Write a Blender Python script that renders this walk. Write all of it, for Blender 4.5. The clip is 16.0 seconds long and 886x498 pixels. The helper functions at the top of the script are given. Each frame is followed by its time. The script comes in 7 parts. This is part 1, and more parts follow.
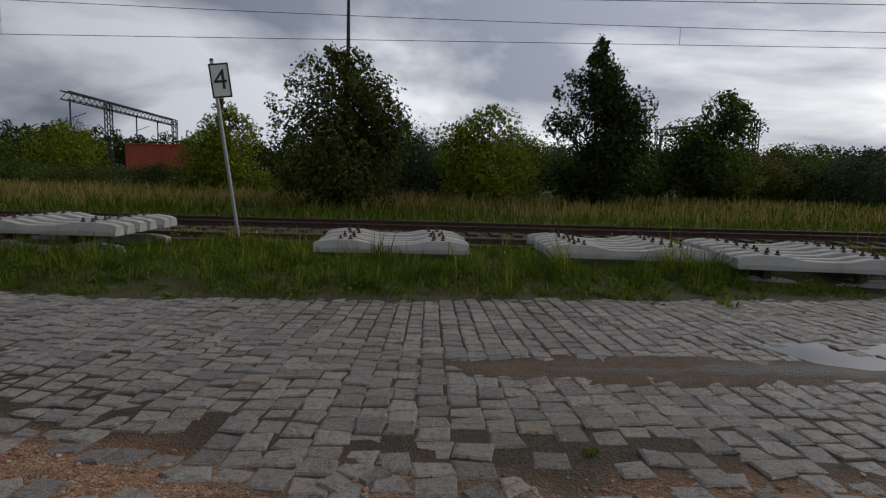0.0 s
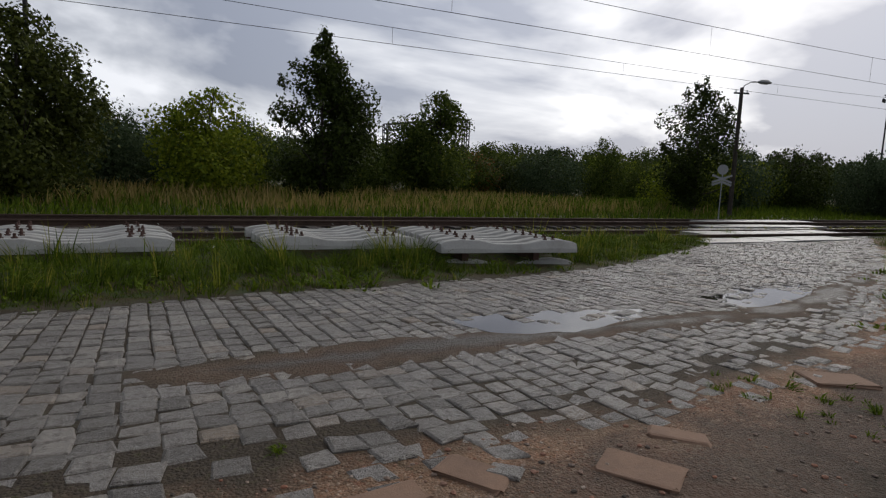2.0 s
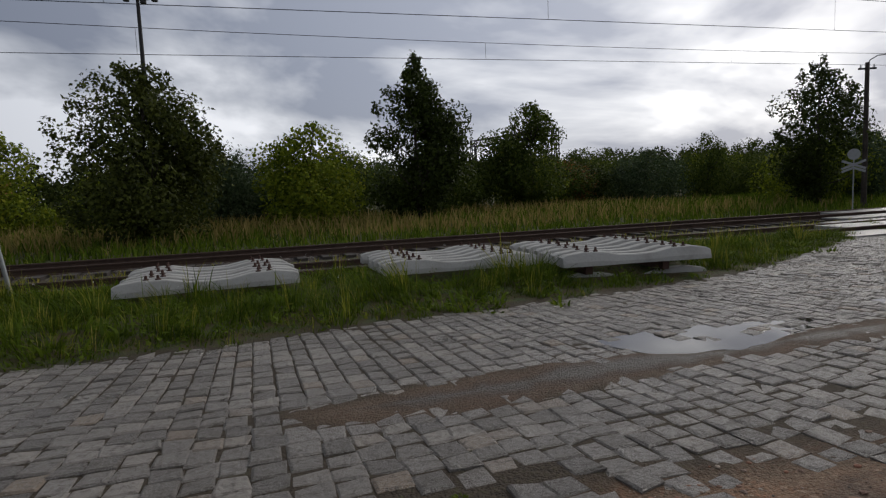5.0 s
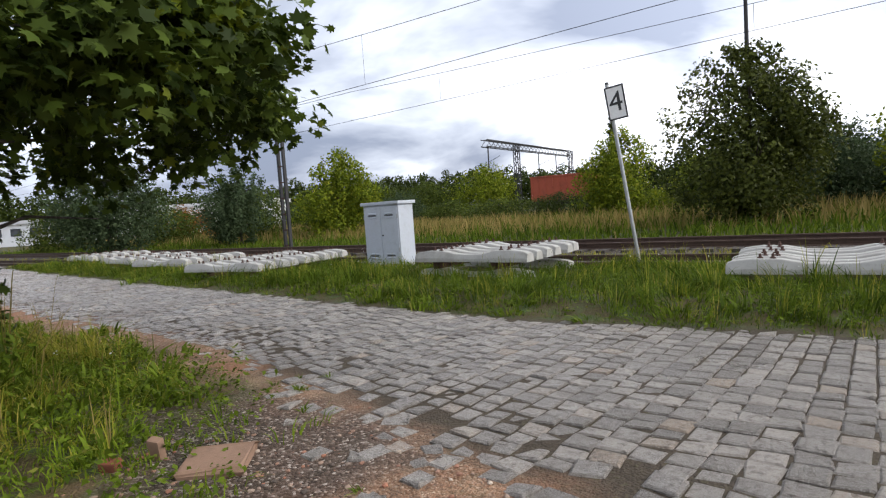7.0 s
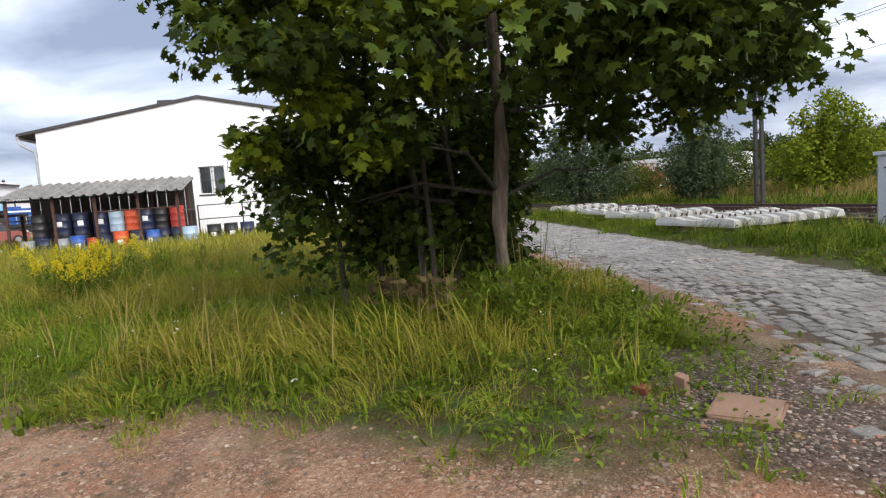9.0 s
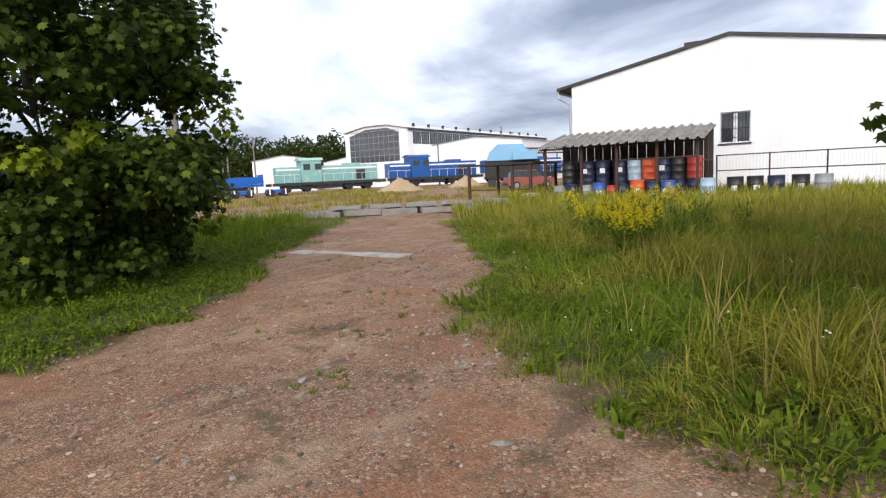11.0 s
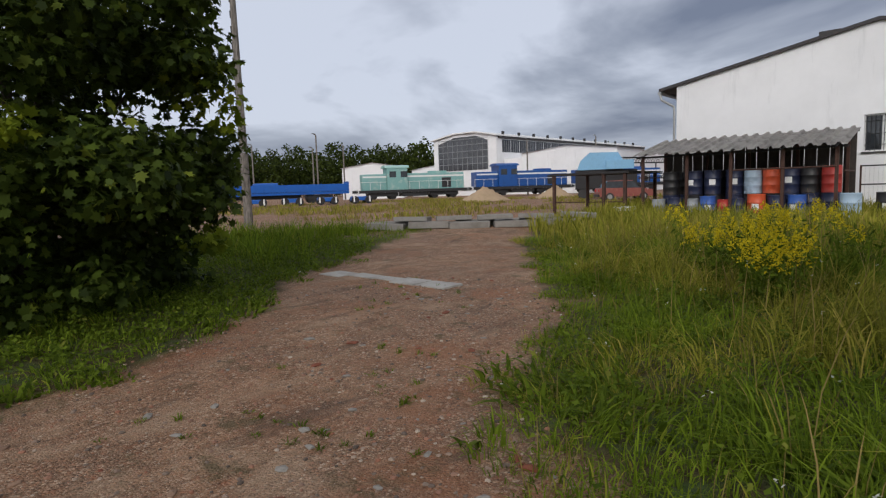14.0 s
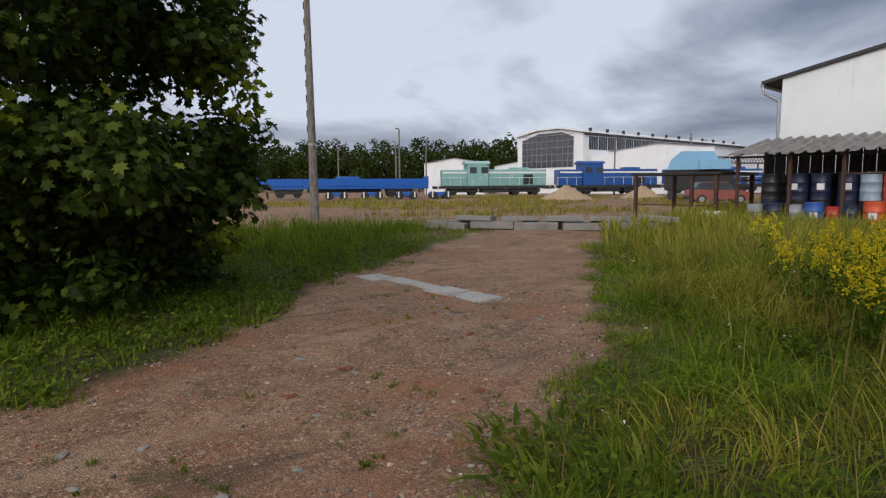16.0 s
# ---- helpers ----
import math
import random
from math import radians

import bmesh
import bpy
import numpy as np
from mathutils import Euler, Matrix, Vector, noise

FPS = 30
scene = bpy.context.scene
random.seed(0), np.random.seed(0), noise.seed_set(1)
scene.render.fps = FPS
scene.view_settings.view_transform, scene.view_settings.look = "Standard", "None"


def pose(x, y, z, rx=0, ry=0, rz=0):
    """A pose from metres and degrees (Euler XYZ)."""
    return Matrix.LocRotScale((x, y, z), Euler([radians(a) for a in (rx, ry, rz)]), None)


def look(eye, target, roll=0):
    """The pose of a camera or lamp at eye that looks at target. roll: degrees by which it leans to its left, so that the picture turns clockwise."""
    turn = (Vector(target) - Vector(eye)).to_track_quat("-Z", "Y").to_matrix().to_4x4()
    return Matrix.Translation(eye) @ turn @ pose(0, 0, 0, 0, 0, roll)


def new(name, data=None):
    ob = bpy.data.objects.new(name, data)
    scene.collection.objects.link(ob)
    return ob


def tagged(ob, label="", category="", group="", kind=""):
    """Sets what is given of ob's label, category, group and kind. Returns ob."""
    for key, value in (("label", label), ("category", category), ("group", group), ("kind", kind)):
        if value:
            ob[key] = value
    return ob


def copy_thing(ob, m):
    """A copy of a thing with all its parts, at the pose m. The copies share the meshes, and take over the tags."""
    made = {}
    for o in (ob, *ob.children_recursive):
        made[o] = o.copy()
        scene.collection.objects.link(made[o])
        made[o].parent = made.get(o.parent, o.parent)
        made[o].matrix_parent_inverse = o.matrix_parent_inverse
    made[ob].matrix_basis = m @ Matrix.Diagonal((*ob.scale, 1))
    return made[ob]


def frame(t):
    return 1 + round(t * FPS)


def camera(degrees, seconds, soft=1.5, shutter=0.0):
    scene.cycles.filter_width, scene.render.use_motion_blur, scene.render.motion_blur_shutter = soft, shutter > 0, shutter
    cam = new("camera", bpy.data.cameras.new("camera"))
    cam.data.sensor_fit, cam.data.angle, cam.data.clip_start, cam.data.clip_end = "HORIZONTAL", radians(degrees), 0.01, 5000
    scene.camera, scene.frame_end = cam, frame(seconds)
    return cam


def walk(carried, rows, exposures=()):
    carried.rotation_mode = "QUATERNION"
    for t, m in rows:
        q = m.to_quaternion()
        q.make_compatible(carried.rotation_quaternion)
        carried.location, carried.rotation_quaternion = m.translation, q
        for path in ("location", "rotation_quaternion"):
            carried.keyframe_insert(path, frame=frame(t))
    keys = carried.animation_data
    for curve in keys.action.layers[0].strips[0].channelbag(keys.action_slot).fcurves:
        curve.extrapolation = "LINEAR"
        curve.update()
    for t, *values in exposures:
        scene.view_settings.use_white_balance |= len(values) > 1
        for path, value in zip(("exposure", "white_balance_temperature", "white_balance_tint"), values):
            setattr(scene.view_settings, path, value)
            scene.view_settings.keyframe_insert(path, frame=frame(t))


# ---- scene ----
cam = camera(74.6, 16.0, 1.25)
METRES, EYE, TILT, LEAN, TURN = 7.7, 1.5, 0.0, -1.3, -2.3
ROWS = [
    (0.0, 0.0, 0.0, 0.0, 0.04, -7.0, -0.34),
    (0.5, 0.0111, 0.0002, 0.0011, -6.32, -7.14, -0.65),
    (1.0, 0.0238, 0.0018, 0.0005, -12.43, -7.24, -0.68),
    (1.5, 0.0363, 0.0028, 0.0005, -18.61, -7.36, -0.94),
    (2.0, 0.0441, 0.0024, -0.0008, -25.39, -7.52, -1.26),
    (2.5, 0.0437, 0.0046, -0.0001, -32.27, -7.65, -1.27),
    (3.0, 0.0375, 0.0131, 0.0017, -36.61, -7.67, -0.19),
    (3.2, 0.034, 0.0175, 0.0018, -37.63, -7.66, 0.45),
    (5.3, 0.0005, 0.0655, 0.0024, -9.57, -5.33, 3.97),
    (5.5, -0.0046, 0.0671, 0.0024, -4.19, -5.01, 4.13),
    (6.0, -0.0165, 0.0664, 0.0008, 10.05, -4.3, 4.55),
    (6.5, -0.0257, 0.0624, -0.0006, 23.97, -3.78, 4.84),
    (7.0, -0.0363, 0.0511, -0.0008, 37.06, -3.42, 5.02),
    (7.5, -0.0471, 0.032, 0.0001, 49.91, -2.99, 5.15),
    (8.0, -0.0516, 0.0168, -0.0001, 60.31, -2.88, 4.94),
    (8.5, -0.0542, 0.0041, -0.0004, 68.67, -3.11, 4.7),
    (9.0, -0.064, -0.0127, -0.002, 79.51, -4.1, 4.36),
    (9.5, -0.1021, -0.0382, -0.0073, 93.12, -5.23, 3.37),
    (10.0, -0.1598, -0.0892, -0.0068, 107.81, -6.08, 3.15),
    (10.2, -0.183, -0.11, -0.006, 112.48, -6.13, 2.85),
    (12.3, -0.396, -0.29, 0.002, 131.79, -5.19, 1.49),
    (12.5, -0.4144, -0.2978, 0.0027, 131.87, -5.02, 1.44),
    (13.0, -0.4606, -0.3118, 0.0025, 132.51, -5.03, 1.37),
    (13.5, -0.515, -0.3187, 0.0059, 133.42, -5.02, 1.15),
    (14.0, -0.5634, -0.3326, 0.0017, 134.02, -4.92, 0.89),
    (14.5, -0.6102, -0.3419, 0.0011, 136.23, -5.16, 0.62),
    (15.0, -0.6543, -0.348, 0.0064, 138.11, -5.33, -0.03),
    (15.5, -0.6848, -0.3617, 0.0067, 139.86, -5.38, -0.29),
    (16.0, -0.7129, -0.3737, 0.0088, 142.34, -5.29, -0.61),
]
EXPOSURES = [(0.0, -0.28), (0.5, -0.5), (1.0, -0.42), (2.0, -0.15), (3.2, 0.15), (5.3, -0.25), (5.6, -0.05), (6.3, 0.65), (7.0, 1.25), (9.0, 1.45), (9.6, 1.65), (10.2, 1.75), (11.4, 0.75), (12.3, 0.35), (14.4, 0.33), (15.0, 0.55), (16.0, 0.4)]
walk(cam, [(t, pose(0, 0, EYE, TILT, LEAN, TURN) @ pose(METRES * x, METRES * y, METRES * z, 90 + pitch, roll, yaw)) for t, x, y, z, yaw, pitch, roll in ROWS], EXPOSURES)

# ---- world and sun ----
SUN_AZ, SUN_EL = 58.0, 32.0
world = bpy.data.worlds.new("overcast")
scene.world = world
world.use_nodes = True
wn, wl = world.node_tree.nodes, world.node_tree.links
wn.clear()


def wnode(kind, **kw):
    n = wn.new(kind)
    for k, v in kw.items():
        if k == "noise_type": n.noise_type = v
        elif k == "operation": n.operation = v
        elif k == "blend_type": n.blend_type = v
        elif k == "data_type": n.data_type = v
        elif k == "location": n.location = v
        else: n.inputs[k].default_value = v
    return n


def sky():
    out = wn.new("ShaderNodeOutputWorld")
    tc = wn.new("ShaderNodeTexCoord")
    nish = wn.new("ShaderNodeTexSky")
    nish.sky_type = "NISHITA"
    nish.sun_disc = False
    nish.sun_elevation, nish.sun_rotation = radians(SUN_EL), radians(SUN_AZ)
    nish.dust_density = 3.0
    clear = wnode("ShaderNodeBackground", Strength=0.08)
    wl.new(nish.outputs[0], clear.inputs["Color"])
    # clouds: direction flattened towards the horizon so that they lie in layers
    sep = wn.new("ShaderNodeSeparateXYZ")
    wl.new(tc.outputs["Generated"], sep.inputs[0])
    zup = wnode("ShaderNodeMath", operation="MAXIMUM"); zup.inputs[1].default_value = 0.0
    wl.new(sep.outputs[2], zup.inputs[0])
    den = wnode("ShaderNodeMath", operation="ADD"); den.inputs[1].default_value = 0.28
    wl.new(zup.outputs[0], den.inputs[0])
    inv = wnode("ShaderNodeMath", operation="DIVIDE"); inv.inputs[0].default_value = 1.0
    wl.new(den.outputs[0], inv.inputs[1])
    flat = wnode("ShaderNodeVectorMath", operation="MULTIPLY"); flat.inputs[1].default_value = (1, 1, 0.35)
    wl.new(tc.outputs["Generated"], flat.inputs[0])
    scl = wnode("ShaderNodeVectorMath", operation="SCALE")
    wl.new(flat.outputs[0], scl.inputs[0]); wl.new(inv.outputs[0], scl.inputs["Scale"])
    off = wnode("ShaderNodeVectorMath", operation="ADD"); off.inputs[1].default_value = (2.35, 0.55, 0.3)
    wl.new(scl.outputs[0], off.inputs[0])
    big = wnode("ShaderNodeTexNoise", Scale=0.95, Detail=6.0, Roughness=0.52, Distortion=0.35)
    wl.new(off.outputs[0], big.inputs["Vector"])
    ramp = wn.new("ShaderNodeValToRGB")
    e = ramp.color_ramp.elements
    e[0].position, e[0].color = 0.40, (0.25, 0.28, 0.36, 1)
    e[1].position, e[1].color = 0.60, (0.9, 0.93, 1.0, 1)
    m = e.new(0.5); m.color = (0.51, 0.54, 0.61, 1)
    wl.new(big.outputs[0], ramp.inputs[0])
    # the brightness of thinner cloud before the sun
    dot = wnode("ShaderNodeVectorMath", operation="DOT_PRODUCT")
    a, el = radians(SUN_AZ), radians(SUN_EL)
    dot.inputs[1].default_value = (math.sin(a) * math.cos(el), math.cos(a) * math.cos(el), math.sin(el))
    wl.new(tc.outputs["Generated"], dot.inputs[0])
    lift = wnode("ShaderNodeMapRange"); lift.inputs["From Min"].default_value = -0.4; lift.inputs["From Max"].default_value = 1.0
    wl.new(dot.outputs["Value"], lift.inputs["Value"])
    gain = wnode("ShaderNodeMath", operation="MULTIPLY_ADD"); gain.inputs[1].default_value = 1.65; gain.inputs[2].default_value = 0.6
    sq = wnode("ShaderNodeMath", operation="POWER"); sq.inputs[1].default_value = 2.4
    wl.new(lift.outputs[0], sq.inputs[0]); wl.new(sq.outputs[0], gain.inputs[0])
    mul = wnode("ShaderNodeVectorMath", operation="SCALE")
    wl.new(ramp.outputs[0], mul.inputs[0]); wl.new(gain.outputs[0], mul.inputs["Scale"])
    tint = wnode("ShaderNodeMix", data_type="RGBA")
    tint.inputs[6].default_value, tint.inputs[7].default_value = (0.95, 0.99, 1.08, 1), (1.04, 1.0, 0.93, 1)
    wl.new(lift.outputs[0], tint.inputs[0])
    hue = wnode("ShaderNodeVectorMath", operation="MULTIPLY")
    wl.new(mul.outputs[0], hue.inputs[0]); wl.new(tint.outputs[2], hue.inputs[1])
    mul = hue
    # unseen sky overhead dimmed against the horizon, so less light reaches the ground
    top = wnode("ShaderNodeMapRange"); top.inputs["From Min"].default_value = 0.3; top.inputs["From Max"].default_value = 0.95
    top.inputs["To Min"].default_value = 1.0; top.inputs["To Max"].default_value = 0.5
    wl.new(zup.outputs[0], top.inputs["Value"])
    mul2 = wnode("ShaderNodeVectorMath", operation="SCALE")
    wl.new(mul.outputs[0], mul2.inputs[0]); wl.new(top.outputs[0], mul2.inputs["Scale"])
    mul = mul2
    cloud = wnode("ShaderNodeBackground", Strength=1.0)
    wl.new(mul.outputs[0], cloud.inputs["Color"])
    mix = wn.new("ShaderNodeMixShader")
    mix.inputs[0].default_value = 0.9
    wl.new(clear.outputs[0], mix.inputs[1]); wl.new(cloud.outputs[0], mix.inputs[2])
    wl.new(mix.outputs[0], out.inputs[0])


sky()
sun = new("sun", bpy.data.lights.new("sun", "SUN"))
sun.data.energy, sun.data.angle, sun.data.color = 0.95, radians(20), (1.0, 0.95, 0.88)
sun.matrix_world = look((60 * math.sin(radians(SUN_AZ)), 60 * math.cos(radians(SUN_AZ)), 60 * math.tan(radians(SUN_EL))), (0, 0, 0))

# ---- materials ----


class Mat:
    """A small builder of node materials."""

    def __init__(self, name, rough=0.8, metal=0.0, spec=0.5):
        self.m = bpy.data.materials.new(name)
        self.m.use_nodes = True
        self.n, self.l = self.m.node_tree.nodes, self.m.node_tree.links
        self.b = self.n["Principled BSDF"]
        self.b.inputs["Roughness"].default_value = rough
        self.b.inputs["Metallic"].default_value = metal
        self.b.inputs["Specular IOR Level"].default_value = spec
        self.tc = self.n.new("ShaderNodeTexCoord")

    def coord(self, world_space=False):
        if world_space:
            return self.n.new("ShaderNodeNewGeometry").outputs["Position"]
        return self.tc.outputs["Object"]

    def noise(self, scale, detail=4.0, rough=0.55, vec=None, stretch=None):
        n = self.n.new("ShaderNodeTexNoise")
        n.inputs["Scale"].default_value, n.inputs["Detail"].default_value, n.inputs["Roughness"].default_value = scale, detail, rough
        vec = vec if vec is not None else self.coord()
        if stretch:
            mp = self.n.new("ShaderNodeVectorMath"); mp.operation = "MULTIPLY"
            mp.inputs[1].default_value = stretch
            self.l.new(vec, mp.inputs[0]); vec = mp.outputs[0]
        self.l.new(vec, n.inputs["Vector"])
        return n.outputs[0]

    def cells(self, scale, vec):
        """A random value for each grain of gravel."""
        v = self.n.new("ShaderNodeTexVoronoi"); v.inputs["Scale"].default_value = scale
        self.l.new(vec, v.inputs["Vector"])
        s = self.n.new("ShaderNodeSeparateColor"); self.l.new(v.outputs["Color"], s.inputs[0])
        return s.outputs[0], v.outputs["Distance"]

    def ramp(self, fac, stops):
        r = self.n.new("ShaderNodeValToRGB")
        e = r.color_ramp.elements
        e[0].position, e[0].color = stops[0][0], (*stops[0][1], 1)
        e[1].position, e[1].color = stops[-1][0], (*stops[-1][1], 1)
        for p, c in stops[1:-1]:
            k = e.new(p); k.color = (*c, 1)
        self.l.new(fac, r.inputs[0])
        return r.outputs[0]

    def value(self, fac, a, b, lo=0.0, hi=1.0):
        r = self.n.new("ShaderNodeMapRange")
        r.inputs["From Min"].default_value, r.inputs["From Max"].default_value = lo, hi
        r.inputs["To Min"].default_value, r.inputs["To Max"].default_value = a, b
        self.l.new(fac, r.inputs["Value"])
        return r.outputs[0]

    def mix(self, fac, a, b, blend="MIX"):
        x = self.n.new("ShaderNodeMix")
        x.data_type, x.blend_type = "RGBA", blend
        if isinstance(fac, (int, float)): x.inputs[0].default_value = fac
        else: self.l.new(fac, x.inputs[0])
        for i, v in ((6, a), (7, b)):
            if isinstance(v, tuple): x.inputs[i].default_value = (*v, 1)
            else: self.l.new(v, x.inputs[i])
        return x.outputs[2]

    def random(self, island=False):
        if island:
            return self.n.new("ShaderNodeNewGeometry").outputs["Random Per Island"]
        return self.n.new("ShaderNodeObjectInfo").outputs["Random"]

    def attr(self, name):
        a = self.n.new("ShaderNodeAttribute"); a.attribute_name = name
        s = self.n.new("ShaderNodeSeparateColor")
        self.l.new(a.outputs["Color"], s.inputs[0])
        return s.outputs

    def math(self, op, a, b):
        x = self.n.new("ShaderNodeMath"); x.operation = op
        for i, v in ((0, a), (1, b)):
            if isinstance(v, (int, float)): x.inputs[i].default_value = v
            else: self.l.new(v, x.inputs[i])
        return x.outputs[0]

    def color(self, v):
        if isinstance(v, tuple): self.b.inputs["Base Color"].default_value = (*v, 1)
        else: self.l.new(v, self.b.inputs["Base Color"])
        return self

    def rough(self, v):
        self.l.new(v, self.b.inputs["Roughness"]); return self

    def bump(self, h, strength=0.4, dist=0.01):
        b = self.n.new("ShaderNodeBump")
        b.inputs["Strength"].default_value, b.inputs["Distance"].default_value = strength, dist
        self.l.new(h, b.inputs["Height"]); self.l.new(b.outputs[0], self.b.inputs["Normal"])
        return self


def painted(name, base, rough=0.5, wear=(0.16, 0.09, 0.06), amount=0.35, metal=0.0, scale=6.0):
    m = Mat(name, rough, metal)
    n1, n2 = m.noise(scale, 6, 0.65), m.noise(scale * 6, 4)
    c = m.mix(m.value(n2, 0, 0.35, 0.3, 0.8), base, tuple(v * 0.62 for v in base))
    c = m.mix(m.value(n1, 0, amount, 0.52, 0.72), c, wear)
    m.color(c).rough(m.value(n1, rough - 0.12, rough + 0.2)).bump(n2, 0.15, 0.004)
    return m.m


def leaf_mat(name, dark, light, yellow=None, share=0.06, rough=0.5, trans=0.35):
    m = Mat(name, rough + 0.15, 0, 0.1)
    r = m.random(True)
    stops = [(0.0, dark), (1.0 - share - 0.25, light)]
    if yellow: stops += [(1.0 - share, light), (1.0, yellow)]
    else: stops += [(1.0, tuple(v * 1.25 for v in light))]
    c = m.ramp(r, stops)
    c = m.mix(m.value(m.noise(1.3, 3, 0.5, m.coord(True)), 0, 0.45, 0.35, 0.7), c, tuple(v * 0.6 for v in dark))
    m.color(c)
    t = m.n.new("ShaderNodeBsdfTranslucent")
    m.l.new(c, t.inputs[0])
    mx = m.n.new("ShaderNodeMixShader"); mx.inputs[0].default_value = trans
    m.l.new(m.b.outputs[0], mx.inputs[1]); m.l.new(t.outputs[0], mx.inputs[2])
    m.l.new(mx.outputs[0], m.n["Material Output"].inputs[0])
    return m.m


def ground_mat():
    m = Mat("soil", 0.9, 0, 0.2)
    P = m.coord(True)
    z = m.attr("zone")
    big, mid, fine, grit = m.noise(0.55, 4, 0.6, P), m.noise(3.2, 5, 0.6, P), m.noise(26, 5, 0.7, P), m.noise(95, 3, 0.6, P)
    dirt = m.ramp(mid, [(0.3, (0.135, 0.078, 0.047)), (0.5, (0.25, 0.152, 0.098)), (0.7, (0.39, 0.265, 0.185))])
    dirt = m.mix(m.value(big, 0, 0.8, 0.42, 0.6), dirt, (0.15, 0.1, 0.075))
    dirt = m.mix(m.value(grit, 0, 0.9, 0.56, 0.64), dirt, (0.52, 0.44, 0.38))
    dirt = m.mix(m.value(fine, 0, 0.8, 0.52, 0.66), dirt, (0.075, 0.05, 0.038))
    grain, gd = m.cells(55, P)
    grain2, gd2 = m.cells(24, P)
    patch = m.value(m.noise(1.5, 4, 0.6, P), 0, 1, 0.4, 0.6)
    stone = m.ramp(grain, [(0.0, (0.06, 0.04, 0.03)), (0.35, (0.17, 0.105, 0.075)), (0.6, (0.3, 0.19, 0.135)), (0.8, (0.33, 0.16, 0.1)), (0.93, (0.46, 0.35, 0.28)), (1.0, (0.6, 0.53, 0.46))])
    dirt = m.mix(m.math("MULTIPLY", m.value(gd, 0.95, 0.35, 0.2, 0.6), m.value(patch, 0.5, 1.0)), dirt, stone)
    big2 = m.ramp(grain2, [(0.0, (0.07, 0.05, 0.04)), (0.5, (0.22, 0.14, 0.1)), (1.0, (0.44, 0.34, 0.27))])
    dirt = m.mix(m.math("MULTIPLY", m.value(grain2, 0, 0.8, 0.8, 0.82), m.value(gd2, 1.0, 0.0, 0.3, 0.5)), dirt, big2)
    brick = m.noise(9, 4, 0.7, P)
    dirt = m.mix(m.value(brick, 0, 0.6, 0.58, 0.7), dirt, (0.27, 0.11, 0.065))
    pale = m.noise(1.1, 5, 0.65, P, (1, 1.6, 1))
    dirt = m.mix(m.value(pale, 0, 0.6, 0.53, 0.66), dirt, (0.36, 0.275, 0.21))
    red = m.noise(0.8, 5, 0.65, P)
    dirt = m.mix(m.value(red, 0, 0.6, 0.52, 0.64), dirt, (0.25, 0.115, 0.065))
    streak = m.noise(1.7, 6, 0.7, P, (0.5, 1.5, 1))
    dirt = m.mix(m.value(streak, 0, 0.65, 0.56, 0.66), dirt, (0.09, 0.065, 0.052))
    tread = m.noise(2.1, 5, 0.7, P, (1.4, 1, 1))
    dirt = m.mix(m.value(tread, 0, 0.75, 0.57, 0.68), dirt, (0.085, 0.075, 0.042))
    dirt = m.mix(1.0, dirt, (1.05, 0.97, 0.86), "MULTIPLY")
    soil = m.ramp(fine, [(0.3, (0.035, 0.027, 0.014)), (0.5, (0.07, 0.055, 0.024)), (0.75, (0.115, 0.095, 0.035))])
    moss = m.mix(m.value(mid, 0, 1, 0.45, 0.65), soil, (0.055, 0.085, 0.025))
    ballast = m.ramp(grain, [(0.0, (0.02, 0.016, 0.014)), (0.55, (0.06, 0.048, 0.04)), (0.85, (0.14, 0.115, 0.1)), (1.0, (0.42, 0.38, 0.34))])
    c = m.mix(z[0], moss, dirt)
    c = m.mix(z[2], c, ballast)
    mud = m.ramp(fine, [(0.3, (0.05, 0.042, 0.035)), (0.7, (0.11, 0.092, 0.077))])
    c = m.mix(z[1], c, mud)
    al = m.n.new("ShaderNodeAttribute"); al.attribute_name = "zone"
    joint = m.ramp(fine, [(0.3, (0.035, 0.028, 0.02)), (0.55, (0.075, 0.058, 0.042)), (0.75, (0.07, 0.075, 0.03))])
    c = m.mix(m.math("SUBTRACT", 1.0, al.outputs["Alpha"]), c, joint)
    m.color(c)
    wet = m.value(z[1], 0, 0.4, 0.78, 1.0)
    m.rough(m.math("SUBTRACT", m.value(mid, 0.92, 0.72), wet))
    h = m.math("ADD", m.math("MULTIPLY", fine, 0.6), m.math("SUBTRACT", m.math("MULTIPLY", grit, 0.25), m.math("MULTIPLY", gd, 0.4)))
    m.bump(h, 0.9, 0.035)
    return m.m


def cobble_mat(name="granite_sett", island=True):
    m = Mat(name, 0.5, 0, 0.5)
    P = m.coord(True)
    r = m.random(island)
    c = m.ramp(r, [(0.0, (0.12, 0.104, 0.09)), (0.35, (0.2, 0.178, 0.158)), (0.7, (0.27, 0.243, 0.217)), (0.93, (0.34, 0.302, 0.265)), (1.0, (0.27, 0.2, 0.14))])
    g1, g2, g3 = m.noise(130, 3, 0.7, P), m.noise(22, 4, 0.6, P), m.noise(0.8, 4, 0.6, P)
    c = m.mix(m.value(g1, 0, 0.75, 0.52, 0.64), c, (0.42, 0.4, 0.375))
    c = m.mix(m.value(g2, 0, 0.75, 0.5, 0.68), c, (0.085, 0.066, 0.05))
    c = m.mix(m.value(g3, 0, 0.5, 0.5, 0.7), c, (0.13, 0.115, 0.10))
    m.color(c).rough(m.value(g3, 0.26, 0.44, 0.35, 0.7)).bump(m.math("ADD", g1, m.math("MULTIPLY", g2, 2.0)), 0.9, 0.02)
    return m.m


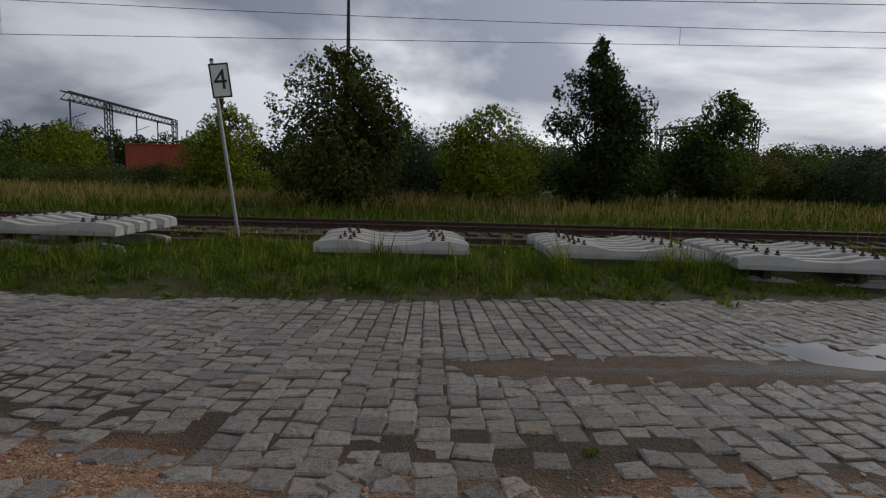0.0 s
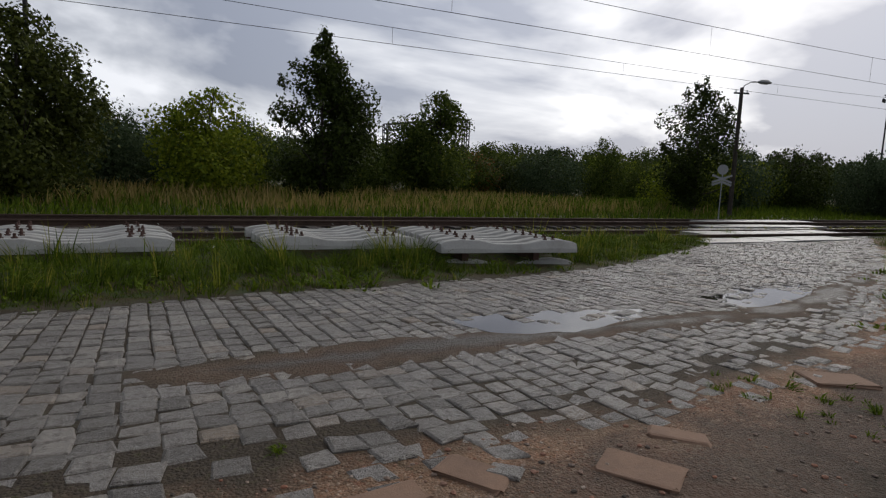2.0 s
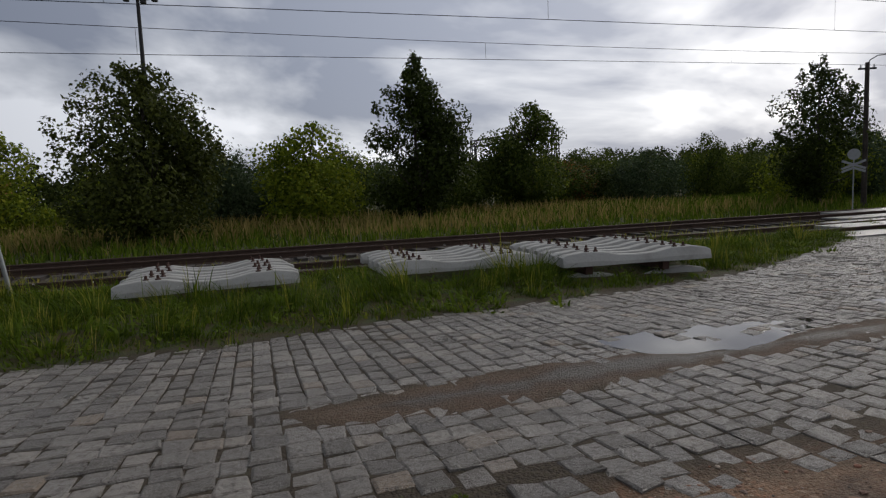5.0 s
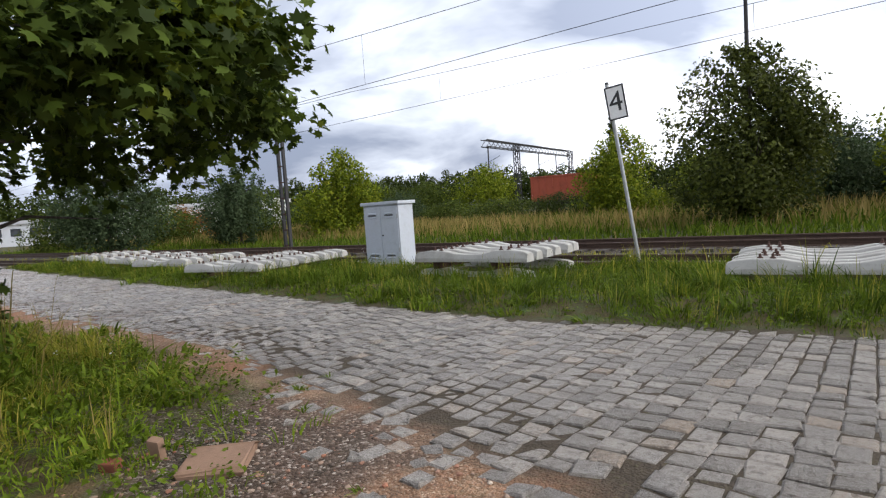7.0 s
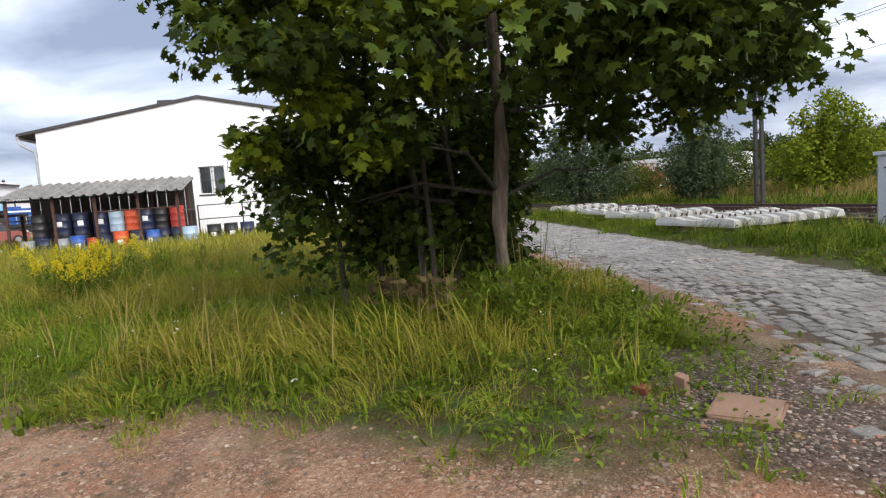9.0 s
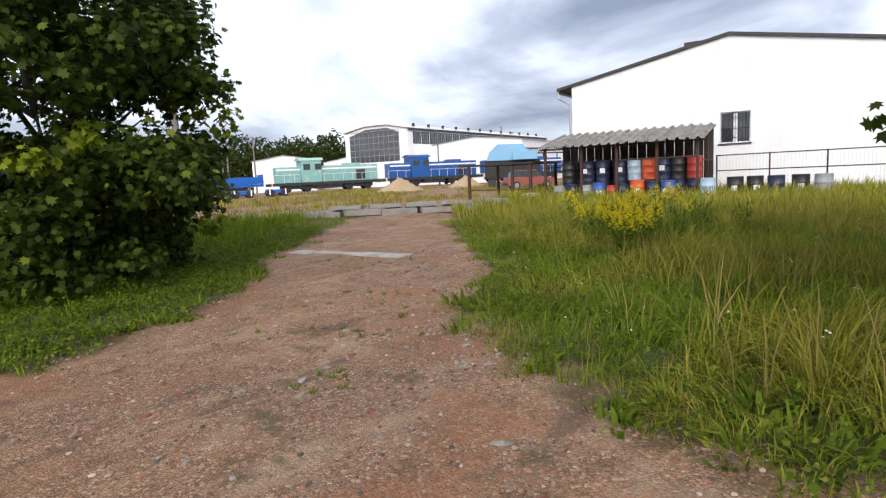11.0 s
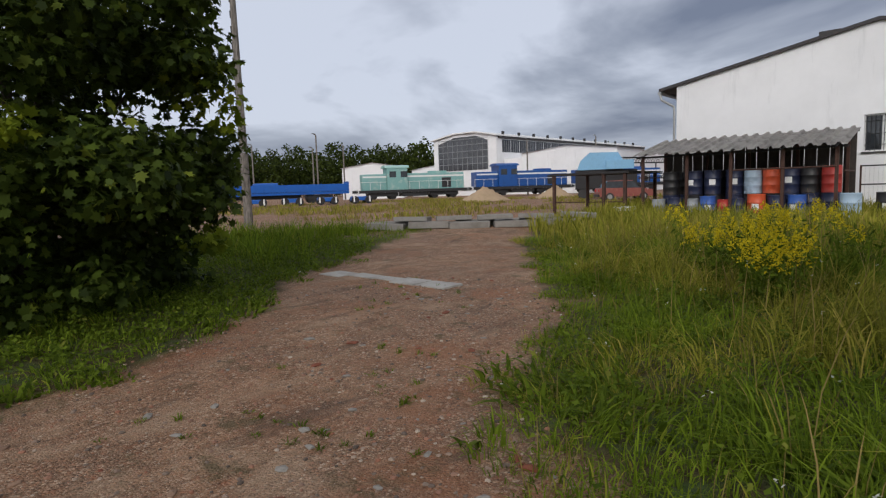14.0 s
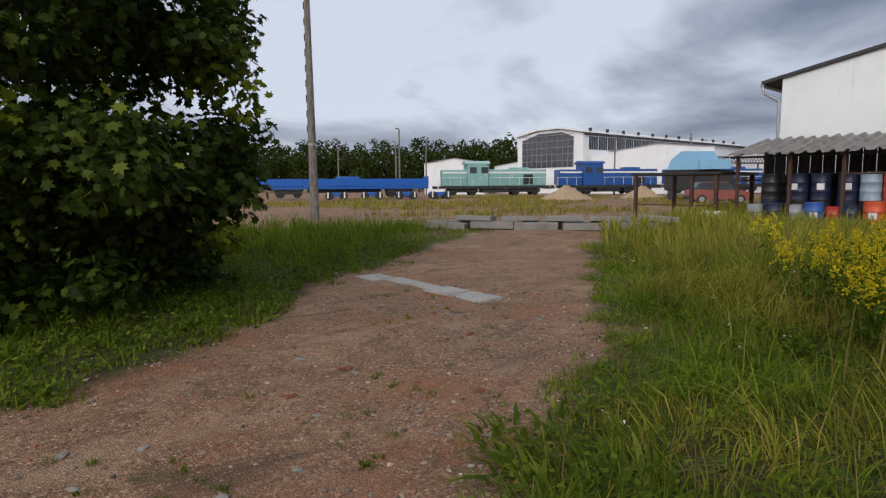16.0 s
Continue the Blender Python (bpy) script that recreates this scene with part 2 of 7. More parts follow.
def concrete_mat(name, base, stain=(0.2, 0.18, 0.15), rough=0.85):
    m = Mat(name, rough, 0, 0.35)
    P = m.coord(True)
    a, b, c3 = m.noise(2.2, 5, 0.65, P), m.noise(28, 5, 0.65, P), m.noise(120, 2, 0.5, P)
    c = m.mix(m.value(a, 0, 0.55, 0.45, 0.7), base, stain)
    c = m.mix(m.value(b, 0, 0.4, 0.5, 0.75), c, tuple(v * 0.55 for v in base))
    m.color(c).bump(m.math("ADD", b, c3), 0.4, 0.008)
    return m.m


def bark_mat(name, base):
    m = Mat(name, 0.9, 0, 0.2)
    a = m.noise(14, 5, 0.65, m.coord(True), (1, 1, 0.22))
    m.color(m.ramp(a, [(0.3, tuple(v * 0.4 for v in base)), (0.55, base), (0.75, tuple(v * 1.5 for v in base))])).bump(a, 0.8, 0.02)
    return m.m


def plaster_mat(name, base):
    m = Mat(name, 0.9, 0, 0.25)
    P = m.coord(True)
    a, b, s = m.noise(0.5, 5, 0.6, P), m.noise(40, 3, 0.6, P), m.noise(2.0, 5, 0.7, P, (1, 1, 0.12))
    c = m.mix(m.value(a, 0, 0.5, 0.4, 0.7), base, tuple(v * 0.82 for v in base))
    c = m.mix(m.value(s, 0, 0.4, 0.58, 0.76), c, tuple(v * 0.6 for v in base))
    m.color(c).bump(b, 0.25, 0.004)
    return m.m


def glass_mat(name, tint):
    m = Mat(name, 0.08, 0, 0.6)
    n = m.noise(1.4, 3, 0.5, m.coord(True))
    m.color(m.mix(m.value(n, 0, 1, 0.35, 0.7), tint, tuple(v * 2.2 for v in tint)))
    return m.m


M_GROUND = ground_mat()
M_COB = cobble_mat("granite_sett", True)
M_COB_OB = cobble_mat("granite_sett_single", False)
M_CONC = concrete_mat("sleeper_concrete", (0.40, 0.392, 0.37), (0.24, 0.23, 0.205))
M_SLAB = concrete_mat("old_slab", (0.25, 0.235, 0.215), (0.13, 0.11, 0.09))
M_PLATE = concrete_mat("sandy_slab", (0.25, 0.155, 0.105), (0.14, 0.09, 0.065))
M_RAIL = painted("rusty_rail", (0.075, 0.045, 0.032), 0.65, (0.03, 0.02, 0.016), 0.6, 0.4)
M_RAILTOP = painted("rail_head", (0.28, 0.27, 0.26), 0.35, (0.12, 0.08, 0.06), 0.5, 0.8)
M_TIE = painted("tarred_tie", (0.05, 0.042, 0.036), 0.9, (0.1, 0.085, 0.07), 0.5)
M_CAB = painted("grey_cabinet_paint", (0.44, 0.475, 0.53), 0.5, (0.3, 0.3, 0.3), 0.3)
M_CABDARK = painted("dark_louvre", (0.05, 0.052, 0.055), 0.6)
M_GALV = painted("galvanised_steel", (0.36, 0.37, 0.37), 0.5, (0.2, 0.2, 0.19), 0.4, 0.6)
M_DARKSTEEL = painted("dark_steel", (0.022, 0.022, 0.024), 0.75, (0.05, 0.032, 0.024), 0.5, 0.0)
M_RUST = painted("rusted_steel", (0.07, 0.034, 0.025), 0.85, (0.028, 0.02, 0.018), 0.6, 0.0)
M_WHITE = painted("white_enamel", (0.78, 0.78, 0.77), 0.4, (0.4, 0.37, 0.33), 0.2)
M_BLACK = painted("black_paint", (0.02, 0.02, 0.021), 0.5, (0.05, 0.05, 0.05), 0.3)
M_REDSIGN = painted("red_sign_film", (0.5, 0.03, 0.03), 0.35, (0.3, 0.05, 0.04), 0.3)
M_BARK = bark_mat("grey_bark", (0.16, 0.125, 0.095))
M_BARKDARK = bark_mat("dark_bark", (0.06, 0.05, 0.042))
M_WOODPOLE = bark_mat("weathered_pole", (0.2, 0.18, 0.16))
M_MAPLE = leaf_mat("maple_leaf", (0.018, 0.032, 0.006), (0.08, 0.118, 0.017), (0.22, 0.26, 0.03), 0.07, 0.4, 0.28)
M_LEAF_DARK = leaf_mat("dark_leaf", (0.016, 0.026, 0.005), (0.052, 0.072, 0.011), None, 0.05, 0.45, 0.25)
M_LEAF_BUSH = leaf_mat("bush_leaf", (0.022, 0.031, 0.006), (0.085, 0.1, 0.018), None, 0.05, 0.45, 0.25)
M_LEAF_MID = leaf_mat("mid_leaf", (0.026, 0.044, 0.008), (0.1, 0.132, 0.02), (0.2, 0.2, 0.03), 0.06)
M_LEAF_LIGHT = leaf_mat("yellow_green_leaf", (0.06, 0.095, 0.008), (0.22, 0.265, 0.018), (0.34, 0.33, 0.03), 0.1)
M_LEAF_GREY = leaf_mat("grey_green_leaf", (0.03, 0.05, 0.022), (0.075, 0.105, 0.048), None, 0.05)
M_LEAF_AUT = leaf_mat("reddish_leaf", (0.12, 0.07, 0.025), (0.25, 0.12, 0.03), (0.34, 0.09, 0.03), 0.2)
M_WITHER = leaf_mat("withered_leaf", (0.07, 0.05, 0.025), (0.2, 0.15, 0.07), (0.3, 0.22, 0.12), 0.2)
M_GRASS = leaf_mat("lush_grass", (0.066, 0.11, 0.01), (0.215, 0.3, 0.022), (0.36, 0.33, 0.05), 0.1, 0.55, 0.4)
M_GRASS_VERGE = leaf_mat("verge_grass", (0.03, 0.054, 0.005), (0.12, 0.178, 0.013), (0.3, 0.29, 0.05), 0.06, 0.55, 0.35)
M_GRASS_TALL = leaf_mat("tall_grass", (0.125, 0.14, 0.016), (0.35, 0.34, 0.045), (0.5, 0.39, 0.1), 0.22, 0.6, 0.4)
M_GRASS_DRY = leaf_mat("dry_grass", (0.15, 0.13, 0.03), (0.31, 0.24, 0.08), (0.42, 0.3, 0.13), 0.3, 0.65, 0.35)
M_WEED = leaf_mat("weed_leaf", (0.052, 0.085, 0.008), (0.16, 0.225, 0.02), (0.26, 0.26, 0.05), 0.08, 0.5, 0.4)
M_GOLD = leaf_mat("goldenrod_bloom", (0.5, 0.4, 0.015), (0.75, 0.6, 0.02), (0.8, 0.68, 0.05), 0.2, 0.7, 0.3)
M_FLOWER = leaf_mat("white_bloom", (0.55, 0.56, 0.5), (0.7, 0.7, 0.66), None, 0.1, 0.7, 0.3)
M_PLASTER = plaster_mat("white_render", (0.8, 0.8, 0.81))
M_ROOFEDGE = painted("dark_roof_edge", (0.035, 0.033, 0.034), 0.6)
M_GLASS = glass_mat("dark_window_glass", (0.03, 0.035, 0.04))
M_HALLGLASS = glass_mat("hall_glazing", (0.035, 0.037, 0.042))
M_WATER = Mat("puddle_water", 0.03, 0, 0.5)
M_WATER.color((0.035, 0.03, 0.026)); M_WATER = M_WATER.m

# ---- shared builders ----
RNG = np.random.default_rng(7)


def mesh_of(name, verts, faces, material):
    me = bpy.data.meshes.new(name)
    me.from_pydata(verts, [], faces)
    me.materials.append(material)
    return me


def part(name, bm, material, parent=None, label="", smooth=False):
    me = bpy.data.meshes.new(name)
    bm.normal_update()
    bm.to_mesh(me)
    bm.free()
    me.materials.append(material)
    if smooth:
        me.shade_smooth()
    ob = new(name, me)
    if parent:
        ob.parent = parent
    return tagged(ob, label)


def meshpart(name, me, parent=None, label=""):
    ob = new(name, me)
    if parent:
        ob.parent = parent
    return tagged(ob, label)


def thing(name, label, category, x=0, y=0, z=0, rz=0, group="", kind=""):
    ob = new(name)
    ob.empty_display_size = 0.2
    ob.matrix_basis = pose(x, y, z, 0, 0, rz)
    return tagged(ob, label, category, group, kind)


def box(bm, x0, y0, z0, x1, y1, z1, bevel=0.0, m=None):
    vs = [bm.verts.new((x, y, z)) for z in (z0, z1) for x, y in ((x0, y0), (x1, y0), (x1, y1), (x0, y1))]
    fs = [(0, 3, 2, 1), (4, 5, 6, 7), (0, 1, 5, 4), (1, 2, 6, 5), (2, 3, 7, 6), (3, 0, 4, 7)]
    faces = [bm.faces.new([vs[i] for i in f]) for f in fs]
    if bevel:
        edges = list({e for f in faces for e in f.edges})
        out = bmesh.ops.bevel(bm, geom=edges, offset=bevel, segments=2, affect="EDGES", profile=0.7)
        vs = list({v for f in out["faces"] for v in f.verts} | {v for v in vs if v.is_valid})
    if m:
        bmesh.ops.transform(bm, matrix=m, verts=[v for v in vs if v.is_valid])
    return bm


def rod(bm, p0, p1, r0, r1=None, sides=8, caps=True):
    r1 = r0 if r1 is None else r1
    p0, p1 = Vector(p0), Vector(p1)
    q = (p1 - p0).to_track_quat("Z", "Y")
    rings = []
    for p, r in ((p0, r0), (p1, r1)):
        rings.append([bm.verts.new(p + q @ Vector((r * math.cos(a), r * math.sin(a), 0))) for a in (2 * math.pi * i / sides for i in range(sides))])
    for i in range(sides):
        j = (i + 1) % sides
        bm.faces.new((rings[0][i], rings[0][j], rings[1][j], rings[1][i]))
    if caps:
        bm.faces.new(rings[0][::-1]); bm.faces.new(rings[1])
    return bm


def tube(bm, pts, radii, sides=8):
    rings = []
    n = len(pts)
    for i, (p, r) in enumerate(zip(pts, radii)):
        d = Vector(pts[min(i + 1, n - 1)]) - Vector(pts[max(i - 1, 0)])
        q = d.to_track_quat("Z", "Y")
        rings.append([bm.verts.new(Vector(p) + q @ Vector((r * math.cos(a), r * math.sin(a), 0))) for a in (2 * math.pi * k / sides for k in range(sides))])
    for a, b in zip(rings, rings[1:]):
        for k in range(sides):
            j = (k + 1) % sides
            bm.faces.new((a[k], a[j], b[j], b[k]))
    bm.faces.new(rings[0][::-1]); bm.faces.new(rings[-1])
    return bm


def prism(bm, outline, y0, y1):
    """An outline of (x, z) pushed out from y0 to y1."""
    a = [bm.verts.new((x, y0, z)) for x, z in outline]
    b = [bm.verts.new((x, y1, z)) for x, z in outline]
    n = len(outline)
    bm.faces.new(a); bm.faces.new(b[::-1])
    for i in range(n):
        j = (i + 1) % n
        bm.faces.new((a[j], a[i], b[i], b[j]))
    bmesh.ops.recalc_face_normals(bm, faces=bm.faces)
    return bm


def B():
    return bmesh.new()


LATTICE = np.random.default_rng(3).random((128, 128))


def vnoise(x, y, scale, shift=0.0):
    u, v = np.asarray(x) / scale + shift, np.asarray(y) / scale + shift * 1.7
    i, j = np.floor(u).astype(int), np.floor(v).astype(int)
    fx, fy = u - i, v - j
    fx, fy = fx * fx * (3 - 2 * fx), fy * fy * (3 - 2 * fy)
    g = lambda a, b: LATTICE[a % 128, b % 128]
    return (g(i, j) * (1 - fx) + g(i + 1, j) * fx) * (1 - fy) + (g(i, j + 1) * (1 - fx) + g(i + 1, j + 1) * fx) * fy


def sdist(x, y, poly):
    """Signed distance to a polygon, positive inside."""
    x, y = np.asarray(x, float), np.asarray(y, float)
    best = np.full(x.shape, 1e9)
    inside = np.zeros(x.shape, bool)
    for (ax, ay), (bx, by) in zip(poly, poly[1:] + poly[:1]):
        dx, dy = bx - ax, by - ay
        t = np.clip(((x - ax) * dx + (y - ay) * dy) / (dx * dx + dy * dy), 0, 1)
        best = np.minimum(best, np.hypot(x - ax - t * dx, y - ay - t * dy))
        if dy:
            cross = ((ay > y) != (by > y)) & (x < dx * (y - ay) / dy + ax)
            inside ^= cross
    return np.where(inside, best, -best)


def smooth(v, a, b):
    t = np.clip((np.asarray(v, float) - a) / (b - a), 0, 1)
    return t * t * (3 - 2 * t)


# ---- plan ----
ROAD_X = [-60, -40, -26, -17, -11.3, -6.7, -3.7, 0, 3.4, 7.0, 10.5, 13.5, 17, 20.5, 28, 40, 60]
ROAD_FAR = [16.5, 12.3, 9.8, 8.6, 7.8, 7.15, 6.8, 7.05, 7.4, 7.7, 8.9, 10.3, 12.0, 14.2, 18.8, 26, 38]
ROAD_NEAR = [12.6, 8.6, 6.2, 5.3, 4.85, 4.45, 3.5, 2.55, 2.5, 3.1, 4.5, 5.9, 7.6, 9.6, 14.0, 20.6, 32]
MEADOW = [(-3.0, 1.0), (-4.0, 0.1), (-4.9, -1.2), (-5.6, -2.4), (-6.2, -3.1), (-7.3, -4.4), (-8.9, -5.3), (-10.6, -6.0), (-13, -7.9), (-16, -10.2), (-19.5, -12.2),
          (-24, -12.6), (-31, -15), (-31, 4), (-20, 4.6), (-12, 4.0), (-9, 3.9), (-7.3, 3.9), (-6.2, 3.75), (-5.2, 3.35), (-4.4, 2.85), (-4.05, 2.3), (-3.7, 1.7), (-3.3, 1.4)]
LEFTGRASS = [(6, -6.6), (-4.3, -7.2), (-6.4, -7.8), (-8.4, -8.9), (-10.2, -10.9), (-11.8, -11.6), (-14, -12.9), (-18.5, -15.2), (-19.5, -19), (-15, -30), (6, -30)]
RIGHTGRASS = [(17.5, 7.6), (12, 5.0), (8.8, 3.5), (6.6, 2.4), (5.9, 1.7), (5.4, 1.1), (5.6, 0.0), (7, -1.5), (12, -4), (40, -6), (70, 20), (40, 20.2), (27, 12.9)]
PUDDLE_1 = [(3.3, 5.25), (4.3, 5.4), (5.8, 5.1), (5.3, 4.8), (4.5, 4.55), (3.7, 4.75)]
PUDDLE_2 = [(7.2, 5.35), (8.4, 5.6), (10.2, 5.7), (9.8, 5.2), (8.4, 4.85), (7.6, 4.8)]
MUD = [(0.2, 4.7), (1.1, 4.85), (2.6, 4.95), (4.4, 4.75), (6.3, 4.75), (8.0, 4.85), (10, 5.4), (13.8, 6.6), (12.9, 5.7), (9.6, 4.5), (7.8, 4.15), (5.4, 4.2), (3.4, 4.2), (1.8, 4.1), (0.6, 4.2)]
SHOULDER = [(-7.4, 4.2), (-5.6, 3.95), (-4.5, 3.6), (-3.5, 2.9), (-2.8, 2.0), (-2.6, 1.0), (-3.6, 0.7), (-5.0, 1.6), (-6.8, 3.0)]
TRACKS = (12.6, 16.2)


def far_edge(x): return np.interp(x, ROAD_X, ROAD_FAR)
def near_edge(x): return np.interp(x, ROAD_X, ROAD_NEAR)


def sett_level(x, y):
    """Rise and fall of the worn road surface."""
    return 0.03 * (vnoise(x, y, 1.7, 4) - 0.5) + 0.014 * (vnoise(x, y, 0.7, 8) - 0.5)


def height(x, y):
    x, y = np.asarray(x, float), np.asarray(y, float)
    h = 0.03 * (vnoise(x, y, 2.3) - 0.5) + 0.02 * (vnoise(x, y, 0.6, 5) - 0.5)
    h = h - 0.14 * np.exp(-((x + 6.2) / 4.2) ** 2 - ((y + 5.2) / 3.4) ** 2)
    h = h + 0.2 * smooth(-(0.8 * x + 0.6 * y), 14, 23) * smooth(-y, 9.5, 13)
    h = h + 0.1 * smooth(y - far_edge(x), 0.05, 1.2) * smooth(13 - y, 0, 2)
    h = h + 0.08 * smooth(sdist(x, y, MEADOW), 0, 1.5)
    on = np.minimum(smooth(far_edge(x) + 0.1 - y, 0, 0.25), smooth(y - near_edge(x) + 0.15, 0, 0.3))
    road = -0.012 + sett_level(x, y) + 0.008 * (vnoise(x, y, 0.25, 9) - 0.5)
    mud = smooth(sdist(x, y, MUD) + 0.25 * (vnoise(x, y, 0.5, 3) - 0.5), -0.05, 0.25)
    pud = np.maximum(smooth(sdist(x, y, PUDDLE_1), -0.25, 0.35), smooth(sdist(x, y, PUDDLE_2), -0.25, 0.35))
    road = road + 0.002 * (1 - smooth(y - near_edge(x), 0.6, 1.6)) * smooth(8 - np.abs(x), 0, 2)
    road = road + 0.017 * mud - 0.035 * pud
    return h * (1 - on) + road * on


def axis(a, b, step, reach, ratio=1.13):
    mid = list(np.arange(a, b + step / 2, step))
    lo, hi, d = [a], [b], step
    while hi[-1] < reach:
        d *= ratio
        lo.append(lo[-1] - d); hi.append(hi[-1] + d)
    return np.array(lo[:0:-1] + mid + hi[1:])


def build_ground():
    xs, ys = axis(-22, 13, 0.13, 2500), axis(-15, 13, 0.13, 2500)
    X, Y = np.meshgrid(xs, ys)
    Z = height(X, Y)
    nx, ny = len(xs), len(ys)
    me = bpy.data.meshes.new("ground")
    idx = np.arange(nx * ny).reshape(ny, nx)
    q = np.stack([idx[:-1, :-1], idx[:-1, 1:], idx[1:, 1:], idx[1:, :-1]], -1).reshape(-1, 4)
    me.from_pydata(np.stack([X, Y, Z], -1).reshape(-1, 3).tolist(), [], q.tolist())
    me.shade_smooth()
    wob = 0.5 * (vnoise(X, Y, 0.7, 2) - 0.5) + 0.35 * (vnoise(X, Y, 0.2, 7) - 0.5)
    grass = np.maximum.reduce([sdist(X, Y, MEADOW), sdist(X, Y, LEFTGRASS), sdist(X, Y, RIGHTGRASS), (Y - far_edge(X)) * 0.9 + 0.6])
    dirt = 1 - smooth(grass + wob, -0.15, 0.3)
    dirt = dirt * (1 - 0.75 * smooth(sdist(X, Y, SHOULDER) + 1.2 * wob, -0.1, 0.5))
    dirt = np.maximum(dirt, smooth(np.hypot(X + 45, Y + 45), 45, 38) * (Y < -14))
    bal = np.zeros_like(X)
    for c in TRACKS:
        bal = np.maximum(bal, 1 - smooth(np.abs(Y - c) + 0.6 * wob, 1.0, 1.7))
    mud = smooth(sdist(X, Y, MUD) + 0.4 * wob, -0.1, 0.3)
    mire = smooth(1 - np.hypot((X - 4.1) / 1.9, (Y - 1.3) / 0.95) + 0.8 * wob, 0.0, 0.35)
    damp = 0.75 * dirt * smooth(X, 0.6, 2.6) * smooth(Y, -0.8, 0.8) * smooth(7 - X, 0, 1.5) * smooth(near_edge(X) - Y + 0.8 * wob, 0, 0.4)
    mud = np.maximum.reduce([mud, 0.78 * mire, damp])
    dark = smooth(1.6 - np.hypot((X + 3.5) * 0.75, Y - 2.75) * 1.3 + 1.4 * wob, 0.2, 0.9)
    on = np.minimum(smooth(far_edge(X) + 0.25 - Y, 0, 0.3), smooth(Y - near_edge(X) + 0.6 * wob + 0.05, 0, 0.5))
    burn = smooth(1 - np.hypot((X - 4.0) / 0.75, (Y - 1.35) / 0.5) + 1.3 * wob, 0.0, 0.5)
    col = np.stack([dirt, mud, np.maximum(bal, 0.8 * dark), np.minimum(1 - on * (1 - mud), 1 - 0.85 * burn)], -1).reshape(-1)
    a = me.color_attributes.new("zone", "FLOAT_COLOR", "POINT")
    a.data.foreach_set("color", col.astype(np.float32))
    me.materials.append(M_GROUND)
    return tagged(new("ground", me), "brown dirt, soil and gravel ground with grassy edges", "ground", kind="structure")


ground = build_ground()


# ---- foliage builders ----
MAPLE = np.array([(0, -0.06), (0.3, -0.13), (0.26, 0.05), (0.56, 0.15), (0.34, 0.26), (0.48, 0.52), (0.18, 0.46), (0, 0.82),
                  (-0.18, 0.46), (-0.48, 0.52), (-0.34, 0.26), (-0.56, 0.15), (-0.26, 0.05), (-0.3, -0.13)])
SPRIG = np.array([(0, 0), (0.36, 0.3), (0.14, 0.55), (0.02, 1.0), (-0.34, 0.42)])
OVAL = np.array([(0, 0), (0.28, 0.45), (0, 1.0), (-0.28, 0.45)])
CLUMP = np.array([(0, 0), (0.34, 0.18), (0.3, 0.5), (0.12, 0.55), (0, 1.0), (-0.2, 0.62), (-0.36, 0.42), (-0.22, 0.12)])


def leaf_mesh(name, pos, size, outline, normals, material, rng, fold=0.18):
    """Leaves as one mesh: each an outline set at pos, turned at random round a normal and folded along its rib."""
    n, k = len(pos), len(outline)
    nz = normals / np.linalg.norm(normals, axis=1, keepdims=True)
    r = rng.normal(size=(n, 3))
    ax = np.cross(nz, r); ax /= np.linalg.norm(ax, axis=1, keepdims=True)
    ay = np.cross(nz, ax)
    o = outline[None, :, :] * size[:, None, None]
    drop = -fold * np.abs(o[:, :, 0]) - 0.25 * o[:, :, 1] ** 2 / np.maximum(size[:, None], 1e-6)
    v = pos[:, None, :] + o[:, :, :1] * ax[:, None, :] + o[:, :, 1:2] * ay[:, None, :] + drop[:, :, None] * nz[:, None, :]
    me = bpy.data.meshes.new(name)
    me.vertices.add(n * k)
    me.vertices.foreach_set("co", v.reshape(-1).astype(np.float32))
    me.loops.add(n * k)
    me.loops.foreach_set("vertex_index", np.arange(n * k, dtype=np.int32))
    me.polygons.add(n)
    me.polygons.foreach_set("loop_start", np.arange(0, n * k, k, dtype=np.int32))
    me.update(calc_edges=True)
    me.materials.append(material)
    return me


def blob_points(blobs, n, rng, shell=0.45, gap=0.42, gscale=0.55):
    """Points in a set of ellipsoids (x, y, z, rx, rz), mostly near their skins, with holes."""
    w = np.array([b[3] * b[3] for b in blobs]); w = w / w.sum()
    k = rng.choice(len(blobs), n * 2, p=w)
    bl = np.array(blobs)[k]
    d = rng.normal(size=(n * 2, 3)); d /= np.linalg.norm(d, axis=1, keepdims=True)
    u = shell + (1.08 - shell) * rng.random(n * 2) ** 0.6
    p = bl[:, :3] + d * u[:, None] * np.stack([bl[:, 3], bl[:, 3], bl[:, 4]], 1)
    holes = vnoise(p[:, 0] + 0.7 * p[:, 2], p[:, 1] - 0.6 * p[:, 2], gscale, 4)
    keep = holes > gap * rng.random(n * 2) ** 0.3
    return p[keep][:n], d[keep][:n]


def crown(name, blobs, n, size, outline, material, rng, up=0.6, shell=0.45, gap=0.42, gscale=0.55):
    p, d = blob_points(blobs, n, rng, shell, gap, gscale)
    nm = d * 0.6 + rng.normal(size=p.shape) * 0.55 + np.array([0, 0, up])
    s = size * rng.uniform(0.65, 1.25, len(p))
    return leaf_mesh(name, p, s, outline, nm, material, rng)


